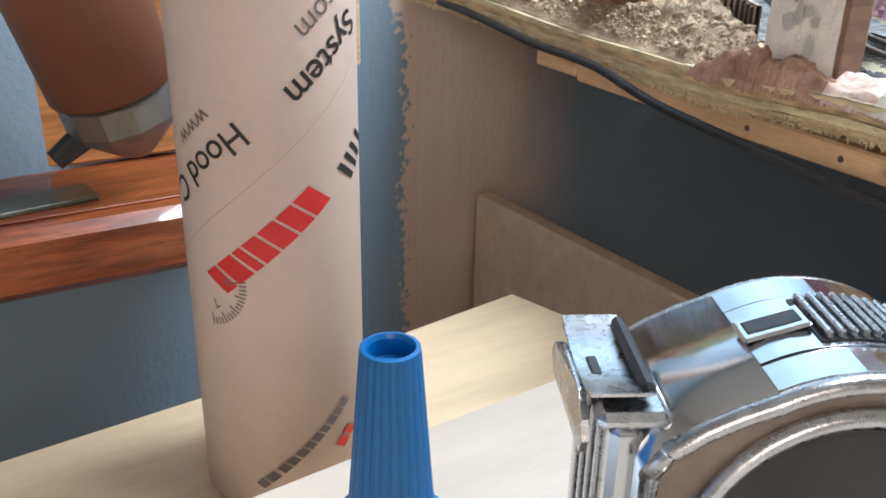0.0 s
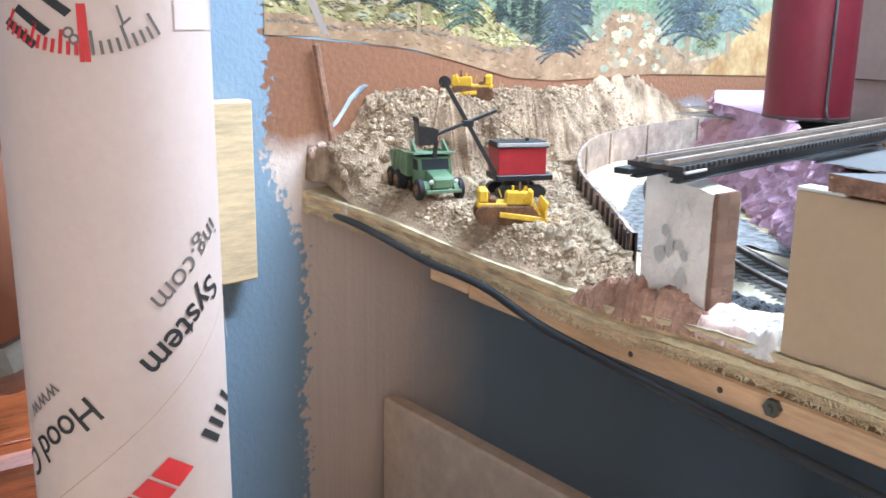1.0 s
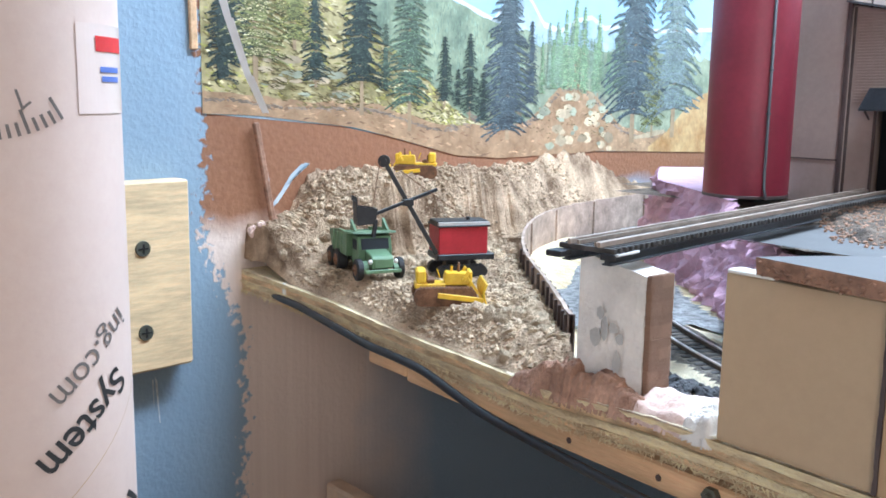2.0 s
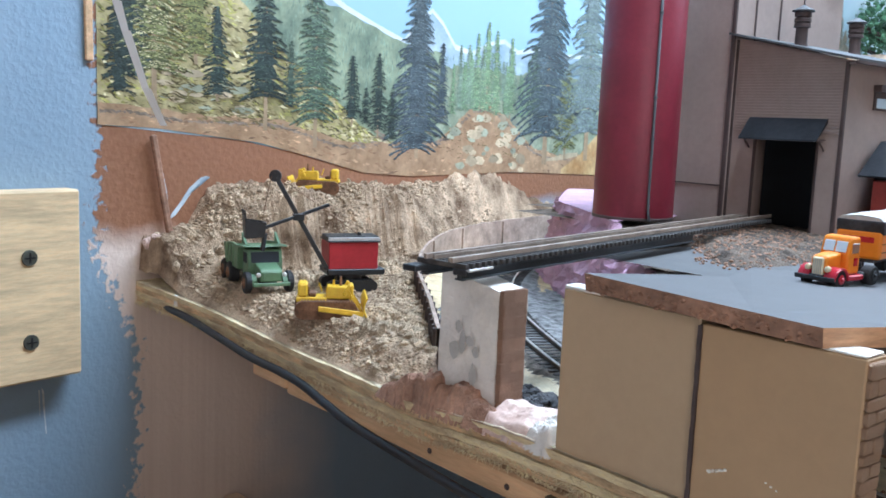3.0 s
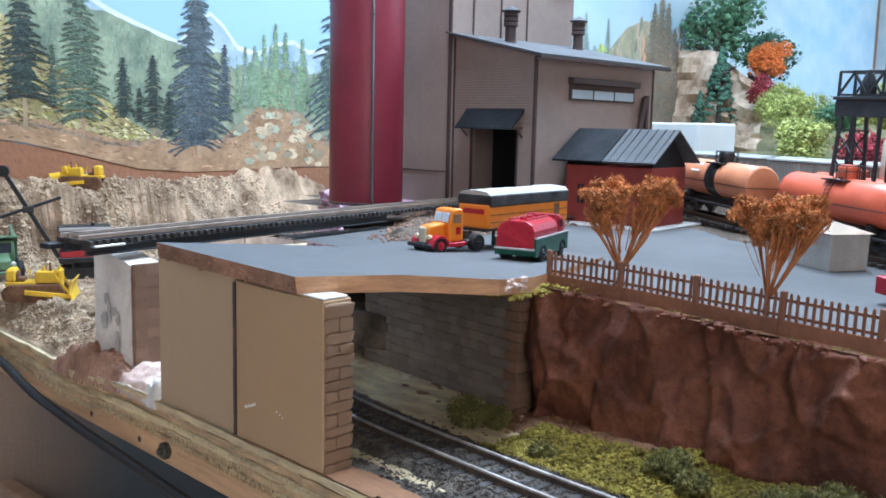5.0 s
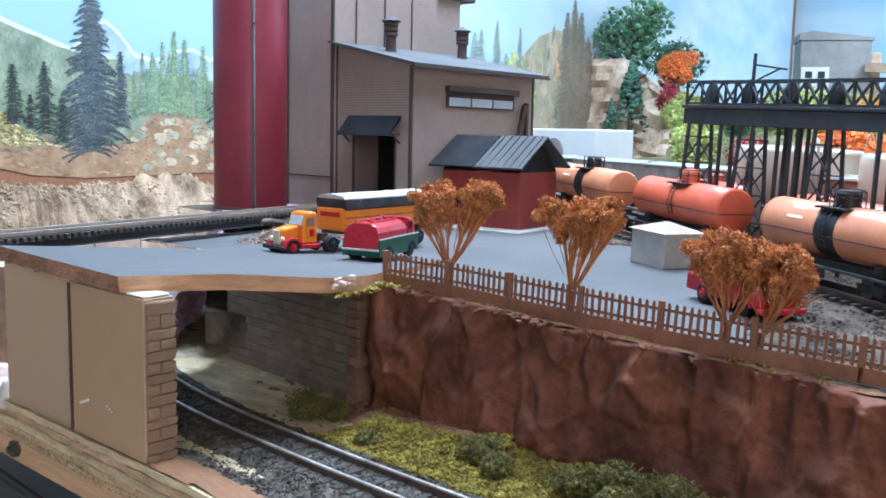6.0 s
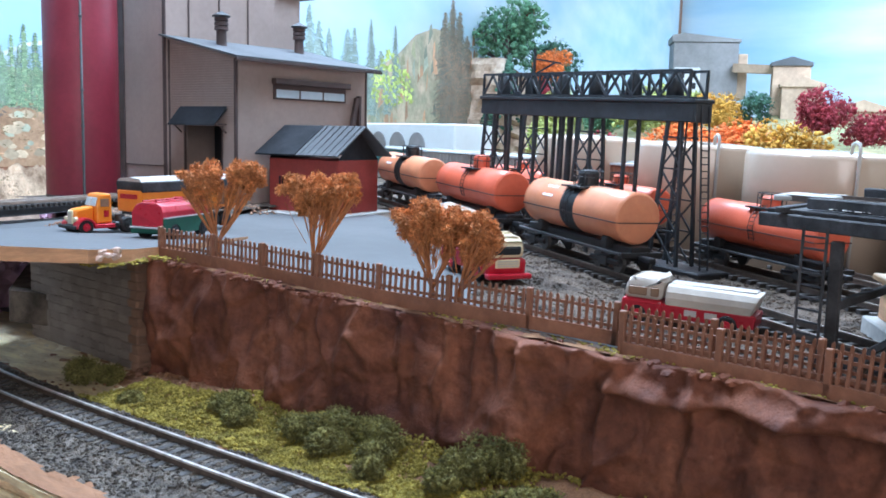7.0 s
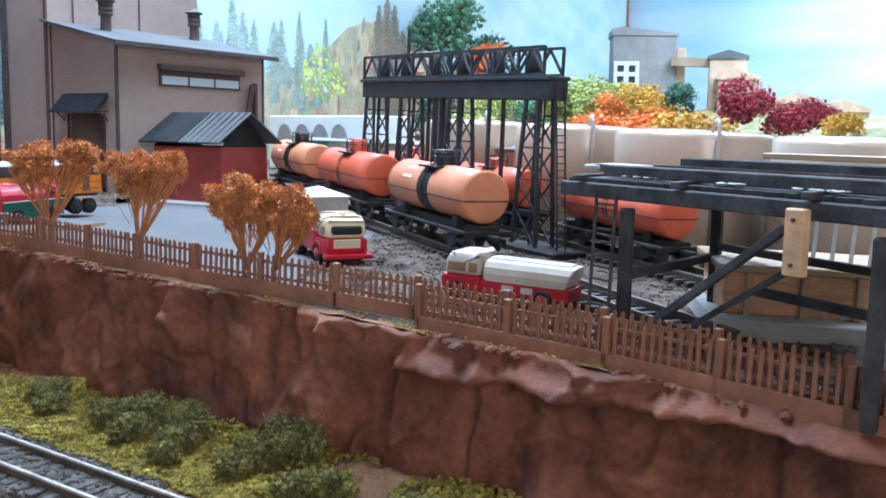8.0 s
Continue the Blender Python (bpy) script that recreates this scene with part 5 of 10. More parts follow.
def foam_pier():
    rng = random.Random(6)
    t = thing("foam_retaining_wall", "two cream foam boards standing under the slab", "foam wall")
    for y0, y1, key, x0, top in ((0.1585, 0.2240, "foam_yellow", 0.6382, 0.0744), (0.0985, 0.1575, "foam_cream", 0.6375, 0.0728)):
        bm = B()
        box(bm, x0, x0 + 0.0135, y0, y1, 0.0056, top, 0.0005)
        b = part("foam_board", bm, M[key], t)
        # uncovered foam top, whitened: overhead light put into the colour
        bm = B()
        if key == "foam_cream":
            box(bm, x0 + 0.0003, x0 + 0.0122, y0 + 0.0004, y0 + 0.016, top + 0.0001, top + 0.0011, 0.0004)
        else:
            box(bm, x0 - 0.0004, x0 + 0.008, y1 - 0.021, y1 - 0.0005, top + 0.0001, top + 0.0016, 0.0004)
        part("lit_top", bm, M["foam_white"], b, "white foam top with overhead light put into its colour")
    bm = B()
    ragged = 0.0011
    for k in range(14):
        z = 0.0062 + 0.0047 * k
        box(bm, 0.6368, 0.645, 0.1575 - ragged * rng.uniform(0, 0.45), 0.1585 + ragged * rng.uniform(0, 0.45), z, z + 0.0047)
    part("seam", bm, M["dark_trim"], t, "dark glued seam")
    bm = B()
    for k in range(5):
        pebble(bm, 0.6375, 0.1500 - 0.0016 * k, 0.0205 + 0.0006 * k, 0.0009, rng, 0.8)
    for k in range(3):
        pebble(bm, 0.6375, 0.1280 - 0.002 * k, 0.0235 - 0.0008 * k, 0.0005, rng, 0.8)
    part("chip", bm, M["foam_white"], t, "small white chip in the foam")
    # stone-cast right end
    me_list = []
    for k in range(5):
        bm = B()
        box(bm, -0.5, 0.5, -0.5, 0.5, -0.5, 0.5, 0.12)
        for v in bm.verts:
            v.co += Vector((0.05 * rng.uniform(-1, 1), 0.05 * rng.uniform(-1, 1), 0.05 * rng.uniform(-1, 1)))
        me = bpy.data.meshes.new("stone_block")
        bm.to_mesh(me)
        bm.free()
        me.materials.append(M["cast_tan"])
        me_list.append(me)
    z = 0.006
    row = 0
    while z < 0.0715:
        h = rng.uniform(0.0034, 0.0058)
        cuts = [0.0, 0.0132] if row % 2 else [0.0, rng.uniform(0.005, 0.0075), 0.0132]
        for a, b in zip(cuts, cuts[1:]):
            s = new("stone_block", rng.choice(me_list))
            s.parent = t
            s.matrix_local = Matrix.Translation((0.6380 + (a + b) / 2, 0.0982, z + h / 2)) @ Matrix.Diagonal((b - a - 0.0004, rng.uniform(0.0022, 0.0036), h - 0.0004, 1))
        z += h
        row += 1


foam_pier()


def stone_wall(name, label, p0, p1, z0, z1, mm, quoin=None, rows=12, seed=2, thick=0.012):
    """A wall of small cast blocks from p0 to p1; its face is on the left of the way p0 to p1."""
    t = thing(name, label, "stone wall")
    p0, p1 = Vector((*p0, 0)), Vector((*p1, 0))
    L = (p1 - p0).length
    base = Matrix.Translation(p0) @ (p1 - p0).to_track_quat("X", "Z").to_matrix().to_4x4()
    bm = B()
    box(bm, 0, L, -thick, -0.0006, z0, z1, 0.0004, base)
    part("core", bm, M["stone_grey"], t)
    rng = random.Random(seed)
    meshes = []
    for k in range(6):
        bm = B()
        box(bm, -0.5, 0.5, -0.5, 0.5, -0.5, 0.5, 0.1)
        for v in bm.verts:
            v.co += Vector((rng.uniform(-0.05, 0.05), rng.uniform(-0.12, 0.12), rng.uniform(-0.06, 0.06)))
        me = bpy.data.meshes.new("stone_block")
        bm.to_mesh(me)
        bm.free()
        me.materials.append(mm)
        meshes.append(me)
    h = (z1 - z0) / rows
    for r in range(rows):
        x = 0.0
        while x < L - 0.001:
            w = min(rng.uniform(0.006, 0.013), L - x)
            if L - x - w < 0.003:
                w = L - x
            s = new("stone_block", rng.choice(meshes))
            s.parent = t
            s.matrix_local = base @ Matrix.Translation((x + w / 2, 0.0002, z0 + (r + 0.5) * h)) @ Matrix.Diagonal((w - 0.0002, 0.0022, h - 0.0002, 1))
            x += w
    if quoin:
        for r in range(rows):
            s = new("corner_block", meshes[r % 6])
            s.parent = t
            w = 0.010 if r % 2 else 0.007
            s.matrix_local = base @ Matrix.Translation((w / 2 - 0.0012, -0.003, z0 + (r + 0.5) * h)) @ Matrix.Diagonal((w, 0.010, h - 0.0004, 1))
            s.data = quoin[r % len(quoin)]
    return t


quoin_meshes = []
for k in range(4):
    bm = B()
    box(bm, -0.5, 0.5, -0.5, 0.5, -0.5, 0.5, 0.08)
    qr = random.Random(k)
    for v in bm.verts:
        v.co += Vector((qr.uniform(-0.05, 0.05), qr.uniform(-0.05, 0.05), qr.uniform(-0.05, 0.05)))
    me = bpy.data.meshes.new("corner_block")
    bm.to_mesh(me)
    bm.free()
    me.materials.append(M["stone_brown"])
    quoin_meshes.append(me)
stone_wall("stone_abutment", "dark grey cast stone abutment wall with brown corner blocks", (0.764, 0.109), (0.776, 0.236), 0.001, 0.066, M["stone_grey"], quoin_meshes, 13, 2)
stone_wall("stone_pier", "dark grey cast stone pier under the track bridge", (0.8000, 0.2600), (0.8330, 0.3130), 0.001, 0.062, M["stone_grey"], None, 12, 5, 0.02)


def white_pier():
    t = thing("plaster_pier", "white plaster bridge pier with brown stone side and grey smudges", "bridge pier")
    # front face leans along the bench edge
    bm = B()
    p = [(0.6465, 0.311), (0.6478, 0.2725), (0.6638, 0.270), (0.6638, 0.309)]
    lo = [bm.verts.new((x, y, 0.004)) for x, y in p]
    hi = [bm.verts.new((x + 0.0005, y - (0.001 if i in (1, 2) else 0), 0.0655 + (0.0042 if i in (0, 3) else -0.002))) for i, (x, y) in enumerate(p)]
    bm.faces.new(lo)
    bm.faces.new(hi[::-1])
    for i in range(4):
        bm.faces.new((lo[i], lo[(i + 1) % 4], hi[(i + 1) % 4], hi[i]))
    bmesh.ops.recalc_face_normals(bm, faces=bm.faces)
    bmesh.ops.subdivide_edges(bm, edges=list(bm.edges), cuts=7, use_grid_fill=True)
    for v in bm.verts:
        v.co += Vector((0.0007 * fbm(v.co.y, v.co.z, 120, 1), 0.0004 * fbm(v.co.x, v.co.z, 120, 2), 0.0006 * fbm(v.co.x, v.co.y, 90, 3)))
    part("plaster_body", bm, M["plaster"], t)
    rng = random.Random(4)
    z = 0.006
    r = 0
    while z < 0.062:
        h = rng.uniform(0.0045, 0.0065)
        cuts = [0.0, 0.0155] if r % 2 else [0.0, rng.uniform(0.006, 0.009), 0.0155]
        for a, b in zip(cuts, cuts[1:]):
            s = new("stone_block", rng.choice(quoin_meshes))
            s.parent = t
            s.matrix_local = Matrix.Translation((0.6483 + (a + b) / 2, 0.2704, z + h / 2)) @ Matrix.Diagonal((b - a + 0.0003, 0.003, h + 0.0003, 1))
        z += h
        r += 1
    for y, zz, ry, rz in ((0.2915, 0.031, 0.0035, 0.0045), (0.286, 0.036, 0.002, 0.006), (0.281, 0.037, 0.003, 0.0025), (0.277, 0.033, 0.0022, 0.003), (0.2785, 0.0215, 0.0022, 0.0055), (0.289, 0.043, 0.0022, 0.003)):
        bm = B()
        f = [bm.verts.new((0.6456 + (0.302 - y) * 0.035, y + 0.0075 + ry * math.cos(a) * rng.uniform(0.8, 1.2), zz + rz * math.sin(a) * rng.uniform(0.8, 1.2))) for a in (k * math.pi / 6 for k in range(12))]
        bm.faces.new(f)
        part("smudge", bm, M["concrete"], t, "grey paint smudge")


white_pier()


def rubble():
    """Plaster spilled over the plywood edge round the pier: broken brown lumps, a smooth pink skirt, a white dab."""
    def spill(name, label, mm, y0, y1, xb, height, cell):
        bm = B()
        xs, ys = span(0.6325, xb, 44), span(y0, y1, int((y1 - y0) / 0.0008))
        def z_at(x, y):
            side = smooth(y0, y0 + 0.005, y) * smooth(y1, y1 - 0.005, y)
            front = smooth(0.6345, 0.6405, x + 0.0022 * fbm(y, 2, 60, 3))
            back = smooth(xb, xb - 0.006, x)
            return lift(y) - 0.006 + front * (0.0055 + side * back * height(x, y))
        sheet(bm, xs, ys, z_at, keep=lambda x, y: z_at(x, y) > lift(y) - 0.004)
        tagged(part(name, bm, M[mm], smooth=cell), label, "plaster")
    def crag(x, y, s, seed):
        """Flat-topped broken lumps with steep creases between them."""
        d, p = noise.voronoi(Vector((x * s, y * s, seed)))
        return min(0.5, d[1] - d[0]) - 0.6 * noise.noise(p[0] * 3.1)
    def lumps(x, y):
        high = 0.005 + 0.011 * smooth(0.345, 0.318, y) * smooth(0.258, 0.294, y)
        return high * (0.75 + 0.35 * crag(x, y, 75, 2.0)) + 0.0022 * crag(x, y, 210, 5.0) + 0.001 * fbm(x, y, 300, 2)
    spill("plaster_rubble", "broken brown plaster rubble at the foot of the pier", "red_plaster", 0.261, 0.350, 0.664, lumps, False)
    spill("plaster_spill", "smooth pinkish plaster spill over the plywood", "pink_plaster", 0.234, 0.272, 0.668, lambda x, y: 0.0035 + 0.004 * fbm(x, y, 45, 4) + 0.005 * smooth(0.640, 0.655, x), True)
    spill("white_plaster_lump", "bright white unpainted plaster lump on the plywood edge", "plaster", 0.2245, 0.2445, 0.656, lambda x, y: 0.0065 + 0.0035 * crag(x, y, 90, 6.0) + 0.003 * fbm(x, y, 160, 1), False)


rubble()


def coal_and_dabs():
    rng = random.Random(77)
    bm = B()
    for i in range(260):
        x, y = rng.uniform(0.655, 0.700), rng.uniform(0.238, 0.305)
        pebble(bm, x, y, 0.0035 + 0.004 * rng.random() * smooth(0.70, 0.66, x), rng.uniform(0.0014, 0.0034), rng, 0.8)
    tagged(part("coal_lumps", bm, M["black_dusty"]), "black coarse coal lumps beside the lower track", "coal", kind="stuff")
    for label, key, spots in (
        ("pinkish plaster lump at the end of the quarry ridge", "pink_plaster", [(0.6475, 0.640, 0.0040, 0.008), (0.6480, 0.628, 0.004, 0.004)]),
    ):
        bm = B()
        for x, y, r, h in spots:
            n0 = len(bm.verts)
            bmesh.ops.create_icosphere(bm, subdivisions=3, radius=1)
            bm.verts.ensure_lookup_table()
            z0 = quarry_height(x, y)
            for v in list(bm.verts)[n0:]:
                k = 1 + 0.4 * fbm(v.co.x + x * 90, v.co.y + v.co.z + y * 90, 1.8, 3)
                v.co = settled(x + v.co.x * r * k, y + v.co.y * r * 0.7 * k, z0 + v.co.z * h * 0.6 * k)
        tagged(part("plaster_lump", bm, M[key]), label, "plaster")


coal_and_dabs()


# ---- track bridge to the shed ----


def bridge():
    t = thing("track_bridge", "black deck girder bridge carrying a single track", "bridge", 0.622, 0.287, 0, math.degrees(math.atan2(0.041, 0.238)))
    L, Z = 0.242, 0.0800
    for s in (1, -1):
        bm = B()
        box(bm, 0.004, L, s * 0.0105 - 0.0012, s * 0.0105 + 0.0012, Z - 0.0096, Z - 0.0058, 0.0003)
        box(bm, 0.004, L, s * 0.0105 - 0.0024, s * 0.0105 + 0.0024, Z - 0.0060, Z - 0.0050, 0.0002)
        box(bm, 0.004, L, s * 0.0105 - 0.0024, s * 0.0105 + 0.0024, Z - 0.0102, Z - 0.0094, 0.0002)
        part("girder", bm, M["steel"], t, "blue-black plate girder")
        bm = B()
        box(bm, 0.0015, 0.385, s * 0.0078 - 0.0008, s * 0.0078 + 0.0008, Z - 0.0024, Z, 0.0002)
        part("rail", bm, M["rail_tan"], t, "brown weathered rail")
    for s in (1, -1):
        bm = B()
        box(bm, 0.004, 0.375, s * 0.0045 - 0.0005, s * 0.0045 + 0.0005, Z - 0.0024, Z - 0.0006)
        part("guard_rail", bm, M["rail_tan"], t)
    n = 0
    x = 0.005
    me = bpy.data.meshes.new("tie")
    tb = B()
    box(tb, -0.0012, 0.0012, -0.0145, 0.0145, -0.0024, 0, 0.0002)
    tb.to_mesh(me)
    tb.free()
    me.materials.append(M["tie"])
    while x < 0.37:
        o = new("tie", me)
        o.parent = t
        o.matrix_local = Matrix.Translation((x, 0, Z - 0.0025))
        x += 0.0046
    for i, s in ((0, 1), (1, -1)):
        bm = B()
        box(bm, -0.001 - 0.004 * s, 0.004, s * 0.0115 - 0.004, s * 0.0115 + 0.004, Z - 0.0078, Z - 0.0050, 0.0004)
        part("end_shoe", bm, M["black"], t)
    bm = B()
    box(bm, 0.006, 0.024, -0.0150, -0.0122, Z - 0.0062, Z - 0.0050, 0.0003)
    part("grey_strip", bm, M["silver"], t, "bright grey plastic strip")


bridge()

# ---- tall silo building and drum ----
BASE = 0.066


def drum():
    t = thing("maroon_drum", "tall glossy maroon cylinder with a metal downpipe", "silo", 0.9295, 0.4185, 0.0725)
    bm = B()
    lathe(bm, [(0.0302, 0), (0.0305, 0.002), (0.0304, 0.1825), (0.0296, 0.1845), (0.029, 0.185)], 64)
    part("shell", bm, M["drum"], t, smooth=False)
    bm = B()
    lathe(bm, [(0.0306, 0.0), (0.0309, 0.0004), (0.0309, 0.0018), (0.0306, 0.0022)], 64)
    part("base_band", bm, M["dark_trim"], t)
    bm = B()
    a = math.radians(238)
    px, py = 0.0318 * math.cos(a), 0.0318 * math.sin(a)
    tube(bm, [(px * 1.15, py * 1.15, 0.0005), (px * 1.02, py * 1.02, 0.008), (px, py, 0.02), (px, py, 0.184)], 0.0011, 8)
    part("downpipe", bm, M["roof_grey"], t, "grey metal downpipe", smooth=True)
    for z in (0.06, 0.09, 0.15):
        bm = B()
        cyl(bm, (px, py, z), (px, py, z + 0.0016), 0.0016, 0.0016, 8)
        part("pipe_clip", bm, M["roof_grey"], t)
    for p in t.children:
        if p.name.startswith("shell"):
            for f in p.data.polygons:
                f.use_smooth = len(f.vertices) == 4


drum()


def tower():
    t = thing("brown_silo_tower", "tall brown-grey panelled silo tower", "building", 0, 0, 0)
    bm = B()
    box(bm, 0.985, 1.115, 0.376, 0.445, BASE, 0.42, 0.0006)
    part("tower_wall", bm, M["brown_siding"], t)
    bm = B()
    box(bm, 1.1155, 1.155, 0.381, 0.44, BASE, 0.42, 0.0006)
    part("tower_wing", bm, M["brown_siding"], t)
    bm = B()
    box(bm, 1.112, 1.172, 0.376, 0.445, 0.268, 0.2735, 0.0005)
    part("ledge", bm, M["dark_trim"], t)
    for y in (0.3775, 0.4435):
        bm = B()
        box(bm, 0.9835, 0.9856, y - 0.0016, y + 0.0016, BASE, 0.42, 0.0003)
        part("corner_trim", bm, M["dark_trim"], t)
    bm = B()
    box(bm, 0.9842, 0.9852, 0.379, 0.442, 0.099, 0.1000)
    part("seam", bm, M["dark_trim"], t, "thin dark panel seam")
    for x in (1.01, 1.045, 1.08):
        bm = B()
        box(bm, x - 0.0007, x + 0.0007, 0.3752, 0.3762, 0.2, 0.42)
        part("panel_joint", bm, M["dark_trim"], t)
    bm = B()
    box(bm, 0.9835, 0.9849, 0.436, 0.4425, BASE, 0.42, 0.0002)
    part("ladder_strip", bm, M["dark_trim"], t, "dark ribbed strip")


tower()


def shed():
    t = thing("corrugated_shed", "brown corrugated shed with a grey lean-to roof and dark open doorway", "building")
    x0, x1, y0, y1 = 0.988, 1.152, 0.288, 0.376
    def roof_z(y):
        return 0.193 + (y - 0.281) / (0.376 - 0.281) * 0.020
    # front wall with an opening
    d0, d1, dz = 0.3050, 0.3540, 0.136
    for a, b, z0 in ((y0, d0, BASE), (d0, d1, dz), (d1, y1, BASE)):
        bm = B()
        vs = [bm.verts.new((x, y, z)) for x in (x0, x0 + 0.003) for y, z in ((a, z0), (b, z0), (b, roof_z(b) - 0.001), (a, roof_z(a) - 0.001))]
        for q in ((0, 1, 2, 3), (7, 6, 5, 4), (0, 4, 5, 1), (1, 5, 6, 2), (2, 6, 7, 3), (3, 7, 4, 0)):
            bm.faces.new([vs[i] for i in q])
        bmesh.ops.recalc_face_normals(bm, faces=bm.faces)
        part("front_wall", bm, M["brown_siding"], t)
    n = 0
    z = 0.142
    while z < 0.205:
        a = y0 + 0.001
        b = y1 - 0.004
        if z > 0.19:
            a = 0.281 + (z - 0.191) / 0.020 * 0.095
        if a < b - 0.01:
            bm = B()
            box(bm, x0 - 0.0007, x0, a, b, z, z + 0.0011, 0.0002)
            part("siding_ridge", bm, M["brown_siding"], t)
        z += 0.0021
    bm = B()
    vs = [bm.verts.new((x, y, z)) for y in (y0, y0 + 0.003) for x, z in ((x0 + 0.0032, BASE), (x1, BASE), (x1, 0.1935), (x0 + 0.0032, 0.1935))]
    for q in ((0, 1, 2, 3), (7, 6, 5, 4), (0, 4, 5, 1), (1, 5, 6, 2), (2, 6, 7, 3), (3, 7, 4, 0)):
        bm.faces.new([vs[i] for i in q])
    part("side_wall", bm, M["brown_siding"], t)
    bm = B()
    box(bm, x1 - 0.003, x1, y0 + 0.0032, y1, BASE, 0.193)
    part("end_wall", bm, M["brown_siding"], t)
    # near-black sheet behind the doorway, standing in for the shade inside
    bm = B()
    box(bm, x0 + 0.05, x0 + 0.052, y0 + 0.004, y1 - 0.001, BASE, 0.19)
    part("doorway_shade", bm, M["door_dark"], t)
    bm = B()
    plate(bm, [(x0 - 0.008, 0.277), (x1 + 0.010, 0.277), (x1 + 0.010, y1 + 0.003), (x0 - 0.008, y1 + 0.003)], 0, 0.0016)
    for v in bm.verts:
        v.co.z += roof_z(v.co.y)
    part("roof", bm, M["roof_grey"], t, "pale grey sheet roof")
    bm = B()
    plate(bm, [(x0 - 0.0088, 0.2762), (x1 + 0.0108, 0.2762), (x1 + 0.0108, 0.2786), (x0 - 0.0088, 0.2786)], -0.0022, -0.0002)
    for v in bm.verts:
        v.co.z += roof_z(0.2774)
    part("eave_board", bm, M["dark_trim"], t)
    for x, y in ((x0 - 0.0008, y0 - 0.0008), (x0 - 0.0008, y1 - 0.002), (x1 - 0.001, y0 - 0.0008)):
        bm = B()
        box(bm, x, x + 0.0026, y, y + 0.0026, BASE, roof_z(y) - 0.002, 0.0003)
        part("corner_post", bm, M["dark_trim"], t)
    for y in (d0 - 0.0012, d1 - 0.0004):
        bm = B()
        box(bm, x0 - 0.0008, x0 + 0.001, y, y + 0.0016, BASE, dz)
        part("door_jamb", bm, M["dark_trim"], t)
    bm = B()
    a = [(x0 - 0.0002, 0.153), (x0 - 0.014, 0.1375), (x0 - 0.0145, 0.1362), (x0 - 0.0002, 0.1495)]
    lo = [bm.verts.new((x, 0.2985, z)) for x, z in a]
    hi = [bm.verts.new((x, 0.3600, z)) for x, z in a]
    bm.faces.new(lo)
    bm.faces.new(hi[::-1])
    for i in range(4):
        bm.faces.new((lo[i], hi[i], hi[(i + 1) % 4], lo[(i + 1) % 4]))
    bmesh.ops.recalc_face_normals(bm, faces=bm.faces)
    part("awning", bm, M["roof_black"], t, "dark sheet awning over the doorway")
    for y in (0.2998, 0.3588):
        bm = B()
        beam(bm, (x0, y, 0.1375), (x0 - 0.012, y, 0.1375), 0.0012, 0.0012)
        beam(bm, (x0, y, 0.130), (x0 - 0.009, y, 0.1375), 0.0010, 0.0010)
        part("awning_bracket", bm, M["dark_trim"], t)
    # ribbon window
    bm = B()
    box(bm, 1.028, 1.124, y0 - 0.0062, y0 - 0.0002, 0.1735, 0.1785, 0.0004)
    part("window_hood", bm, M["dark_trim"], t, "dark hood over the ribbon window")
    bm = B()
    box(bm, 1.030, 1.122, y0 - 0.0014, y0 + 0.0006, 0.1605, 0.1735, 0.0002)
    w = part("window", bm, M["dark_trim"], t)
    for i in range(3):
        bm = B()
        box(bm, 1.0325 + i * 0.0297, 1.0600 + i * 0.0297, y0 - 0.0019, y0 - 0.0012, 0.1620, 0.1690)
        part("pane", bm, M["win_glass"], w, "pale blue-white pane")
    bm = B()
    beam(bm, (1.128, y0 - 0.002, 0.125), (1.135, y0 - 0.004, 0.166), 0.004, 0.004)
    beam(bm, (1.140, y0 - 0.002, 0.120), (1.140, y0 - 0.002, 0.168), 0.004, 0.003)
    part("chute", bm, M["dark_trim"], t)
    for x, y in ((1.019, 0.342), (1.126, 0.353)):
        z0 = roof_z(y)
        bm = B()
        k = 1.0
        lathe(bm, [(0.0056, 0), (0.0050, 0.0015), (0.0046, 0.004), (0.0044, 0.014), (0.0062, 0.0148), (0.0060, 0.0175), (0.0048, 0.018), (0.0062, 0.0187), (0.0060, 0.0215), (0.0048, 0.022), (0.0062, 0.0227), (0.0060, 0.0255), (0.0050, 0.026)], 20, Matrix.Translation((x, y, z0)))
        c = part("roof_vent", bm, M["dark_trim"], t, "grey roof vent stack with louvres")
        bm = B()
        lathe(bm, [(0.0080, 0.0262), (0.0082, 0.0272), (0.0006, 0.0312)], 20, Matrix.Translation((x, y, z0)))
        part("vent_cap", bm, M["roof_grey"], c)


shed()


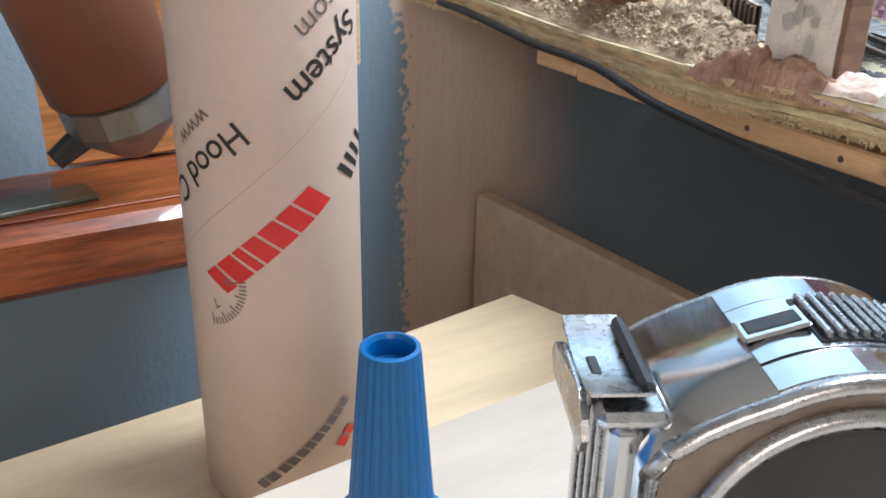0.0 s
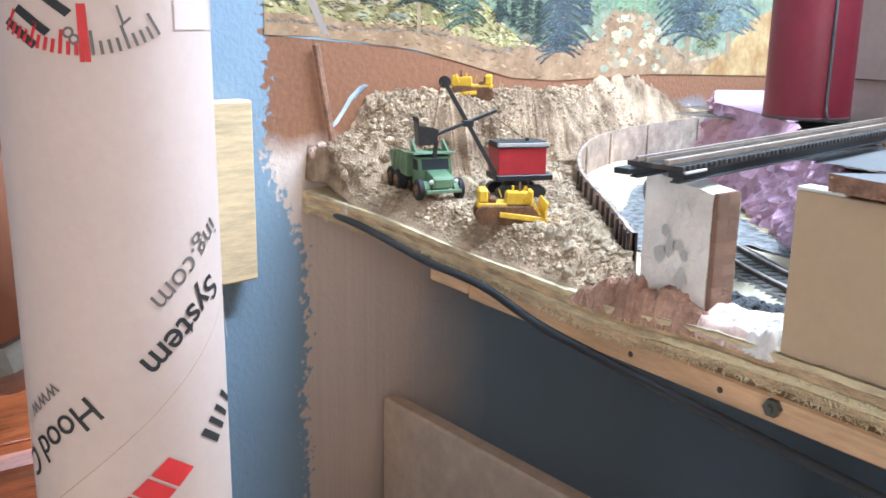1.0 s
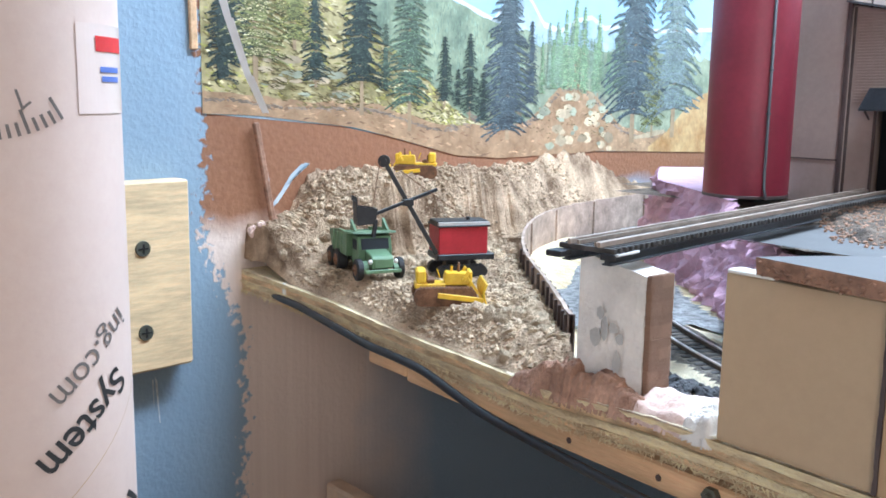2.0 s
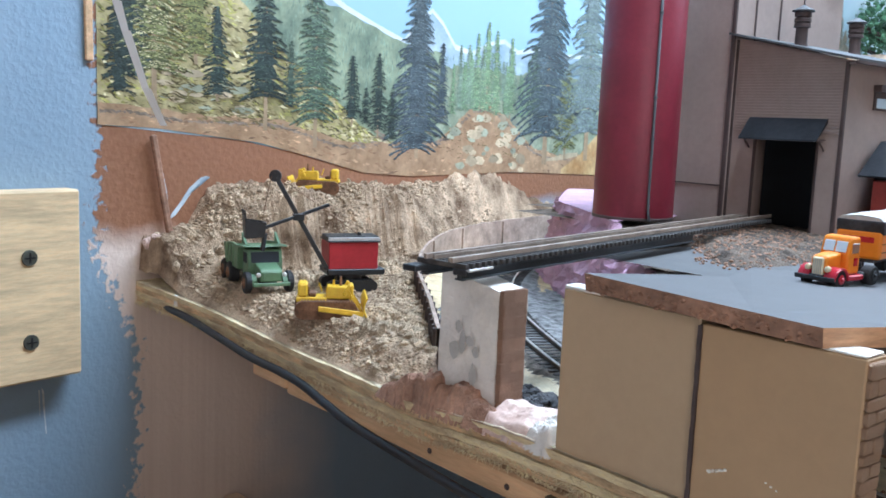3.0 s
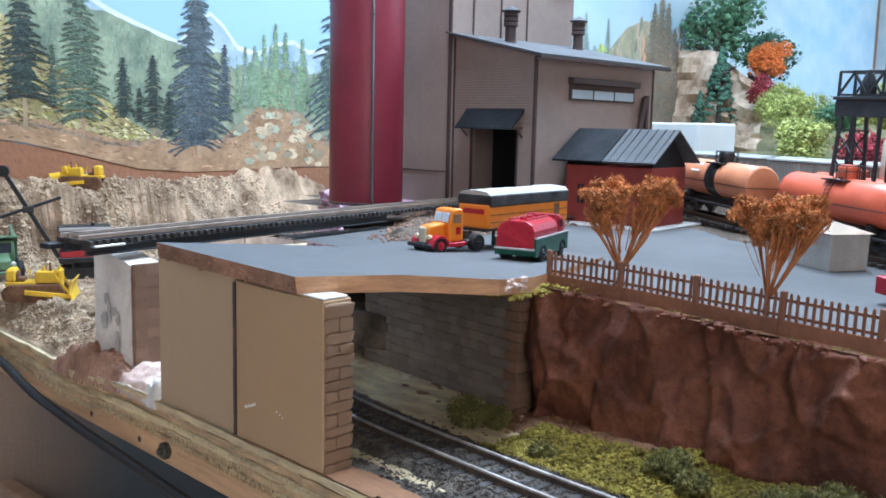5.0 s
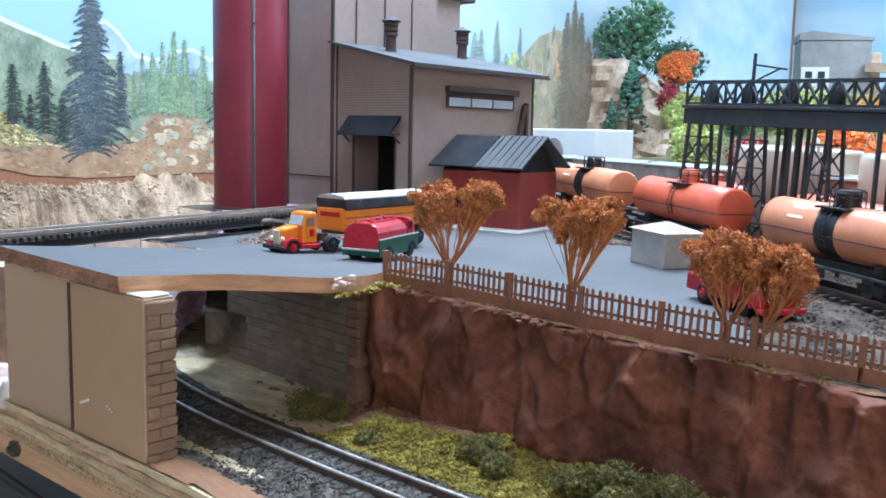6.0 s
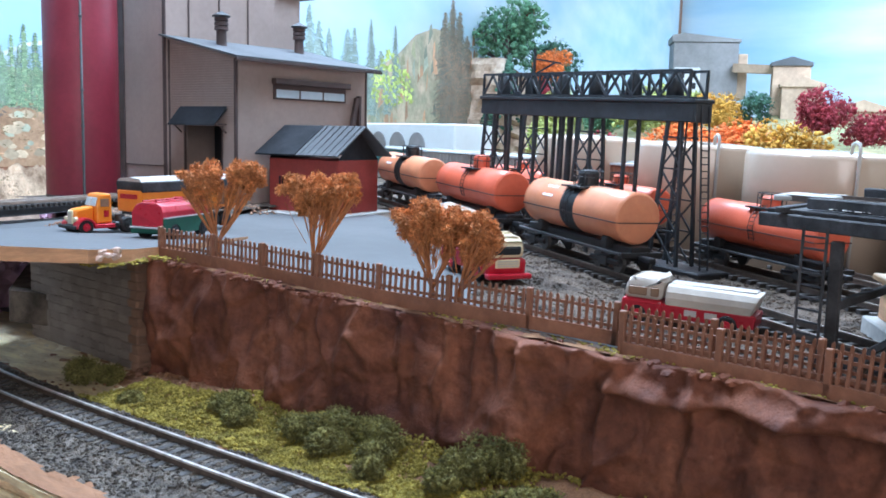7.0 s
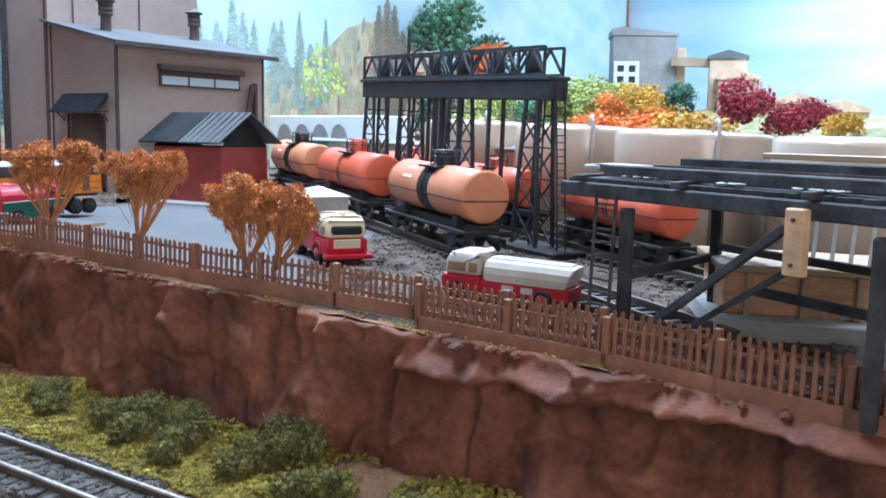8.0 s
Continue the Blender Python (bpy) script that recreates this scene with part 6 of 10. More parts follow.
def hut():
    t = thing("red_hut", "small dark red hut with a half-black half-grey gable roof", "building", 1.0440, 0.2400, 0.0645, 5)
    hw, hd = 0.037, 0.028  # half length along local y, half depth along local x
    bm = B()
    box(bm, -hd, hd, -hw, hw, 0, 0.046, 0.0006)
    part("wall", bm, M["hut_red"], t)
    for s in (-1, 1):
        y = s * hw
        bm = B()
        bm.faces.new([bm.verts.new(p) for p in ((-hd, y * 0.999, 0.046), (hd, y * 0.999, 0.046), (0, y * 0.999, 0.0705))])
        part("gable", bm, M["roof_black"], t, "black gable end")
    for s in (-1, 1):
        for a, b, key in ((-0.044, -0.0005, "roof_grey"), (0.0005, 0.044, "roof_black")):
            bm = B()
            pts = [(0, 0.0725), (s * 0.038, 0.0485), (s * 0.0385, 0.0497), (0, 0.0740)]
            lo = [bm.verts.new((x, a, z)) for x, z in pts]
            hi = [bm.verts.new((x, b, z)) for x, z in pts]
            bm.faces.new(lo)
            bm.faces.new(hi[::-1])
            for i in range(4):
                bm.faces.new((lo[i], lo[(i + 1) % 4], hi[(i + 1) % 4], hi[i]))
            bmesh.ops.recalc_face_normals(bm, faces=bm.faces)
            r = part("roof_panel", bm, M[key], t, "black roof sheet" if key == "roof_black" else "grey ribbed roof sheet")
            if key == "roof_grey":
                for k in range(6):
                    y = a + 0.004 + k * 0.0070
                    rb = B()
                    beam(rb, (s * 0.001, y, 0.0742), (s * 0.038, y, 0.0500), 0.0008, 0.0008)
                    part("roof_rib", rb, M["roof_grey"], r)
    for y in (0.008, 0.023):
        bm = B()
        box(bm, -hd - 0.0006, -hd + 0.0002, y - 0.0028, y + 0.0028, 0.016, 0.031, 0.0002)
        w = part("window", bm, M["door_dark"], t, "small dark window")
        bm = B()
        box(bm, -hd - 0.0010, -hd - 0.0004, y - 0.0004, y + 0.0004, 0.016, 0.031)
        part("mullion", bm, M["hut_red"], w)
    bm = B()
    box(bm, -0.046, 0.042, -0.047, 0.041, -0.001, 0.0018, 0.0006)
    part("footing", bm, M["concrete"], t, "pale concrete footing slab")


hut()


def white_hut():
    t = thing("white_shanty", "little pale grey block hut with a hipped white roof", "building", 0.956, 0.043, 0.0648, -23, size=0.88, dip=True)
    bm = B()
    box(bm, -0.016, 0.016, -0.018, 0.018, 0, 0.024, 0.0005)
    part("wall", bm, M["concrete"], t)
    bm = B()
    base = [bm.verts.new(p) for p in ((-0.018, -0.020, 0.024), (0.018, -0.020, 0.024), (0.018, 0.020, 0.024), (-0.018, 0.020, 0.024))]
    top = bm.verts.new((0, 0, 0.0305))
    bm.faces.new(base[::-1])
    for i in range(4):
        bm.faces.new((base[i], base[(i + 1) % 4], top))
    part("roof", bm, M["white_tank"], t, "white hipped roof")


white_hut()


# ---- vehicles ----


def wheel(parent, x, y, r, w, hub=None, name="wheel"):
    bm = B()
    lathe(bm, [(r * 0.86, -w / 2), (r, -w * 0.35), (r, w * 0.35), (r * 0.86, w / 2)], 20, Matrix.Translation((x, y, r)) @ Matrix.Rotation(math.pi / 2, 4, "X"))
    p = part(name, bm, M["rubber"], parent)
    s = 1 if y > 0 else -1
    bm = B()
    lathe(bm, [(r * 0.55, -0.0003), (r * 0.5, 0.0004), (r * 0.2, 0.0006), (r * 0.15, 0.0012)], 14, Matrix.Translation((x, y + s * w / 2, r)) @ Matrix.Rotation(-s * math.pi / 2, 4, "X"))
    part("hub", bm, hub or M["rust"], p)
    return p


def prism(bm, prof, y0, y1, bevel=0.0):
    """A side profile (x, z) drawn out from y0 to y1."""
    lo = [bm.verts.new((x, y0, z)) for x, z in prof]
    hi = [bm.verts.new((x, y1, z)) for x, z in prof]
    fs = [bm.faces.new(lo), bm.faces.new(hi[::-1])]
    n = len(prof)
    for i in range(n):
        fs.append(bm.faces.new((lo[i], hi[i], hi[(i + 1) % n], lo[(i + 1) % n])))
    bmesh.ops.recalc_face_normals(bm, faces=fs)
    if bevel:
        bmesh.ops.bevel(bm, geom=list({e for f in fs for e in f.edges}), offset=bevel, segments=2, affect="EDGES", profile=0.5)


def dump_truck():
    t = thing("dump_truck", "sage green old-style model dump truck with an open bed", "truck", 0.676, 0.544, 0.0195, -104, size=1.15)
    g = M["olive"]
    bm = B()
    box(bm, -0.030, 0.026, -0.0045, 0.0045, 0.0050, 0.0080, 0.0004)
    part("chassis", bm, M["black"], t)
    bm = B()
    prism(bm, [(-0.034, 0.0215), (-0.030, 0.0110), (0.000, 0.0110), (0.002, 0.0250), (0.0005, 0.0250), (-0.0015, 0.0125), (-0.029, 0.0125), (-0.0325, 0.0222)], -0.0125, 0.0125, 0.0002)
    part("bed_floor", bm, g, t)
    for s in (-1, 1):
        bm = B()
        prism(bm, [(-0.034, 0.0235), (-0.029, 0.0115), (0.001, 0.0115), (0.002, 0.0255), (-0.012, 0.0262), (-0.030, 0.0240)], s * 0.0128 - 0.0007, s * 0.0128 + 0.0007, 0.0002)
        side = part("bed_side", bm, g, t)
        for x in (-0.024, -0.016, -0.008):
            bm = B()
            box(bm, x - 0.0006, x + 0.0006, s * 0.0138 - 0.0004, s * 0.0138 + 0.0004, 0.012, 0.0240)
            part("rib", bm, g, side)
    bm = B()
    prism(bm, [(0.000, 0.0248), (0.000, 0.0262), (0.0135, 0.0272), (0.0145, 0.0262)], -0.0135, 0.0135, 0.0002)
    for s in (-1, 1):
        prism(bm, [(0.0005, 0.0268), (0.010, 0.0272), (0.0005, 0.0335)], s * 0.010 - 0.0007, s * 0.010 + 0.0007)
    part("cab_shield", bm, g, t)
    bm = B()
    prism(bm, [(0.003, 0.008), (0.0155, 0.008), (0.0155, 0.0165), (0.013, 0.0245), (0.003, 0.0245)], -0.0105, 0.0105, 0.0005)
    c = part("cab", bm, g, t)
    # cab openings hold no glass: near-black sheets stand for the shade inside
    bm = B()
    prism(bm, [(0.0150, 0.0170), (0.0156, 0.0170), (0.0138, 0.0232), (0.0132, 0.0232)], -0.0085, 0.0085)
    part("windscreen", bm, M["door_dark"], c)
    for s in (-1, 1):
        bm = B()
        box(bm, 0.005, 0.0125, s * 0.0106 - 0.0002, s * 0.0106 + 0.0002, 0.0165, 0.0225)
        part("side_window", bm, M["door_dark"], c)
    bm = B()
    prism(bm, [(0.0155, 0.0075), (0.0285, 0.0075), (0.0290, 0.0135), (0.0270, 0.0150), (0.0155, 0.0172)], -0.0066, 0.0066, 0.0008)
    part("hood", bm, g, t)
    bm = B()
    box(bm, 0.0287, 0.0296, -0.0052, 0.0052, 0.0082, 0.0132, 0.0002)
    part("radiator", bm, g, t)
    for s in (-1, 1):
        bm = B()
        lathe(bm, [(0.0013, 0), (0.0015, 0.0006), (0.0008, 0.0014)], 12, Matrix.Translation((0.0285, s * 0.0078, 0.0118)) @ Matrix.Rotation(math.pi / 2, 4, "Y"))
        part("headlight", bm, M["silver"], t)
        bm = B()
        pts = [(0.0215 + 0.0062 * math.cos(a), 0.0052 + 0.0062 * math.sin(a)) for a in (math.pi * k / 8 for k in range(9))]
        inner = [(0.0215 + 0.0054 * math.cos(a), 0.0052 + 0.0054 * math.sin(a)) for a in (math.pi * k / 8 for k in range(8, -1, -1))]
        prism(bm, pts + inner, s * 0.0105 - 0.0028, s * 0.0105 + 0.0028)
        part("fender", bm, g, t)
        wheel(t, 0.0215, s * 0.0125, 0.0064, 0.0040, M["rust"])
        wheel(t, -0.0150, s * 0.0122, 0.0068, 0.0062, M["rust"])
        wheel(t, -0.0285, s * 0.0122, 0.0068, 0.0062, M["rust"])
    bm = B()
    box(bm, 0.0292, 0.0306, -0.011, 0.011, 0.0052, 0.0072, 0.0003)
    part("bumper", bm, g, t)


dump_truck()


def dozer(x, y, z, turn, tilt=0):
    t = thing("bulldozer", "yellow model bulldozer with rusty crawler tracks", "bulldozer", x, y, z, turn, "bulldozers", size=0.9)
    yl = M["yellow"]
    for s in (-1, 1):
        bm = B()
        outline = [(0.0165 + 0.0052 * math.cos(a), 0.0052 + 0.0052 * math.sin(a)) for a in (math.pi * (k / 8 - 0.5) for k in range(9))]
        outline += [(-0.0175 + 0.0052 * math.cos(a), 0.0052 + 0.0052 * math.sin(a)) for a in (math.pi * (k / 8 + 0.5) for k in range(9))]
        prism(bm, outline, s * 0.0105 - 0.0028, s * 0.0105 + 0.0028)
        tr = part("crawler", bm, M["rust"], t, "rusty crawler track")
        for k in range(17):
            for zz in (0.0106,):
                bm = B()
                box(bm, -0.0180 + k * 0.0022, -0.0168 + k * 0.0022, s * 0.0105 - 0.0029, s * 0.0105 + 0.0029, 0.0103, 0.0110)
                part("track_shoe", bm, M["rust"], tr)
        for k in range(4):
            bm = B()
            yy = s * 0.0134
            cyl(bm, (-0.0145 + k * 0.0095, yy - 0.0003, 0.0050), (-0.0145 + k * 0.0095, yy + 0.0003, 0.0050), 0.0028, 0.0028, 12)
            part("roller", bm, M["rust"], tr)
        bm = B()
        beam(bm, (-0.006, s * 0.0148, 0.0068), (0.026, s * 0.0148, 0.0036), 0.0018, 0.0030, 0.0003)
        part("push_arm", bm, yl, t)
        bm = B()
        beam(bm, (0.0255, s * 0.010, 0.0040), (0.0145, s * 0.0095, 0.0170), 0.0014, 0.0014)
        beam(bm, (0.0120, s * 0.0085, 0.0140), (0.0160, s * 0.0085, 0.0200), 0.0020, 0.0024, 0.0003)
        part("lift_arm", bm, yl, t)
    bm = B()
    prism(bm, [(-0.0005, 0.0110), (0.0165, 0.0110), (0.0165, 0.0180), (0.0005, 0.0186), (-0.0005, 0.0160)], -0.0052, 0.0052, 0.0006)
    part("engine_hood", bm, yl, t)
    bm = B()
    box(bm, 0.0163, 0.0190, -0.0060, 0.0060, 0.0080, 0.0196, 0.0006)
    part("radiator_guard", bm, yl, t)
    bm = B()
    box(bm, -0.0215, 0.0000, -0.0074, 0.0074, 0.0095, 0.0122, 0.0005)
    part("deck", bm, yl, t)
    bm = B()
    box(bm, -0.0205, -0.0135, -0.0072, 0.0072, 0.0122, 0.0205, 0.0012)
    part("fuel_tank", bm, yl, t)
    bm = B()
    box(bm, -0.0128, -0.0075, -0.0055, 0.0055, 0.0122, 0.0148, 0.0006)
    box(bm, -0.0138, -0.0122, -0.0055, 0.0055, 0.0140, 0.0188, 0.0006)
    part("seat", bm, M["rust"], t, "brown seat")
    for xx, h in ((0.0100, 0.0055), (0.0050, 0.0035)):
        bm = B()
        cyl(bm, (xx, 0.0015, 0.0182), (xx, 0.0015, 0.0182 + h), 0.0010, 0.0008, 10)
        part("stack", bm, M["rust"] if h > 0.004 else yl, t)
    for yy in (-0.003, 0.001):
        bm = B()
        cyl(bm, (-0.0035, yy, 0.0150), (-0.0055, yy, 0.0200), 0.0004, 0.0004, 6)
        part("lever", bm, yl, t)
    bm = B()
    prof = [(0.0275 + 0.0022 * math.cos(a), 0.0015 + 0.0120 * k / 8) for k, a in enumerate(math.pi * (0.5 + k / 8) for k in range(9))]
    prism(bm, prof + [(x + 0.0012, zz) for x, zz in prof[::-1]], -0.0170, 0.0170, 0.0001)
    part("blade", bm, yl, t, "worn curved dozer blade")
    t.matrix_world = t.matrix_world @ Matrix.Diagonal((0.95, 1, 1.14, 1))
    return t


dozer(0.667, 0.443, 0.0183, -32)
dozer(0.788, 0.6445, 0.0745, 141)


def steam_shovel():
    t = thing("power_shovel", "black power shovel with a red cabin and glare painted along its black roof", "excavator", 0.7290, 0.5085, 0.0190, -20, size=0.94)
    k = M["black"]
    for s in (-1, 1):
        bm = B()
        outline = [(0.014 + 0.0042 * math.cos(a), 0.0042 + 0.0042 * math.sin(a)) for a in (math.pi * (i / 6 - 0.5) for i in range(7))]
        outline += [(-0.016 + 0.0042 * math.cos(a), 0.0042 + 0.0042 * math.sin(a)) for a in (math.pi * (i / 6 + 0.5) for i in range(7))]
        prism(bm, outline, s * 0.0115 - 0.003, s * 0.0115 + 0.003)
        c = part("crawler", bm, k, t)
        for i in range(13):
            bm = B()
            box(bm, -0.0165 + i * 0.0025, -0.0152 + i * 0.0025, s * 0.0115 - 0.0034, s * 0.0115 + 0.0034, 0.0080, 0.0090)
            part("track_shoe", bm, k, c)
    bm = B()
    cyl(bm, (0, 0, 0.006), (0, 0, 0.0125), 0.009, 0.009, 24)
    part("turntable", bm, k, t)
    bm = B()
    box(bm, -0.0200, 0.0240, -0.0130, 0.0140, 0.0125, 0.0170, 0.0006)
    part("frame", bm, k, t)
    bm = B()
    box(bm, -0.0190, 0.0185, -0.0125, 0.0130, 0.0170, 0.0370, 0.0006)
    c = part("cabin", bm, M["red_cab"], t, "deep red cabin")
    bm = B()
    box(bm, -0.0200, 0.0200, -0.0138, 0.0140, 0.0371, 0.0384, 0.0004)
    prism(bm, [(-0.0200, 0.0384), (0.0200, 0.0384), (0.0195, 0.0412), (-0.0195, 0.0412)], -0.0095, 0.0100, 0.0004)
    part("roof", bm, M["black"], c, "black roof")
    # glare on the black roof, put into a silver strip
    bm = B()
    prism(bm, [(-0.0195, 0.0386), (0.0195, 0.0386), (0.0192, 0.0405), (-0.0192, 0.0405)], -0.0134, -0.0096)
    part("roof_glare", bm, M["silver"], c, "silver strip for the glare on the roof")
    bm = B()
    cyl(bm, (0.006, -0.003, 0.041), (0.006, -0.003, 0.0435), 0.0016, 0.0013, 10)
    part("chimney", bm, k, c)
    # boom from the cabin's left end up and out
    foot, tip = Vector((-0.0200, -0.0105, 0.0175)), Vector((-0.0570, 0.0005, 0.0845))
    bm = B()
    side = Vector((0.15, 0.5, 0)).normalized()
    beam(bm, foot, tip, 0.0024, 0.0032, 0.0003)
    part("boom", bm, k, t, "black steel boom")
    bm = B()
    ax = Vector((0.35, 0.94, 0)).normalized() * 0.0016
    cyl(bm, tip - ax, tip + ax, 0.0044, 0.0044, 24)
    cyl(bm, tip - ax * 1.4, tip + ax * 1.4, 0.0022, 0.0022, 16)
    part("sheave", bm, k, t)
    mid = foot.lerp(tip, 0.56)
    a, b = mid + Vector((-0.0275, -0.008, -0.0075)), mid + Vector((0.0240, 0.006, 0.0085))
    bm = B()
    beam(bm, a, b, 0.0022, 0.0024, 0.0003)
    part("dipper_stick", bm, k, t)
    bm = B()
    box(bm, -0.004, 0.004, -0.0028, 0.0028, -0.0024, 0.0024, 0.0004, Matrix.Translation(mid))
    part("saddle_block", bm, k, t)
    bm = B()
    prof = [(-0.0085, -0.0075), (0.0045, -0.0065), (0.0060, 0.0040), (0.0045, 0.0042), (0.0030, -0.0050), (-0.0070, -0.0058), (-0.0085, 0.0095), (-0.0095, 0.0095)]
    prism(bm, prof, -0.0065, 0.0065, 0.0002)
    prism(bm, [(-0.0085, -0.0070), (0.0040, -0.0060), (0.0052, 0.0040), (-0.0086, 0.0060)], -0.0066, -0.0058)
    prism(bm, [(-0.0085, -0.0070), (0.0040, -0.0060), (0.0052, 0.0040), (-0.0086, 0.0060)], 0.0058, 0.0066)
    bmesh.ops.translate(bm, verts=bm.verts, vec=a + Vector((-0.004, -0.001, 0.001)))
    bk = part("bucket", bm, k, t, "black toothed bucket")
    for i in range(4):
        bm = B()
        beam(bm, a + Vector((-0.0130, -0.007 + i * 0.0042, 0.010)), a + Vector((-0.0135, -0.007 + i * 0.0042, 0.0135)), 0.0008, 0.0014)
        part("tooth", bm, k, bk)
    bm = B()
    beam(bm, a + Vector((0.002, -0.001, -0.003)), a + Vector((0.000, -0.002, -0.016)), 0.0026, 0.0026, 0.0003)
    part("bucket_latch", bm, k, t)
    for off in (-0.001, 0.001):
        bm = B()
        tube(bm, [tip + Vector((0.002, off, 0)), Vector((0.004, -0.004 + off, 0.0425))], 0.00018, 5)
        part("hoist_cable", bm, M["rust"], t)
        bm = B()
        tube(bm, [tip + Vector((-0.003, off, 0)), a + Vector((0.0, off, 0.006))], 0.00018, 5)
        part("hoist_cable", bm, M["rust"], t)


steam_shovel()


def semi_tractor():
    t = thing("orange_tractor_truck", "orange model tractor truck with red fenders and cream grille", "truck", 0.7882, 0.1846, 0.0696, 175, size=0.87)
    o = M["orange_truck"]
    bm = B()
    box(bm, -0.0300, 0.020, -0.0042, 0.0042, 0.0045, 0.0072, 0.0003)
    part("chassis", bm, M["black"], t)
    bm = B()
    prism(bm, [(-0.0075, 0.0070), (0.0040, 0.0070), (0.0040, 0.0180), (0.0018, 0.0258), (0.0004, 0.0272), (-0.0060, 0.0276), (-0.0075, 0.0262)], -0.0088, 0.0088, 0.0014)
    c = part("cab", bm, o, t)
    for s in (-1, 1):
        bm = B()
        prism(bm, [(0.0036, 0.0190), (0.0046, 0.0190), (0.0028, 0.0248), (0.0019, 0.0248)], s * 0.0036 - 0.0031, s * 0.0036 + 0.0031, 0.0003)
        part("windscreen", bm, M["win_glass"], c, "pale split windscreen pane")
        bm = B()
        box(bm, -0.0052, 0.0012, s * 0.0088 - 0.0003, s * 0.0088 + 0.0002, 0.0185, 0.0240, 0.0002)
        part("side_window", bm, M["tan_glass"], c)
        bm = B()
        box(bm, -0.0048, -0.0012, s * 0.0089 - 0.0002, s * 0.0089 + 0.0001, 0.0115, 0.0160)
        part("door_emblem", bm, M["cherry"], c, "small dark red door emblem")
    bm = B()
    prism(bm, [(0.0040, 0.0075), (0.0175, 0.0075), (0.0180, 0.0150), (0.0168, 0.0172), (0.0040, 0.0190)], -0.0050, 0.0050, 0.0016)
    hood = part("hood", bm, o, t)
    bm = B()
    box(bm, 0.0174, 0.0190, -0.0034, 0.0034, 0.0060, 0.0166, 0.0008)
    g = part("grille", bm, M["cream"], t, "tall cream grille")
    for k in range(5):
        bm = B()
        box(bm, 0.0189, 0.0192, -0.0026 + k * 0.0012, -0.0022 + k * 0.0012, 0.0070, 0.0155)
        part("grille_bar", bm, M["concrete"], g)
    for s in (-1, 1):
        bm = B()
        pts = [(0.0125 + 0.0072 * math.cos(a), 0.0042 + 0.0074 * math.sin(a)) for a in (math.pi * q / 12 for q in range(13))]
        inn = [(0.0125 + 0.0058 * math.cos(a), 0.0042 + 0.0058 * math.sin(a)) for a in (math.pi * q / 12 for q in range(12, -1, -1))]
        prism(bm, pts + inn, s * 0.0078 - 0.0036, s * 0.0078 + 0.0036, 0.0006)
        part("fender", bm, M["cherry"], t, "rounded red front fender")
        bm = B()
        lathe(bm, [(0.0013, 0), (0.0017, 0.0008), (0.0017, 0.0022), (0.0008, 0.0028)], 14, Matrix.Translation((0.0166, s * 0.0058, 0.0105)) @ Matrix.Rotation(math.pi / 2, 4, "Y"))
        part("headlight", bm, M["cream"], t)
        wheel(t, 0.0125, s * 0.0092, 0.0052, 0.0034, M["cherry"])
        wheel(t, -0.0180, s * 0.0088, 0.0056, 0.0062, M["black"])
        bm = B()
        box(bm, -0.0085, 0.0065, s * 0.0090 - 0.0022, s * 0.0090 + 0.0022, 0.0040, 0.0068, 0.0005)
        part("step", bm, M["cherry"], t)
        bm = B()
        box(bm, -0.0130, -0.0088, s * 0.0075 - 0.0022, s * 0.0075 + 0.0022, 0.0040, 0.0078, 0.0009)
        part("fuel_tank", bm, M["black"], t)
    bm = B()
    box(bm, 0.0200, 0.0214, -0.0120, 0.0120, 0.0040, 0.0066, 0.0005)
    part("bumper", bm, M["black"], t)
    bm = B()
    cyl(bm, (-0.0180, 0, 0.0072), (-0.0180, 0, 0.0120), 0.0040, 0.0034, 16)
    part("fifth_wheel", bm, M["black"], t)


semi_tractor()


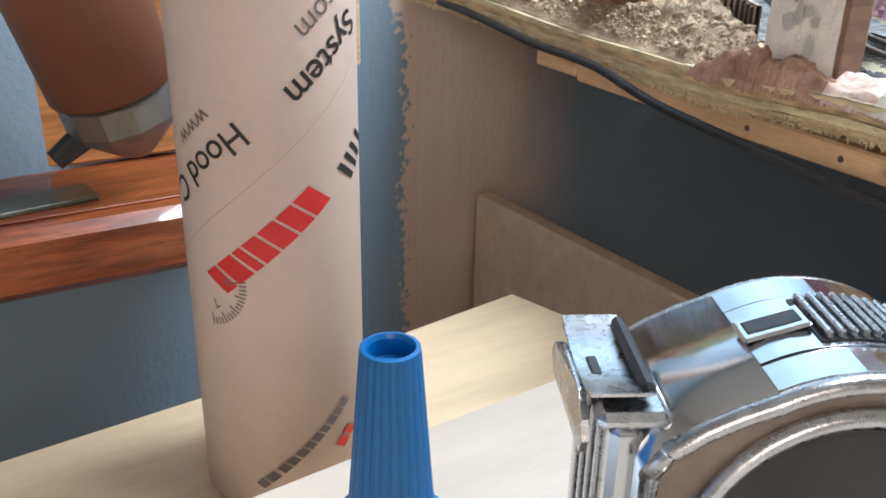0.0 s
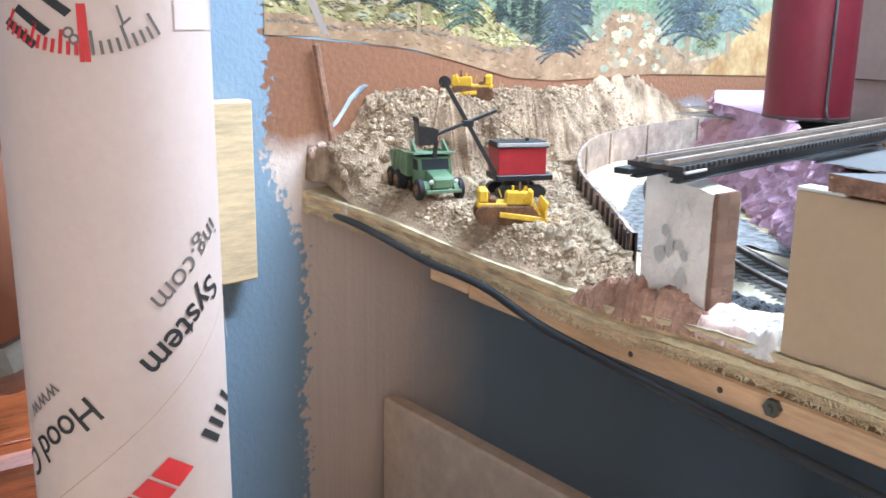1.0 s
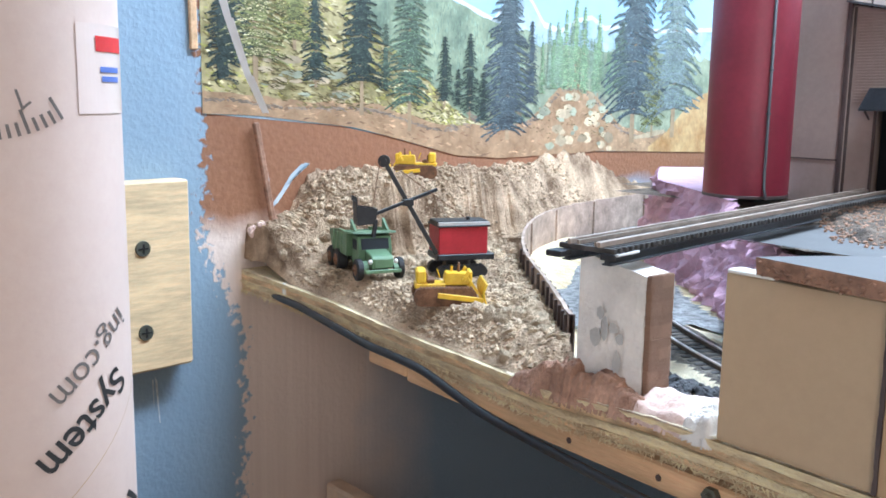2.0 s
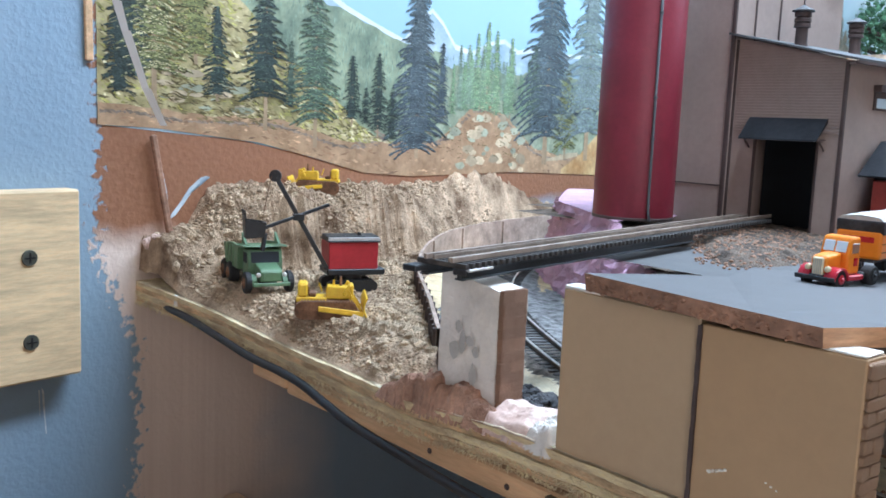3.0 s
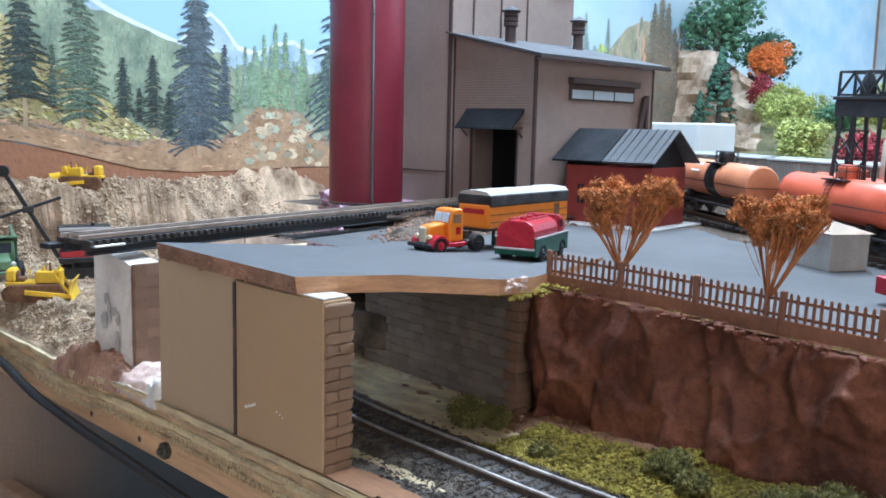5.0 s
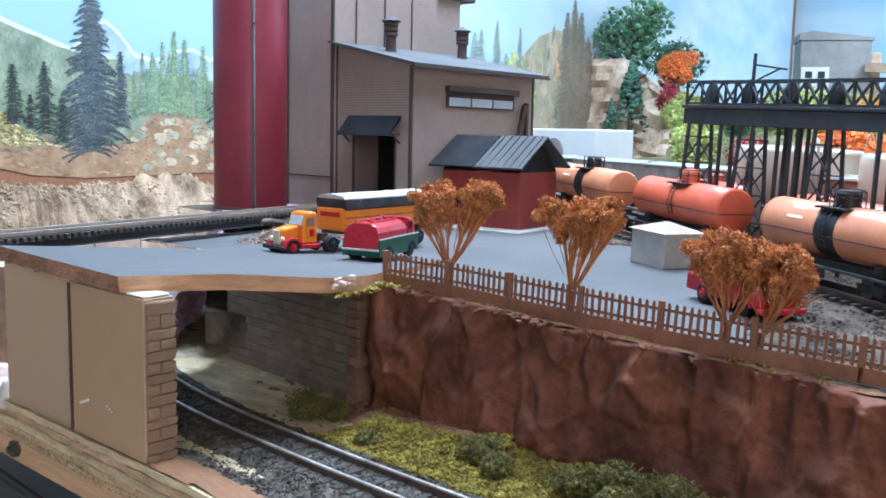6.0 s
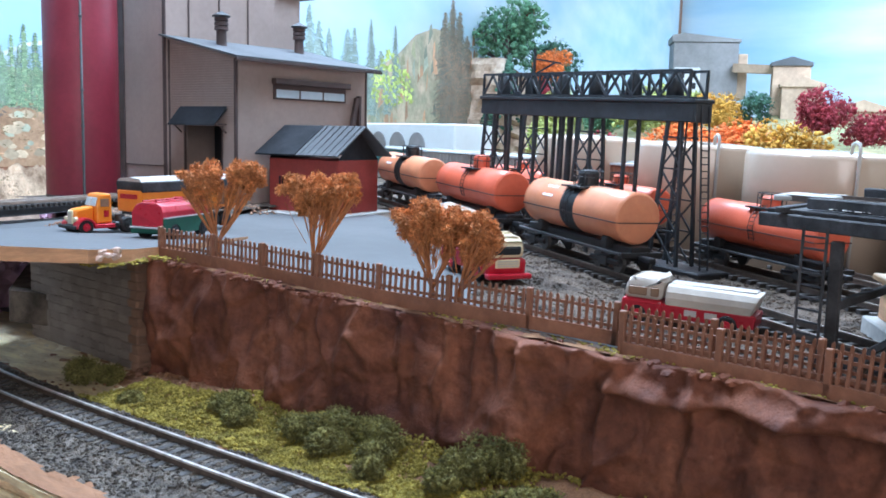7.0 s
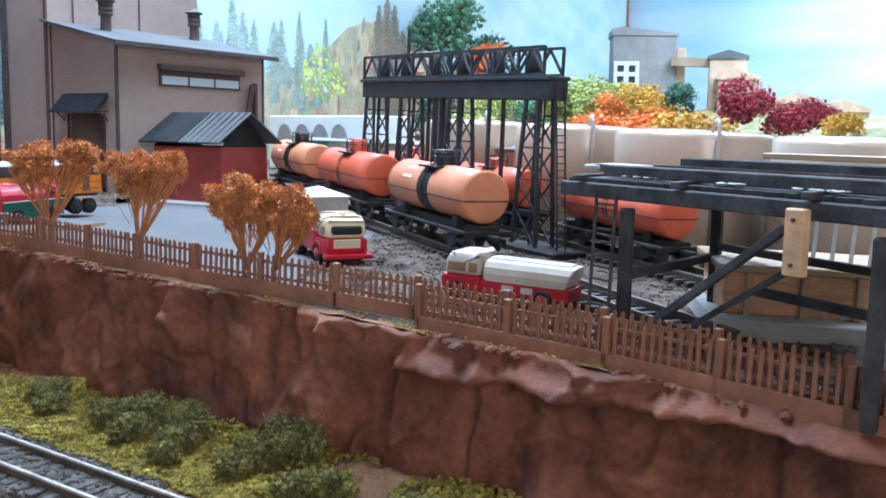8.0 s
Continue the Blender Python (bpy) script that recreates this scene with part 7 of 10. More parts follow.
def trailer():
    t = thing("orange_trailer", "orange box trailer with a grey tarpaulin roof", "trailer", 0.8550, 0.1915, 0.0672, 185.7, size=0.95)
    HL, HW = 0.0441, 0.0118
    bm = B()
    prism(bm, [(-HL, 0.0140), (HL, 0.0140), (HL, 0.0290), (-HL, 0.0290)], -HW, HW, 0.0014)
    b = part("body", bm, M["orange_truck"], t)
    bm = B()
    prism(bm, [(-HL - 0.0004, 0.0268), (HL - 0.0006, 0.0268), (HL + 0.0002, 0.0322), (HL, 0.0345), (-HL - 0.0004, 0.0345)], -HW - 0.0005, HW + 0.0005, 0.0012)
    part("tarpaulin_side", bm, M["black_dusty"], t, "dark grey tarpaulin valance")
    bm = B()
    prev = None
    for i in range(31):
        x = -HL + 0.0005 + (2 * HL - 0.001) * i / 30
        top = 0.0362 + 0.0005 * fbm(x, 1, 160, 3)
        ring = [bm.verts.new((x, y, z)) for y, z in ((-HW, 0.0342), (-HW * 0.8, top), (0, top + 0.0008), (HW * 0.8, top), (HW, 0.0342))]
        if prev:
            for q in range(4):
                bm.faces.new((prev[q], ring[q], ring[q + 1], prev[q + 1]))
        else:
            bm.faces.new(ring)
        prev = ring
    bm.faces.new(prev[::-1])
    part("tarpaulin_top", bm, M["concrete"], t, "pale grey tarpaulin top")
    bm = B()
    box(bm, HL - 0.0002, HL + 0.0003, -0.0080, 0.0080, 0.0228, 0.0258)
    part("sign_panel", bm, M["cherry"], b, "dark red plain sign panel")
    for s in (-1, 1):
        bm = B()
        box(bm, -0.0330, -0.0270, s * HW - 0.0002, s * HW + 0.0002, 0.0160, 0.0262)
        part("side_door", bm, M["rust"], b, "brownish side door")
        for z in (0.0178, 0.0222):
            bm = B()
            box(bm, -HL + 0.001, HL - 0.001, s * HW - 0.0001, s * HW + 0.00025, z, z + 0.0004)
            part("body_groove", bm, M["rust"], b)
        for x in (-0.034, -0.0225):
            wheel(t, x, s * 0.0088, 0.0054, 0.0056, M["black"])
        bm = B()
        box(bm, 0.0120, 0.0136, s * 0.0075 - 0.0008, s * 0.0075 + 0.0008, 0.0, 0.0138)
        part("landing_leg", bm, M["black"], t)
    bm = B()
    box(bm, -0.043, 0.043, -0.0085, 0.0085, 0.0122, 0.0142, 0.0003)
    part("underframe", bm, M["black_dusty"], t)


trailer()


def fuel_truck():
    t = thing("fuel_tank_truck", "maroon and dark green rounded model fuel truck", "truck", 0.8115, 0.1420, 0.0690, 18, size=0.92)
    bm = B()
    prism(bm, [(-0.0265, 0.0042), (0.0270, 0.0042), (0.0275, 0.0085), (-0.0268, 0.0085)], -0.0112, 0.0112, 0.0008)
    part("lower_body", bm, M["green_truck"], t, "dark green lower body")
    bm = B()
    sec = [(-0.0112, 0.0086), (0.0112, 0.0086), (0.0112, 0.0180), (0.0096, 0.0216), (0.0056, 0.0236), (-0.0056, 0.0236), (-0.0096, 0.0216), (-0.0112, 0.0180)]
    lo = [bm.verts.new((-0.0270 + (0.0016 if z > 0.02 else 0), y, z)) for y, z in sec]
    hi = [bm.verts.new((0.0120, y, z)) for y, z in sec]
    fs = [bm.faces.new(lo[::-1]), bm.faces.new(hi)]
    for i in range(8):
        fs.append(bm.faces.new((lo[i], lo[(i + 1) % 8], hi[(i + 1) % 8], hi[i])))
    bmesh.ops.bevel(bm, geom=list({e for f in fs for e in f.edges}), offset=0.0006, segments=2, affect="EDGES", profile=0.5)
    part("tank", bm, M["cherry"], t, "glossy maroon tank", smooth=False)
    bm = B()
    prism(bm, [(0.0122, 0.0086), (0.0270, 0.0086), (0.0268, 0.0165), (0.0225, 0.0240), (0.0150, 0.0252), (0.0122, 0.0240)], -0.0108, 0.0108, 0.0026)
    c = part("cab", bm, M["cherry"], t, smooth=True)
    for s in (-1, 1):
        bm = B()
        box(bm, 0.0150, 0.0205, s * 0.0106 - 0.0002, s * 0.0106 + 0.0005, 0.0170, 0.0220, 0.0003)
        part("side_window", bm, M["door_dark"], c)
        # skirt with two wheel arches
        bm = B()
        arch = lambda cx: [(cx + 0.0062 * math.cos(a), 0.0040 + 0.0062 * math.sin(a)) for a in (math.pi * (1 - q / 8) for q in range(9))]
        prism(bm, [(-0.0262, 0.0040)] + arch(-0.0150) + arch(0.0170) + [(0.0262, 0.0040), (0.0262, 0.0140), (-0.0262, 0.0140)], s * 0.0118 - 0.0006, s * 0.0118 + 0.0006)
        part("side_skirt", bm, M["green_truck"], t, "dark green side skirt")
        bm = B()
        box(bm, -0.0262, 0.0262, s * 0.0122 - 0.0005, s * 0.0122 + 0.0005, 0.0140, 0.0147)
        part("trim_line", bm, M["silver"], t, "thin silver trim")
        wheel(t, 0.0170, s * 0.0098, 0.0052, 0.0040, M["black"])
        wheel(t, -0.0150, s * 0.0098, 0.0052, 0.0055, M["black"])
    for x in (-0.015, -0.004, 0.006):
        bm = B()
        cyl(bm, (x, 0, 0.0234), (x, 0, 0.0250), 0.0024, 0.0020, 14)
        part("filler_cap", bm, M["cherry"], t)
    for s in (-1, 1):
        bm = B()
        tube(bm, [(-0.024, s * 0.0050, 0.0243), (0.010, s * 0.0050, 0.0243)], 0.0005, 6)
        part("top_rail", bm, M["cherry"], t)
    bm = B()
    box(bm, -0.0282, -0.0268, -0.0122, 0.0122, 0.0076, 0.0088, 0.0003)
    part("rear_bumper", bm, M["silver"], t)


fuel_truck()


def cab_over(t, body, top, x0, x1, hw, h):
    """A rounded cab-over nose with its glazing."""
    bm = B()
    prism(bm, [(x0, 0.0040), (x1, 0.0040), (x1 + 0.0008, 0.0090), (x1 + 0.0002, 0.0128), (x0, 0.0128)], -hw, hw, 0.0016)
    c = part("cab_lower", bm, body, t, smooth=False)
    bm = B()
    prism(bm, [(x0, 0.0124), (x1, 0.0124), (x1 - 0.0010, h - 0.0045), (x1 - 0.0032, h - 0.0008), (x1 - 0.0065, h), (x0 + 0.001, h), (x0, h - 0.001)], -hw + 0.0003, hw - 0.0003, 0.0030)
    u = part("cab_upper", bm, top, t, smooth=True)
    bm = B()
    box(bm, x1 - 0.0012, x1 + 0.0001, -hw * 0.72, hw * 0.72, 0.0146, h - 0.0050, 0.0008)
    part("windscreen", bm, M["door_dark"], u, "dark wide windscreen")
    for s in (-1, 1):
        for a, b in ((x0 + 0.0018, x0 + 0.0062), (x0 + 0.0078, x1 - 0.0030)):
            bm = B()
            box(bm, a, b, s * (hw - 0.0004) - 0.0004, s * (hw - 0.0004) + 0.0005, 0.0146, h - 0.0052, 0.0006)
            part("side_window", bm, M["tan_glass"], u)
    return c


def fire_engine():
    t = thing("fire_engine", "cherry red model fire engine with cream cab front and ladder", "fire engine", 0.8650, -0.0460, 0.0652, -118, size=1.0, dip=True)
    r = M["cherry"]
    bm = B()
    prism(bm, [(-0.030, 0.0045), (0.008, 0.0045), (0.008, 0.0150), (-0.002, 0.0150), (-0.005, 0.0128), (-0.030, 0.0128)], -0.0110, 0.0110, 0.0008)
    b = part("body", bm, r, t)
    cab_over(t, r, M["cream"], 0.0082, 0.0240, 0.0112, 0.0238)
    bm = B()
    box(bm, -0.0030, 0.0080, -0.0085, 0.0085, 0.0150, 0.0200, 0.0010)
    part("pump_housing", bm, M["silver"], t, "silver housing behind the cab")
    bm = B()
    box(bm, 0.0242, 0.0250, -0.0070, 0.0070, 0.0080, 0.0125, 0.0003)
    g = part("grille", bm, M["cream"], t, "cream grille")
    for k in range(3):
        bm = B()
        box(bm, 0.0249, 0.0253, -0.0060, 0.0060, 0.0088 + k * 0.0012, 0.0093 + k * 0.0012)
        part("grille_bar", bm, M["silver"], g)
    bm = B()
    box(bm, 0.0240, 0.0285, -0.0125, 0.0125, 0.0030, 0.0055, 0.0005)
    part("bumper", bm, r, t)
    bm = B()
    cyl(bm, (0.0170, 0, 0.0226), (0.0170, 0, 0.0246), 0.0018, 0.0014, 12)
    part("beacon", bm, M["cream"], t)
    for s in (-1, 1):
        wheel(t, 0.0135, s * 0.0098, 0.0048, 0.0036, M["cherry"])
        wheel(t, -0.0150, s * 0.0098, 0.0048, 0.0046, M["cherry"])
        bm = B()
        beam(bm, (-0.027, s * 0.0035, 0.0185), (0.008, s * 0.0035, 0.0225), 0.0007, 0.0012)
        part("ladder_rail", bm, M["silver"], t)
        bm = B()
        pts = [(0.0135 + 0.0060 * math.cos(a), 0.0048 + 0.0060 * math.sin(a)) for a in (math.pi * q / 8 for q in range(9))]
        inn = [(0.0135 + 0.0052 * math.cos(a), 0.0048 + 0.0052 * math.sin(a)) for a in (math.pi * q / 8 for q in range(8, -1, -1))]
        prism(bm, pts + inn, s * 0.0114 - 0.0006, s * 0.0114 + 0.0006)
        part("wheel_arch", bm, r, t)
    for k in range(12):
        x = -0.026 + k * 0.003
        bm = B()
        beam(bm, (x, -0.0035, 0.0186 + k * 0.00034), (x, 0.0035, 0.0186 + k * 0.00034), 0.0005, 0.0005)
        part("ladder_rung", bm, M["silver"], t)
    for x in (-0.022, -0.008):
        bm = B()
        box(bm, x - 0.0006, x + 0.0006, -0.0045, 0.0045, 0.0118, 0.0192)
        part("ladder_support", bm, M["silver"], t)


fire_engine()


def tanker():
    t = thing("milk_tanker", "silver and dark red cab-over model tank truck", "truck", 0.8335, -0.1715, 0.0652, 98, size=0.82, dip=True)
    r = M["cherry"]
    cab_over(t, r, M["cream_grey"], 0.0125, 0.0330, 0.0115, 0.0245)
    bm = B()
    prism(bm, [(-0.0330, 0.0045), (0.0160, 0.0045), (0.0160, 0.0115), (-0.0335, 0.0115)], -0.0105, 0.0105, 0.0008)
    b = part("body", bm, r, t)
    bm = B()
    sec = [(-0.0104, 0.0112), (0.0104, 0.0112), (0.0110, 0.0150), (0.0106, 0.0180), (0.0086, 0.0206), (0.0050, 0.0214), (-0.0050, 0.0214), (-0.0086, 0.0206), (-0.0106, 0.0180), (-0.0110, 0.0150)]
    lo = [bm.verts.new((-0.0310 - (z - 0.0112) * 0.40, y, z)) for y, z in sec]
    hi = [bm.verts.new((0.0112, y, z)) for y, z in sec]
    fs = [bm.faces.new(lo[::-1]), bm.faces.new(hi)]
    for i in range(10):
        fs.append(bm.faces.new((lo[i], lo[(i + 1) % 10], hi[(i + 1) % 10], hi[i])))
    bmesh.ops.bevel(bm, geom=list(fs[0].edges) + list(fs[1].edges), offset=0.0008, segments=2, affect="EDGES", profile=0.5)
    part("tank", bm, M["cream_grey"], t, "dusty silver flat-topped tank")
    bm = B()
    box(bm, -0.0320, 0.0100, -0.0045, 0.0045, 0.0213, 0.0222, 0.0003)
    part("walkway", bm, M["silver"], t)
    for s in (-1, 1):
        for x in (-0.012, -0.002):
            bm = B()
            box(bm, x - 0.003, x + 0.003, s * 0.0106 - 0.0002, s * 0.0106 + 0.0003, 0.0070, 0.0100)
            part("side_panel", bm, M["silver"], b, "pale side panel")
        wheel(t, 0.0245, s * 0.0098, 0.0050, 0.0036, M["cherry"])
        wheel(t, -0.0200, s * 0.0098, 0.0050, 0.0050, M["cherry"])
    bm = B()
    box(bm, 0.0330, 0.0362, -0.0120, 0.0120, 0.0032, 0.0052, 0.0005)
    part("bumper", bm, r, t)


tanker()


# ---- rail yard ----
YDIR = Vector((0.52, 0.854, 0)).normalized()
YNRM = Vector((0.854, -0.52, 0)).normalized()
YANG = math.degrees(math.atan2(YDIR.y, YDIR.x))
Y0 = Vector((0.903, -0.125, 0))


def yard_point(s, d=0.0):
    return Y0 + YDIR * s + YNRM * d


for d, s0, s1 in ((0.0, -0.16, 0.55), (0.080, -0.34, 0.55), (0.132, -0.3, 0.8)):
    t = thing("yard_track", "dusty model yard track half buried in gravel", "track", group="yard tracks", dip=True)
    a, b = yard_point(s0, d), yard_point(s1, d)
    n = 40
    track_pieces(t, [(a.x + (b.x - a.x) * i / n, a.y + (b.y - a.y) * i / n) for i in range(n + 1)], 0.0705, rail_mat=M["yard_rail"], pitch=0.0075 if d < 0.1 else 0.012)


def tank_car(s, d, paint, band, dome_h=0.008, dome_black=True, label="", size=1.0):
    p = yard_point(s, d)
    t = thing("tank_car", label, "tank car", p.x, p.y, 0.0705, YANG, "tank cars", size=size, dip=True)
    R, H, Zc = 0.0136, 0.0520, 0.0285
    rot = Matrix.Translation((0, 0, Zc)) @ Matrix.Rotation(math.pi / 2, 4, "Y")
    bm = B()
    prof = [(0.0010, -H - 0.0010), (R * 0.6, -H - 0.0007), (R * 0.93, -H - 0.0001), (R, -H + 0.0007)] + [(R, z) for z in (-0.03, -0.01, 0.01, 0.03)] + [(R, H - 0.0007), (R * 0.93, H + 0.0001), (R * 0.6, H + 0.0007), (0.0010, H + 0.0010)]
    lathe(bm, prof, 36, rot)
    tank = part("tank", bm, paint, t, smooth=True)
    for p in tank.data.polygons:
        p.use_smooth = abs(p.normal.x) < 0.4
    for x in (-H + 0.002, H - 0.002):
        bm = B()
        lathe(bm, [(R * 1.005, x - 0.0004), (R * 1.02, x - 0.0002), (R * 1.02, x + 0.0002), (R * 1.005, x + 0.0004)], 36, rot, cap=False)
        part("end_seam", bm, paint, tank)
    bm = B()
    for s2 in (-1, 1):
        box(bm, -H, H, s2 * R - 0.0002, s2 * R + 0.0004, Zc - 0.0024, Zc - 0.0018)
        box(bm, s2 * (H + 0.0009) - 0.0003, s2 * (H + 0.0009) + 0.0003, -R * 0.97, R * 0.97, Zc - 0.0024, Zc - 0.0018)
    part("handrail", bm, M["dark_trim"], tank)
    if band:
        bm = B()
        lathe(bm, [(R * 1.006, -0.0075), (R * 1.012, -0.007), (R * 1.012, 0.007), (R * 1.006, 0.0075)], 36, rot, cap=False)
        part("black_band", bm, M["black"], tank, "black painted band", smooth=True)
    bm = B()
    lathe(bm, [(0.0060, Zc + R * 0.85), (0.0060, Zc + R + dome_h * 0.8), (0.0050, Zc + R + dome_h), (0.0010, Zc + R + dome_h + 0.0005)], 20)
    dome = part("dome", bm, M["black"] if dome_black else paint, t)
    for k in range(8):
        a = k * math.pi / 4
        bm = B()
        cyl(bm, (0.0085 * math.cos(a), 0.0085 * math.sin(a), Zc + R * 0.95), (0.0085 * math.cos(a), 0.0085 * math.sin(a), Zc + R + 0.0075), 0.0003, 0.0003, 6)
        part("railing_post", bm, M["black"], dome)
    bm = B()
    for zz in (0.0045, 0.0078):
        tube(bm, [(0.0085 * math.cos(k * math.pi / 12), 0.0085 * math.sin(k * math.pi / 12), Zc + R + zz) for k in range(25)], 0.0003, 5)
    box(bm, -0.0105, 0.0105, -0.0115, 0.0115, Zc + R - 0.0018, Zc + R - 0.0008)
    part("platform_railing", bm, M["black"], dome, "black platform and railing")
    for s2 in (-1, 1):
        bm = B()
        for x in (-0.0022, 0.0022):
            tube(bm, [(x, s2 * (R + 0.0016) * math.cos(a), Zc + (R + 0.0016) * math.sin(a)) for a in (math.radians(v) for v in (-30, 0, 25, 50, 70))], 0.0003, 5)
        for v in range(-25, 70, 10):
            a = math.radians(v)
            beam(bm, (-0.0022, s2 * (R + 0.0016) * math.cos(a), Zc + (R + 0.0016) * math.sin(a)), (0.0022, s2 * (R + 0.0016) * math.cos(a), Zc + (R + 0.0016) * math.sin(a)), 0.0004, 0.0004)
        part("side_ladder", bm, M["black"], tank)
        for x, w in ((-0.030, 0.007), (0.024, 0.006)):
            if x < 0 or not band:
                continue
            bm = B()
            vs = []
            for xx, a in ((x - w, 52), (x + w, 52), (x + w, 20), (x - w, 20)):
                aa = math.radians(a)
                vs.append(bm.verts.new((xx, s2 * (R + 0.0003) * math.cos(aa), Zc + (R + 0.0003) * math.sin(aa))))
            bm.faces.new(vs)
            part("label_plate", bm, M["white_label"], tank, "faded white plain marking")
        bm = B()
        box(bm, -0.0560, 0.0560, s2 * 0.0125 - 0.0012, s2 * 0.0125 + 0.0012, 0.0098, 0.0112, 0.0002)
        part("running_board", bm, M["black_dusty"], t)
    bm = B()
    box(bm, -0.0570, 0.0570, -0.0060, 0.0060, 0.0085, 0.0140, 0.0004)
    box(bm, -0.0580, -0.0555, -0.0130, 0.0130, 0.0085, 0.0115, 0.0003)
    box(bm, 0.0555, 0.0580, -0.0130, 0.0130, 0.0085, 0.0115, 0.0003)
    part("underframe", bm, M["black"], t)
    for x in (-0.0575, 0.0575):
        bm = B()
        k = 1 if x > 0 else -1
        box(bm, min(x, x + k * 0.010), max(x, x + k * 0.010), -0.0022, 0.0022, 0.0070, 0.0100, 0.0005)
        part("coupler", bm, M["black"], t)
    for x in (-0.040, 0.040):
        bm = B()
        for s2 in (-1, 1):
            box(bm, x - 0.0145, x + 0.0145, s2 * 0.0112 - 0.0010, s2 * 0.0112 + 0.0010, 0.0040, 0.0070, 0.0008)
            box(bm, x - 0.004, x + 0.004, s2 * 0.0112 - 0.0014, s2 * 0.0112 + 0.0014, 0.0025, 0.0082, 0.0006)
        box(bm, x - 0.003, x + 0.003, -0.011, 0.011, 0.0045, 0.0085, 0.0005)
        truck = part("bogie", bm, M["black"], t)
        for dx in (-0.0098, 0.0098):
            for s2 in (-1, 1):
                bm = B()
                cyl(bm, (x + dx, s2 * 0.0072, 0.0048), (x + dx, s2 * 0.0092, 0.0048), 0.0052, 0.0048, 18)
                part("wheel", bm, M["wheel_steel"], truck, "dull steel wheel")
    for x in (-0.036, 0.036):
        bm = B()
        box(bm, x - 0.003, x + 0.003, -0.010, 0.010, 0.0112, 0.0175, 0.0006)
        part("saddle", bm, M["black"], t)
    return t


tank_car(0.070, 0, M["tank_peach"], True, label="peach-orange model tank car with a black centre band and dome")
tank_car(0.216, 0, M["tank_orange"], False, dome_black=False, label="orange-red model tank car with black railings")
tank_car(0.358, 0, M["tank_peach"], True, label="pale peach model tank car with a black band")
for s in (0.010, 0.158, 0.306):
    tank_car(s, 0.080, M["tank_orange"], False, 0.006, False, label="orange-red model tank car on the far yard track", size=0.88)


def gantry():
    a, b = Vector((0.9715, -0.1130, 0)), Vector((1.0570, 0.0825, 0))
    t = thing("loading_gantry", "black lattice loading gantry with railed top walkway", "gantry", a.x, a.y, 0.0638, math.degrees(math.atan2(b.y - a.y, b.x - a.x)), dip=True)
    L = (b - a).length
    k = M["steel"]
    for y0, y1 in ((-0.0062, -0.0042), (0.0042, 0.0062)):
        bm = B()
        box(bm, -0.004, L + 0.003, y0, y1, 0.0868, 0.0975, 0.0005)
        part("deck_girder", bm, k, t, "deep black deck girder")
    bm = B()
    box(bm, -0.006, L + 0.004, -0.0078, 0.0078, 0.0976, 0.0998, 0.0004)
    part("walkway", bm, k, t)
    bm = B()
    box(bm, -0.006, -0.0041, -0.0062, 0.0062, 0.0868, 0.0975, 0.0004)
    part("end_plate", bm, k, t)
    for s in (-1, 1):
        bm = B()
        y = s * 0.0066
        beam(bm, (0, y, 0.1155), (L, y, 0.1155), 0.0016, 0.0016)
        beam(bm, (0, y, 0.1008), (L, y, 0.1008), 0.0014, 0.0014)
        part("rail_chord", bm, k, t)
        n = 9
        for i in range(n + 1):
            x = L * i / n
            bm = B()
            beam(bm, (x, y, 0.0999), (x, y, 0.1155), 0.0014, 0.0014)
            part("rail_post", bm, k, t)
        for i in range(n):
            bm = B()
            x, x2 = L * i / n, L * (i + 1) / n
            beam(bm, (x, y, 0.1008), ((x + x2) / 2, y, 0.1150), 0.0013, 0.0013)
            beam(bm, ((x + x2) / 2, y, 0.1150), (x2, y, 0.1008), 0.0013, 0.0013)
            part("rail_brace", bm, k, t)
    for i in range(6):
        x = 0.018 + i * (L - 0.036) / 5
        bm = B()
        lathe(bm, [(0.0050, 0.0999), (0.0050, 0.106), (0.0044, 0.110), (0.0026, 0.1145), (0.0008, 0.1172)], 16, Matrix.Translation((x, 0, 0)))
        part("loading_hood", bm, k, t, "black bell-shaped loading hood", smooth=True)
    def bent(x, half_top, half_bot, dx):
        for s in (-1, 1):
            for q in (-1, 1):
                bm = B()
                beam(bm, (x + q * dx * 1.35, s * half_bot, 0.0005), (x + q * dx * 0.65, s * half_top, 0.0868), 0.0019, 0.0019)
                part("bent_column", bm, k, t)
            for i in range(4):
                z0, z1 = 0.006 + i * 0.018, 0.006 + (i + 1) * 0.018
                y0 = s * (half_bot + (half_top - half_bot) * z0 / 0.08)
                y1 = s * (half_bot + (half_top - half_bot) * z1 / 0.08)
                bm = B()
                beam(bm, (x - dx, y0, z0), (x + dx, y1, z1), 0.0009, 0.0009)
                beam(bm, (x + dx, y0, z0), (x - dx, y1, z1), 0.0009, 0.0009)
                beam(bm, (x - dx, y1, z1), (x + dx, y1, z1), 0.0009, 0.0009)
                part("lattice", bm, k, t)
    for f in (0.05, 0.43, 0.72, 0.96):
        bent(L * f, 0.0052, 0.0064, 0.0085)
    for f in (0.24, 0.83):
        for s in (-1, 1):
            bm = B()
            beam(bm, (L * f, s * 0.0054, 0), (L * f + 0.001, s * 0.0052, 0.0868), 0.0020, 0.0020)
            part("post", bm, k, t)
    for i, f in enumerate((0.52, 0.545, 0.57, 0.60, 0.625)):
        bm = B()
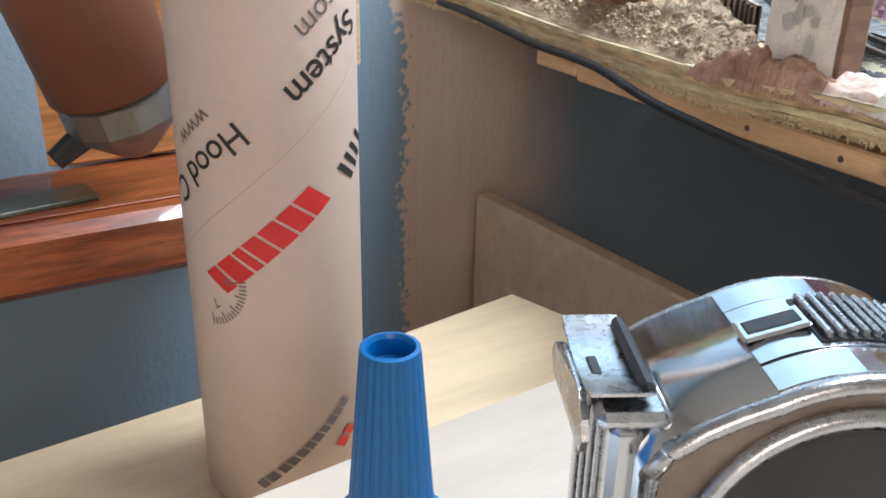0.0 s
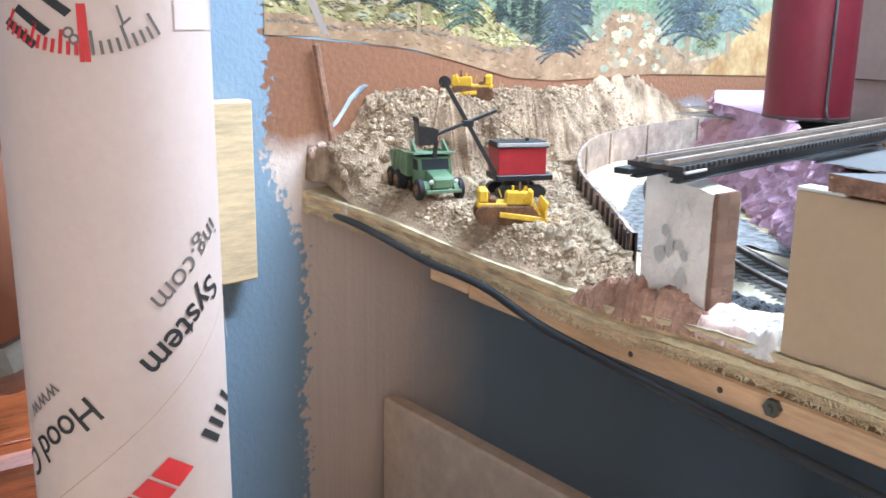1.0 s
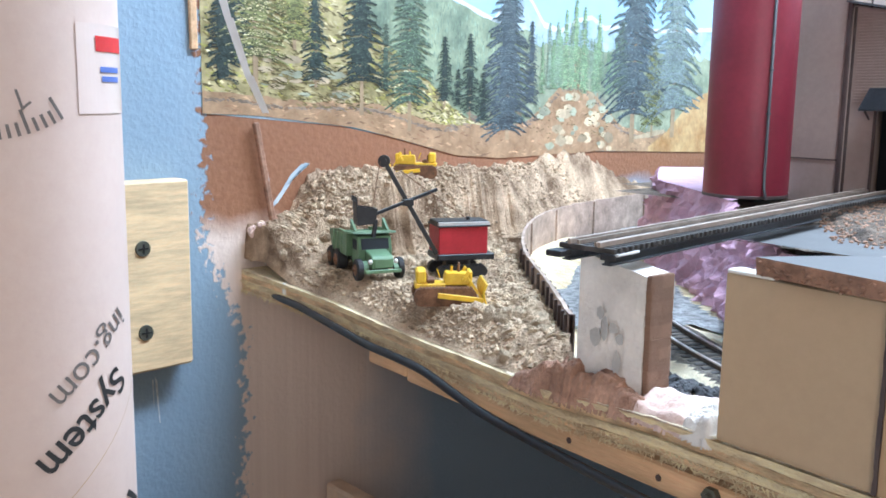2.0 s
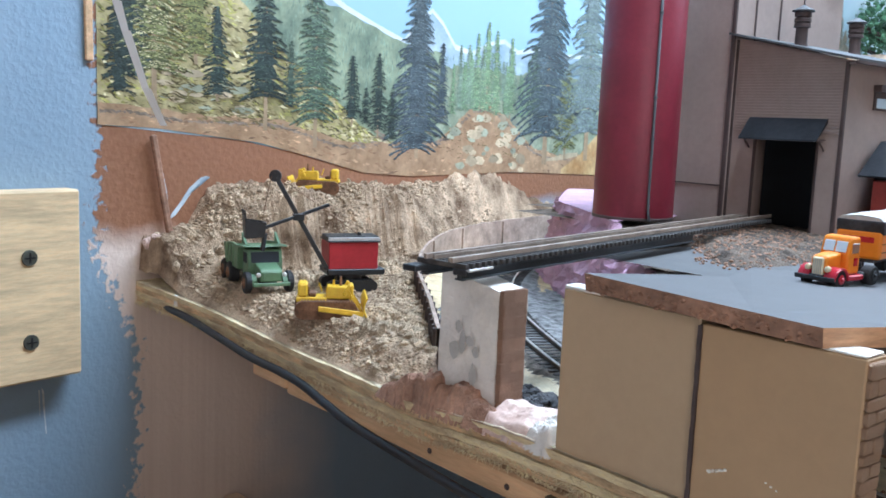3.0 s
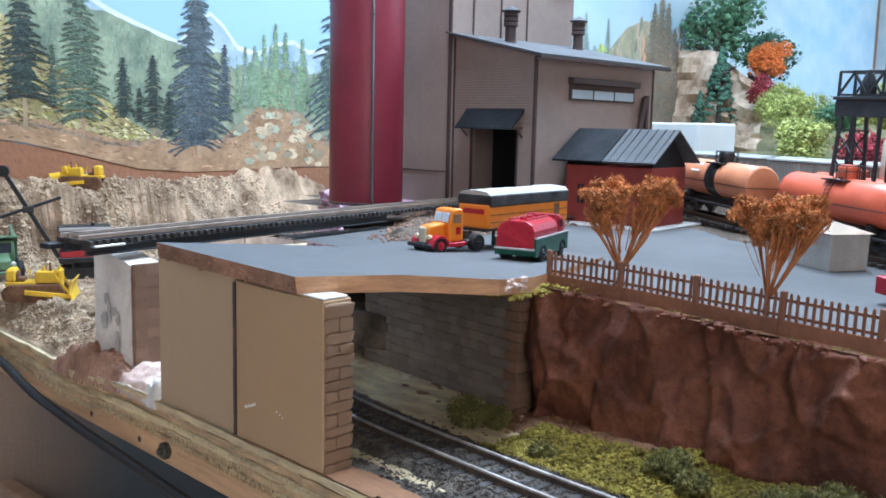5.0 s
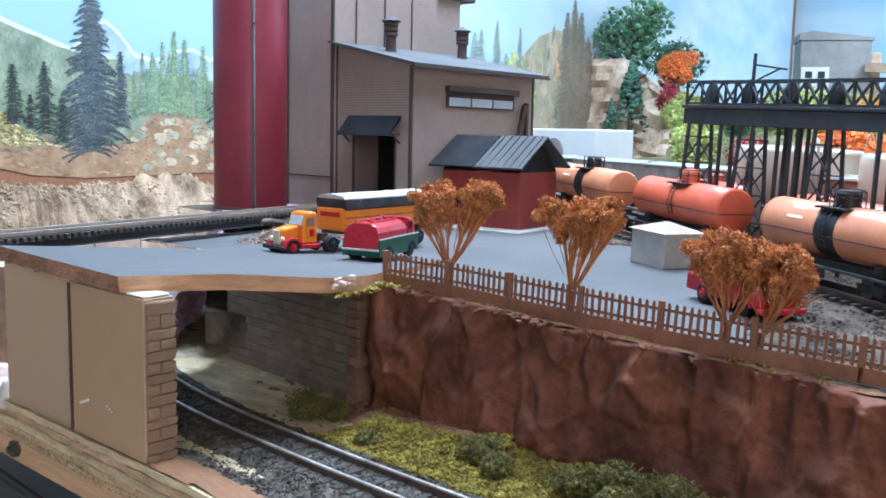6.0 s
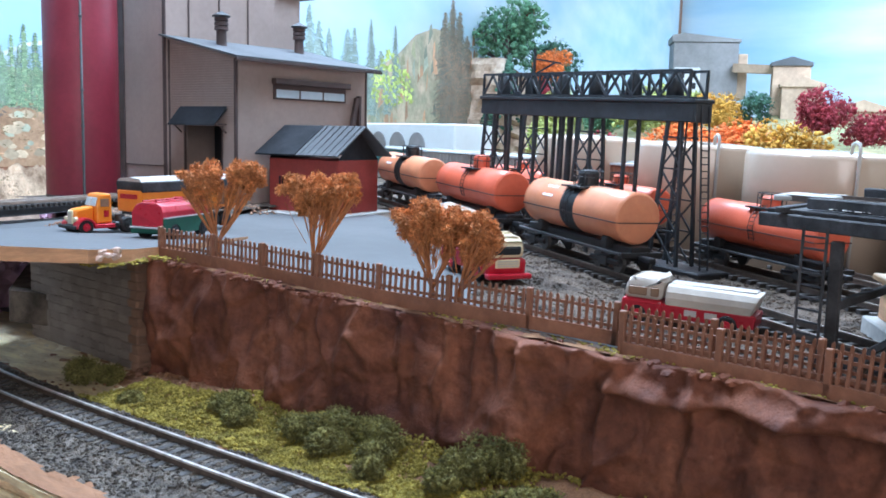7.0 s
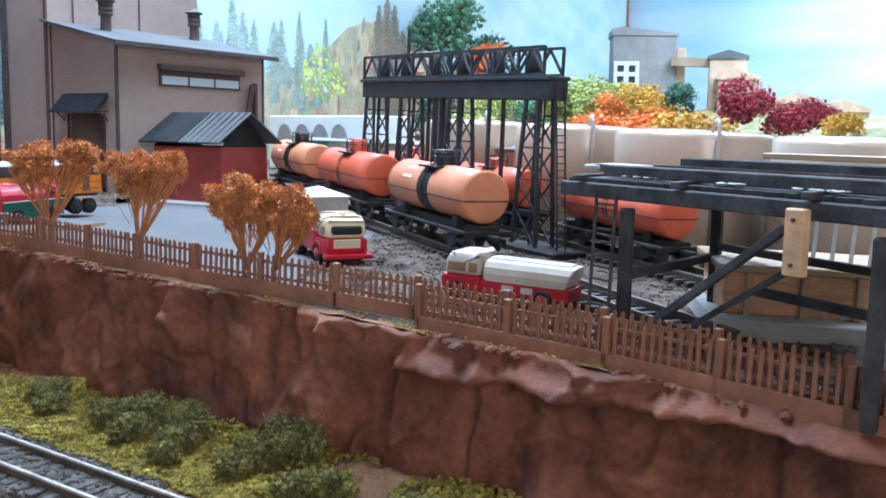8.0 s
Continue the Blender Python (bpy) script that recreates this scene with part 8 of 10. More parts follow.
        cyl(bm, (L * f, -0.004 + 0.002 * (i % 3), 0.012 if i < 3 else 0.03), (L * f, -0.004 + 0.002 * (i % 3), 0.0868), 0.0022 if i in (1, 3) else 0.0014, None, 12)
        part("filling_pipe", bm, k, t)
    bm = B()
    box(bm, L * 0.50, L * 0.64, -0.005, 0.005, 0.026, 0.038, 0.001)
    part("valve_box", bm, k, t)
    # ladder at the near end
    for y in (-0.0035, 0.0025):
        bm = B()
        beam(bm, (-0.016, y, 0.0), (-0.006, y, 0.0965), 0.0008, 0.0008)
        part("ladder_rail", bm, k, t)
    for i in range(24):
        z = 0.003 + i * 0.0038
        bm = B()
        beam(bm, (-0.016 + z * 0.107, -0.0035, z), (-0.016 + z * 0.107, 0.0025, z), 0.0006, 0.0006)
        part("ladder_rung", bm, k, t)
    for y in (-0.003, 0.003):
        bm = B()
        beam(bm, (L * 0.05 - 0.001, y, 0.0), (L * 0.05 - 0.001, y, 0.0868), 0.0008, 0.0008)
        part("ladder_rail", bm, k, t)
    for i in range(20):
        z = 0.003 + i * 0.0038
        bm = B()
        beam(bm, (L * 0.05 - 0.001, -0.003, z), (L * 0.05 - 0.001, 0.003, z), 0.0006, 0.0006)
        part("ladder_rung", bm, k, t)
    # jib on top
    bm = B()
    x = L * 0.72
    beam(bm, (x, 0.004, 0.0998), (x, 0.004, 0.1330), 0.0016, 0.0016)
    beam(bm, (x, 0.004, 0.1260), (x - 0.020, -0.004, 0.1230), 0.0012, 0.0012)
    beam(bm, (x, 0.004, 0.1150), (x - 0.016, -0.002, 0.1235), 0.0010, 0.0010)
    part("jib", bm, k, t)
    bm = B()
    box(bm, -0.024, 0.026, -0.012, 0.012, -0.0010, 0.0045, 0.0008)
    part("base_plate", bm, M["black"], t)


gantry()


def storage_tank(x, y, r, h=0.0720):
    t = thing("storage_tank", "glossy cream-white cylindrical storage tank", "storage tank", x, y, 0.0645, 0, "storage tanks", dip=True)
    bm = B()
    lathe(bm, [(r, 0), (r, h - 0.0035), (r - 0.0009, h - 0.0012), (r - 0.0032, h), (r * 0.5, h + 0.0012), (0.001, h + 0.0018)], 56)
    part("shell", bm, M["white_tank"], t, smooth=True)
    bm = B()
    a = math.radians(215)
    c, s = math.cos(a), math.sin(a)
    tube(bm, [((r + 0.0018) * c, (r + 0.0018) * s, 0.0005), ((r + 0.0018) * c, (r + 0.0018) * s, h + 0.003), ((r + 0.0005) * c, (r + 0.0005) * s, h + 0.0065), ((r - 0.004) * c, (r - 0.004) * s, h + 0.0075), ((r - 0.009) * c, (r - 0.009) * s, h + 0.006), ((r - 0.010) * c, (r - 0.010) * s, h)], 0.0011, 8)
    part("vent_pipe", bm, M["concrete"], t, "pale bent vent pipe", smooth=True)


for x, y, r in ((1.145, 0.038, 0.046), (1.115, -0.063, 0.046), (1.0749, -0.1594, 0.0481), (1.043, -0.265, 0.0481), (1.005, -0.372, 0.0481)):
    storage_tank(x, y, r)


def trestle():
    t = thing("timber_trestle", "black timber unloading trestle with dusty deck beams", "trestle")
    k = M["black_dusty"]
    f0, f1 = Vector((0.812, -0.205, 0)), Vector((0.690, -0.455, 0))
    d = (f1 - f0).normalized()
    nrm = Vector((0.90, -0.12, 0)).normalized() * 0.068
    g = 0.0555
    for i, s in enumerate((0.034, 0.127, 0.22)):
        p = f0 + d * s
        for q in (0, 1):
            c = p + nrm * q
            bm = B()
            box(bm, c.x - 0.0020, c.x + 0.0020, c.y - 0.0020, c.y + 0.0020, g - 0.001 if q or i == 0 else g - 0.004, 0.1005, 0.0004)
            part("post", bm, k, t)
        bm = B()
        beam(bm, p + Vector((0, 0, 0.078)), p + nrm + Vector((0, 0, 0.0785)), 0.0024, 0.0032, 0.0003)
        part("cross_beam", bm, k, t)
    for q, z in ((0, 0.1055), (1, 0.1070)):
        bm = B()
        beam(bm, f0 + nrm * q + Vector((0, 0, z)), f1 + nrm * q + Vector((0, 0, z)), 0.0045, 0.0050, 0.0004)
        part("deck_beam", bm, k, t, "dusty black deck beam")
    for q in (0.32, 0.68):
        bm = B()
        beam(bm, f0 + nrm * q + Vector((0, 0, 0.1055)), f1 + nrm * q + Vector((0, 0, 0.1055)), 0.0032, 0.0030, 0.0004)
        part("stringer", bm, k, t)
    for i in range(6):
        p = f0 + d * (0.010 + i * 0.048)
        bm = B()
        beam(bm, p - nrm * 0.06 + Vector((0, 0, 0.1095)), p + nrm * 1.06 + Vector((0, 0, 0.1105)), 0.0036, 0.0022, 0.0003)
        part("sleeper", bm, k, t)
    for i in range(34):
        p = f0 + d * (0.006 + i * 0.0079)
        bm = B()
        beam(bm, p + nrm * 0.02 + Vector((0, 0, 0.1088)), p + nrm * 0.98 + Vector((0, 0, 0.1100)), 0.0074, 0.0016, 0.0002)
        part("deck_plank", bm, k, t, "dusty black deck plank")
    for q, z in ((0.10, 0.1122), (0.92, 0.1142)):
        bm = B()
        beam(bm, f0 + d * 0.018 + nrm * q + Vector((0, 0, z)), f1 + nrm * q + Vector((0, 0, z)), 0.0042, 0.0040, 0.0004)
        part("curb_beam", bm, k, t, "dusty black kerb beam")
    bm = B()
    beam(bm, f0 + d * 0.055 + nrm * 1.02 + Vector((0, 0, 0.1180)), f0 + d * 0.150 + nrm * 1.02 + Vector((0, 0, 0.1180)), 0.0040, 0.0022, 0.0003)
    part("loose_board", bm, M["foam_cream"], t, "pale loose board on the deck")
    bm = B()
    beam(bm, f0 + d * 0.052 + nrm * 0.02 + Vector((-0.002, 0, g + 0.003)), f0 + d * 0.098 + nrm * 0.3 + Vector((-0.002, 0, 0.0900)), 0.0016, 0.0020, 0.0003)
    part("diagonal_brace", bm, k, t)
    rng = random.Random(41)
    for s0, w in ((0.028, 0.016), (0.066, 0.014), (0.098, 0.017)):
        bm = B()
        for i in range(26):
            c = f0 + d * (s0 + rng.uniform(0, w)) + nrm * rng.uniform(0.02, 0.20)
            pebble(bm, c.x, c.y, 0.1108, rng.uniform(0.0006, 0.0018), rng, 0.25)
        part("dust_patch", bm, M["concrete"], t, "spilt whitish dust")
    for q in (0.3, 0.62):
        bm = B()
        beam(bm, f0 + nrm * q + Vector((0, 0, 0.1125)), f1 + nrm * q + Vector((0, 0, 0.1125)), 0.0012, 0.0024)
        part("rail", bm, M["rail_dark"], t)
    bm = B()
    beam(bm, f0 + d * 0.040 + Vector((-0.002, 0, g + 0.003)), f0 + d * 0.098 + Vector((-0.002, 0, 0.1000)), 0.0020, 0.0026, 0.0003)
    part("diagonal_brace", bm, k, t)
    bm = B()
    beam(bm, f0 + d * 0.034 + nrm + Vector((0, 0, 0.0825)), f0 + d * 0.22 + nrm + Vector((0, 0, 0.0805)), 0.0022, 0.0030, 0.0003)
    part("waler", bm, k, t)
    bm = B()
    beam(bm, f0 + d * 0.075 + nrm * 0.4 + Vector((0, 0, 0.0760)), f0 + d * 0.22 + nrm * 0.4 + Vector((0, 0, 0.0735)), 0.0022, 0.0030, 0.0003)
    part("waler", bm, k, t)
    bm = B()
    c = f0 + d * 0.105 + Vector((-0.003, 0.002, 0))
    box(bm, -0.0031, 0.0031, -0.0016, 0.0016, 0.0880, 0.1060, 0.0004, Matrix.Translation((c.x, c.y, 0)) @ Matrix.Rotation(math.atan2(d.y, d.x), 4, "Z"))
    pl = part("pine_plate", bm, M["lumber"], t, "unpainted pine splice plate")
    for z in (0.091, 0.103):
        bm = B()
        c2 = c + Vector((-0.0014, 0.0006, z))
        cyl(bm, c2, c2 + Vector((-0.0006, 0.0003, 0)), 0.0006, 0.0006, 8)
        part("pin", bm, M["dark_trim"], pl)
    for y in (0, 1):
        p = f0 + d * (0.022 + y * 0.010) + Vector((-0.004, 0.001, 0))
        bm = B()
        beam(bm, p + Vector((-0.004, 0, g)), p + Vector((0, 0, 0.1050)), 0.0009, 0.0009)
        part("ladder_rail", bm, k, t)
    for i in range(11):
        z = g + 0.004 + i * 0.0042
        p = f0 + d * 0.022 + Vector((-0.008 + (z - g) * 0.085, 0.001, z))
        bm = B()
        beam(bm, p, p + d * 0.010, 0.0007, 0.0007)
        part("ladder_rung", bm, k, t)
    bm = B()
    c = f0 + nrm * 0.45
    box(bm, c.x - 0.012, c.x + 0.014, c.y - 0.016, c.y + 0.006, 0.1112, 0.1135, 0.0006)
    part("dusty_plate", bm, M["concrete"], t, "pale dusty deck plate")


trestle()


def loading_dock():
    t = thing("loading_dock", "cream low loading dock on a grey base under the trestle", "platform", 0.905, -0.330, 0.0645, -62, dip=True)
    bm = B()
    box(bm, -0.10, 0.085, -0.03, 0.03, 0, 0.0075, 0.0006)
    part("base", bm, M["concrete"], t, "grey concrete base")
    bm = B()
    box(bm, -0.095, 0.075, -0.018, 0.026, 0.0076, 0.0235, 0.0006)
    part("body", bm, M["bare_edge"], t, "tan timber body")
    bm = B()
    box(bm, -0.098, 0.078, -0.021, 0.029, 0.0236, 0.0262, 0.0005)
    part("top_deck", bm, M["foam_cream"], t)
    for i in range(9):
        x = -0.088 + i * 0.0195
        bm = B()
        box(bm, x, x + 0.0022, -0.0205, -0.0182, 0.0076, 0.0235, 0.0003)
        part("upright", bm, M["foam_cream"], t)


loading_dock()


def slat_rack():
    t = thing("leaning_slats", "row of thin grey slats leaning against the loading dock", "slats", 0.872, -0.296, 0.0585, -62)
    for i in range(6):
        bm = B()
        x = -0.018 + i * 0.0068
        beam(bm, (x - 0.003, -0.006, 0.0), (x + 0.003, 0.004, 0.040), 0.0014, 0.0010)
        part("slat", bm, M["concrete"], t)
    bm = B()
    beam(bm, (-0.020, 0.0035, 0.036), (0.022, 0.0035, 0.036), 0.0012, 0.0014)
    part("top_rail", bm, M["concrete"], t)


slat_rack()


# ---- picket fence ----


def fence(pts, z, pitch, height, label, group=""):
    t = thing("picket_fence", label, "fence", group=group, dip=True)
    line = catmull([(x, y, 0) for x, y in pts], 24)
    run, acc, poses = 0.0, 0.0, []
    for a, b in zip(line, line[1:]):
        seg = (b - a).length
        while acc < seg:
            c = a + (b - a) * (acc / seg)
            poses.append((c, math.atan2(b.y - a.y, b.x - a.x)))
            acc += pitch
        acc -= seg
    bm = B()
    prism(bm, [(-0.00055, 0.001), (0.00055, 0.001), (0.00055, height - 0.0007), (0, height), (-0.00055, height - 0.0007)], -0.0004, 0.0004)
    me = bpy.data.meshes.new("picket")
    bm.to_mesh(me)
    bm.free()
    me.materials.append(M["fence"])
    bm = B()
    box(bm, -0.0012, 0.0012, -0.0012, 0.0012, -0.002, height + 0.0004, 0.0003)
    mp = bpy.data.meshes.new("fence_post")
    bm.to_mesh(mp)
    bm.free()
    mp.materials.append(M["fence"])
    rng = random.Random(31)
    for i, (c, ang) in enumerate(poses):
        o = new("fence_post" if i % 12 == 0 else "picket", mp if i % 12 == 0 else me)
        o.parent = t
        o.matrix_local = Matrix.Translation((c.x, c.y, z)) @ Matrix.Rotation(ang, 4, "Z") @ Matrix.Rotation(rng.uniform(-0.03, 0.03), 4, "Y")
    for h in (0.0052, height - 0.0032):
        bm = B()
        prev = None
        for i, p in enumerate(line):
            dd = (line[min(i + 1, len(line) - 1)] - line[max(i - 1, 0)]).normalized()
            q = Vector((-dd.y, dd.x, 0))
            ring = [bm.verts.new(p + q * w + Vector((0, 0, z + hh))) for w, hh in ((0.0004, h - 0.0006), (0.0011, h - 0.0006), (0.0011, h + 0.0006), (0.0004, h + 0.0006))]
            if prev:
                for j in range(4):
                    bm.faces.new((prev[j], prev[(j + 1) % 4], ring[(j + 1) % 4], ring[j]))
            prev = ring
        part("fence_rail", bm, M["fence"], t)
    bm = B()
    prev = None
    for i, p in enumerate(line):
        dd = (line[min(i + 1, len(line) - 1)] - line[max(i - 1, 0)]).normalized()
        q = Vector((-dd.y, dd.x, 0))
        ring = [bm.verts.new(p + q * w + Vector((0, 0, z + hh))) for w, hh in ((-0.0012, -0.005), (0.0012, -0.005), (0.0012, 0.0036), (-0.0012, 0.0036))]
        if prev:
            for j in range(4):
                bm.faces.new((prev[j], prev[(j + 1) % 4], ring[(j + 1) % 4], ring[j]))
        prev = ring
    part("kick_board", bm, M["fence"], t)


fence([(0.769, 0.0965), (0.773, 0.05), (0.772, -0.015), (0.773, -0.075), (0.777, -0.12), (0.779, -0.17), (0.776, -0.25), (0.766, -0.33), (0.750, -0.45)], 0.0668, 0.0031, 0.0145, "brown plastic model picket fence along the cliff top", "picket fences")
fence([(0.7710, -0.17), (0.769, -0.25), (0.759, -0.33), (0.744, -0.45)], 0.0655, 0.0030, 0.0145, "brown picket fence overlapping another run", "picket fences")


def clump(bm, c, r, rng, n, flat=1.0, size=(0.0011, 0.0026), shell=0.35):
    for i in range(n):
        v = Vector((rng.gauss(0, 1), rng.gauss(0, 1), rng.gauss(0, 1))).normalized() * r * (shell + (1 - shell) * rng.random()) ** 0.7
        pebble(bm, c[0] + v.x, c[1] + v.y, c[2] + v.z * flat, rng.uniform(*size), rng, 0.9)


def fuzz(bm, c, r, rng, n, flat=1.0, length=(0.0014, 0.0034), width=0.00022):
    """Fine foam fibres tangled through a rounded lump."""
    for i in range(n):
        v = Vector((rng.gauss(0, 1), rng.gauss(0, 1), rng.gauss(0, 1))).normalized() * r * (0.25 + 0.75 * rng.random()) ** 0.6
        v.z *= flat
        p = Vector(c) + v
        d = (Vector((rng.uniform(-1, 1), rng.uniform(-1, 1), rng.uniform(-1, 1))) + v.normalized() * 0.5).normalized() * rng.uniform(*length)
        q = d.cross(Vector((rng.uniform(-1, 1), rng.uniform(-1, 1), rng.uniform(-1, 1)))).normalized() * width
        m = p + d * 0.5 + q * rng.uniform(-3, 3)
        a = [bm.verts.new(k) for k in (p - q, p + q, m + q, m - q, p + d)]
        bm.faces.new((a[0], a[1], a[2], a[3]))
        bm.faces.new((a[3], a[2], a[4]))


def autumn_tree(name, x, y, z, h, lobes, seed, label):
    """A wire-like armature that forks low, under lumpy teased foam that trails down the stems."""
    rng = random.Random(seed)
    t = thing(name, label, "tree", x, y, z, 0, "autumn trees", dip=True)
    bm = B()
    fork = Vector((0.0, 0.0, h * 0.20))
    tube(bm, [(0, 0, -0.004), (0.0003, 0.0002, h * 0.10), fork], 0.0015, 8)
    stems = []
    for (lx, ly, lz, lr) in lobes:
        for i in range(5):
            tip = Vector((lx + rng.uniform(-0.8, 0.8) * lr, ly + rng.uniform(-0.8, 0.8) * lr, lz - lr * 0.35))
            midp = fork.lerp(tip, 0.5) + Vector((rng.uniform(-0.0015, 0.0015) + lx * 0.1, rng.uniform(-0.0015, 0.0015) + ly * 0.1, -0.001))
            bend = fork.lerp(tip, 0.78) + Vector((rng.uniform(-0.0012, 0.0012), rng.uniform(-0.0012, 0.0012), 0))
            tube(bm, [fork - Vector((0, 0, 0.002)), fork.lerp(midp, 0.5) + Vector((lx * 0.06, ly * 0.06, 0)), midp, bend, tip], rng.uniform(0.00045, 0.0008), 6)
            stems.append((fork, midp, tip))
            for q in range(3):
                side = tip + Vector((rng.uniform(-0.005, 0.005), rng.uniform(-0.005, 0.005), rng.uniform(-0.002, 0.003)))
                tube(bm, [midp, midp.lerp(side, 0.5) + Vector((rng.uniform(-0.0008, 0.0008), rng.uniform(-0.0008, 0.0008), 0)), side], 0.0003, 5)
    part("trunk", bm, M["trunk_orange"], t, "tan branching armature")
    bm = B()
    for (lx, ly, lz, lr) in lobes:
        for i in range(44):
            v = Vector((rng.gauss(0, 1), rng.gauss(0, 1), rng.gauss(0.1, 0.8))).normalized() * lr * rng.uniform(0.3, 1.0)
            c = (lx + v.x, ly + v.y, lz + v.z * 0.72)
            rr = lr * rng.uniform(0.20, 0.36)
            clump(bm, c, rr * 0.85, rng, 34, 0.85, (0.0005, 0.0010), 0.1)
            fuzz(bm, c, rr, rng, 170, 0.85, (0.0009, 0.0022), 0.00022)
        for i in range(16):
            top = Vector((lx + rng.uniform(-0.8, 0.8) * lr, ly + rng.uniform(-0.8, 0.8) * lr, lz - lr * rng.uniform(0.1, 0.5)))
            end = top.lerp(fork, rng.uniform(0.25, 0.8))
            sway = Vector((rng.uniform(-0.001, 0.001), rng.uniform(-0.001, 0.001), 0))
            tube(bm, [top, top.lerp(end, 0.5) + sway, end], rng.uniform(0.00012, 0.0003), 4)
    for a, m, b in stems:
        for i in range(5):
            k = rng.uniform(0.35, 1.0)
            c = m.lerp(b, k)
            fuzz(bm, c, 0.0018 * (0.6 + k), rng, 26, 1.6, (0.0010, 0.0024), 0.0002)
    part("crown", bm, M["foliage_orange"], t, "orange foam foliage crown")


R_ = Vector((0.72, -0.69, 0))
autumn_tree("autumn_tree", 0.7815, 0.066, 0.0670, 0.052, [(-R_.x * 0.008, -R_.y * 0.008, 0.041, 0.0130), (R_.x * 0.013, R_.y * 0.013, 0.044, 0.0112)], 1, "orange autumn model tree with two crowns behind the fence")
autumn_tree("autumn_tree", 0.7800, -0.005, 0.0665, 0.053, [(-R_.x * 0.003, -R_.y * 0.003, 0.042, 0.0130), (R_.x * 0.011, R_.y * 0.011, 0.045, 0.0105)], 2, "orange autumn model tree with a flat crown behind the fence")
autumn_tree("autumn_tree", 0.7790, -0.0765, 0.0665, 0.044, [(-R_.x * 0.006, -R_.y * 0.006, 0.036, 0.0120), (R_.x * 0.004, R_.y * 0.004, 0.033, 0.0105)], 3, "orange autumn model tree leaning over the fence")
autumn_tree("autumn_tree", 0.7815, -0.0890, 0.0665, 0.042, [(R_.x * 0.003, R_.y * 0.003, 0.034, 0.0118), (R_.x * 0.010, R_.y * 0.010, 0.030, 0.0088)], 4, "ragged orange autumn model tree beside another")

# ---- ground cover below the cliff ----


def cover_end(y):
    """Where the ground foam stops short of the rock foot."""
    return 0.757 + 0.007 * smooth(0.04, 0.01, y) - 0.020 * smooth(-0.075, -0.115, y) - 0.012 * smooth(-0.15, -0.19, y)


def ground_cover():
    rng = random.Random(17)
    t = thing("ground_cover", "yellow-green ground foam between track and rock face", "ground cover", kind="stuff")
    bm = B()
    n = 0
    while n < 16000:
        x, y = rng.uniform(0.711, 0.773), rng.uniform(-0.36, 0.085)
        k = 0.5 + fbm(x, y, 28, 3) + 0.3 * fbm(x, y, 90, 5)
        if k < -0.30 + 0.95 * smooth(-0.014, 0.004, x - cover_end(y)):
            continue
        pebble(bm, x, y, low_height(x, y) + 0.0006 + 0.0028 * max(0, k - 0.2) * rng.random(), rng.uniform(0.0005, 0.0012), rng, 0.8)
        n += 1
    n = 0
    while n < 22000:
        x, y = rng.uniform(0.713, 0.773), rng.uniform(-0.36, 0.085)
        if 0.5 + fbm(x, y, 28, 3) + 0.3 * fbm(x, y, 90, 5) < -0.30 + 0.95 * smooth(-0.014, 0.004, x - cover_end(y)):
            continue
        fuzz(bm, (x, y, low_height(x, y) + 0.0010), 0.0008, rng, 1, 1.0, (0.0010, 0.0024), 0.0002)
        n += 1
    part("ground_foam", bm, M["moss"], t)
    spots = [(0.731, 0.113, 0.013, 0.013), (0.740, 0.104, 0.009, 0.009), (0.726, 0.063, 0.006, 0.005), (0.744, 0.010, 0.011, 0.010), (0.738, -0.002, 0.008, 0.008), (0.741, -0.038, 0.011, 0.011), (0.747, -0.052, 0.011, 0.013), (0.735, -0.058, 0.009, 0.010), (0.749, -0.074, 0.011, 0.013), (0.738, -0.082, 0.010, 0.010), (0.726, -0.090, 0.008, 0.008), (0.752, -0.128, 0.013, 0.017), (0.743, -0.120, 0.009, 0.012), (0.730, -0.118, 0.009, 0.009), (0.735, -0.158, 0.009, 0.010), (0.726, -0.150, 0.008, 0.009), (0.734, -0.195, 0.009, 0.010), (0.728, -0.225, 0.009, 0.009)]
    for x, y, r, h in spots:
        r, h = r * 1.2, h * 1.15
        b = thing("foam_bush", "rounded olive green foam bush at the rock foot", "bush", x, y, low_height(x, y), 0, "foam bushes")
        bm = B()
        for i in range(6):
            a = rng.uniform(0, 6.28)
            d = rng.uniform(0, 0.55) * r
            clump(bm, (d * math.cos(a), d * math.sin(a), h * rng.uniform(0.3, 0.62)), r * rng.uniform(0.38, 0.55), rng, 90, h / r * 0.75, (0.0005, 0.0012))
            fuzz(bm, (d * math.cos(a), d * math.sin(a), h * 0.5), r * 0.55, rng, 380, h / r * 0.8, (0.0010, 0.0024), 0.00022)
        part("foliage", bm, M["bush"], b)
    bm = B()
    for i in range(170):
        y = rng.uniform(-0.35, 0.11)
        x = cover_end(y) + rng.uniform(-0.006, 0.010)
        pebble(bm, x, y, low_height(x, y) + 0.0006, rng.choice((0.0006, 0.0008, 0.001, 0.0014, 0.002, 0.003)), rng, 0.6)
    tagged(part("fallen_stones", bm, M["red_plaster"]), "loose reddish stones at the rock foot", "stones", kind="stuff")
    bm = B()
    for i in range(180):
        x, y = rng.uniform(0.716, 0.768), rng.uniform(0.05, 0.13)
        if math.hypot(x - 0.745, y - 0.095) < 0.05:
            pebble(bm, x, y, low_height(x, y) + 0.0003, rng.uniform(0.0005, 0.0014), rng, 0.7)
    tagged(part("earth_crumbs", bm, M["earth"]), "crumbs of red earth beside the abutment", "earth", kind="stuff")
    bm = B()
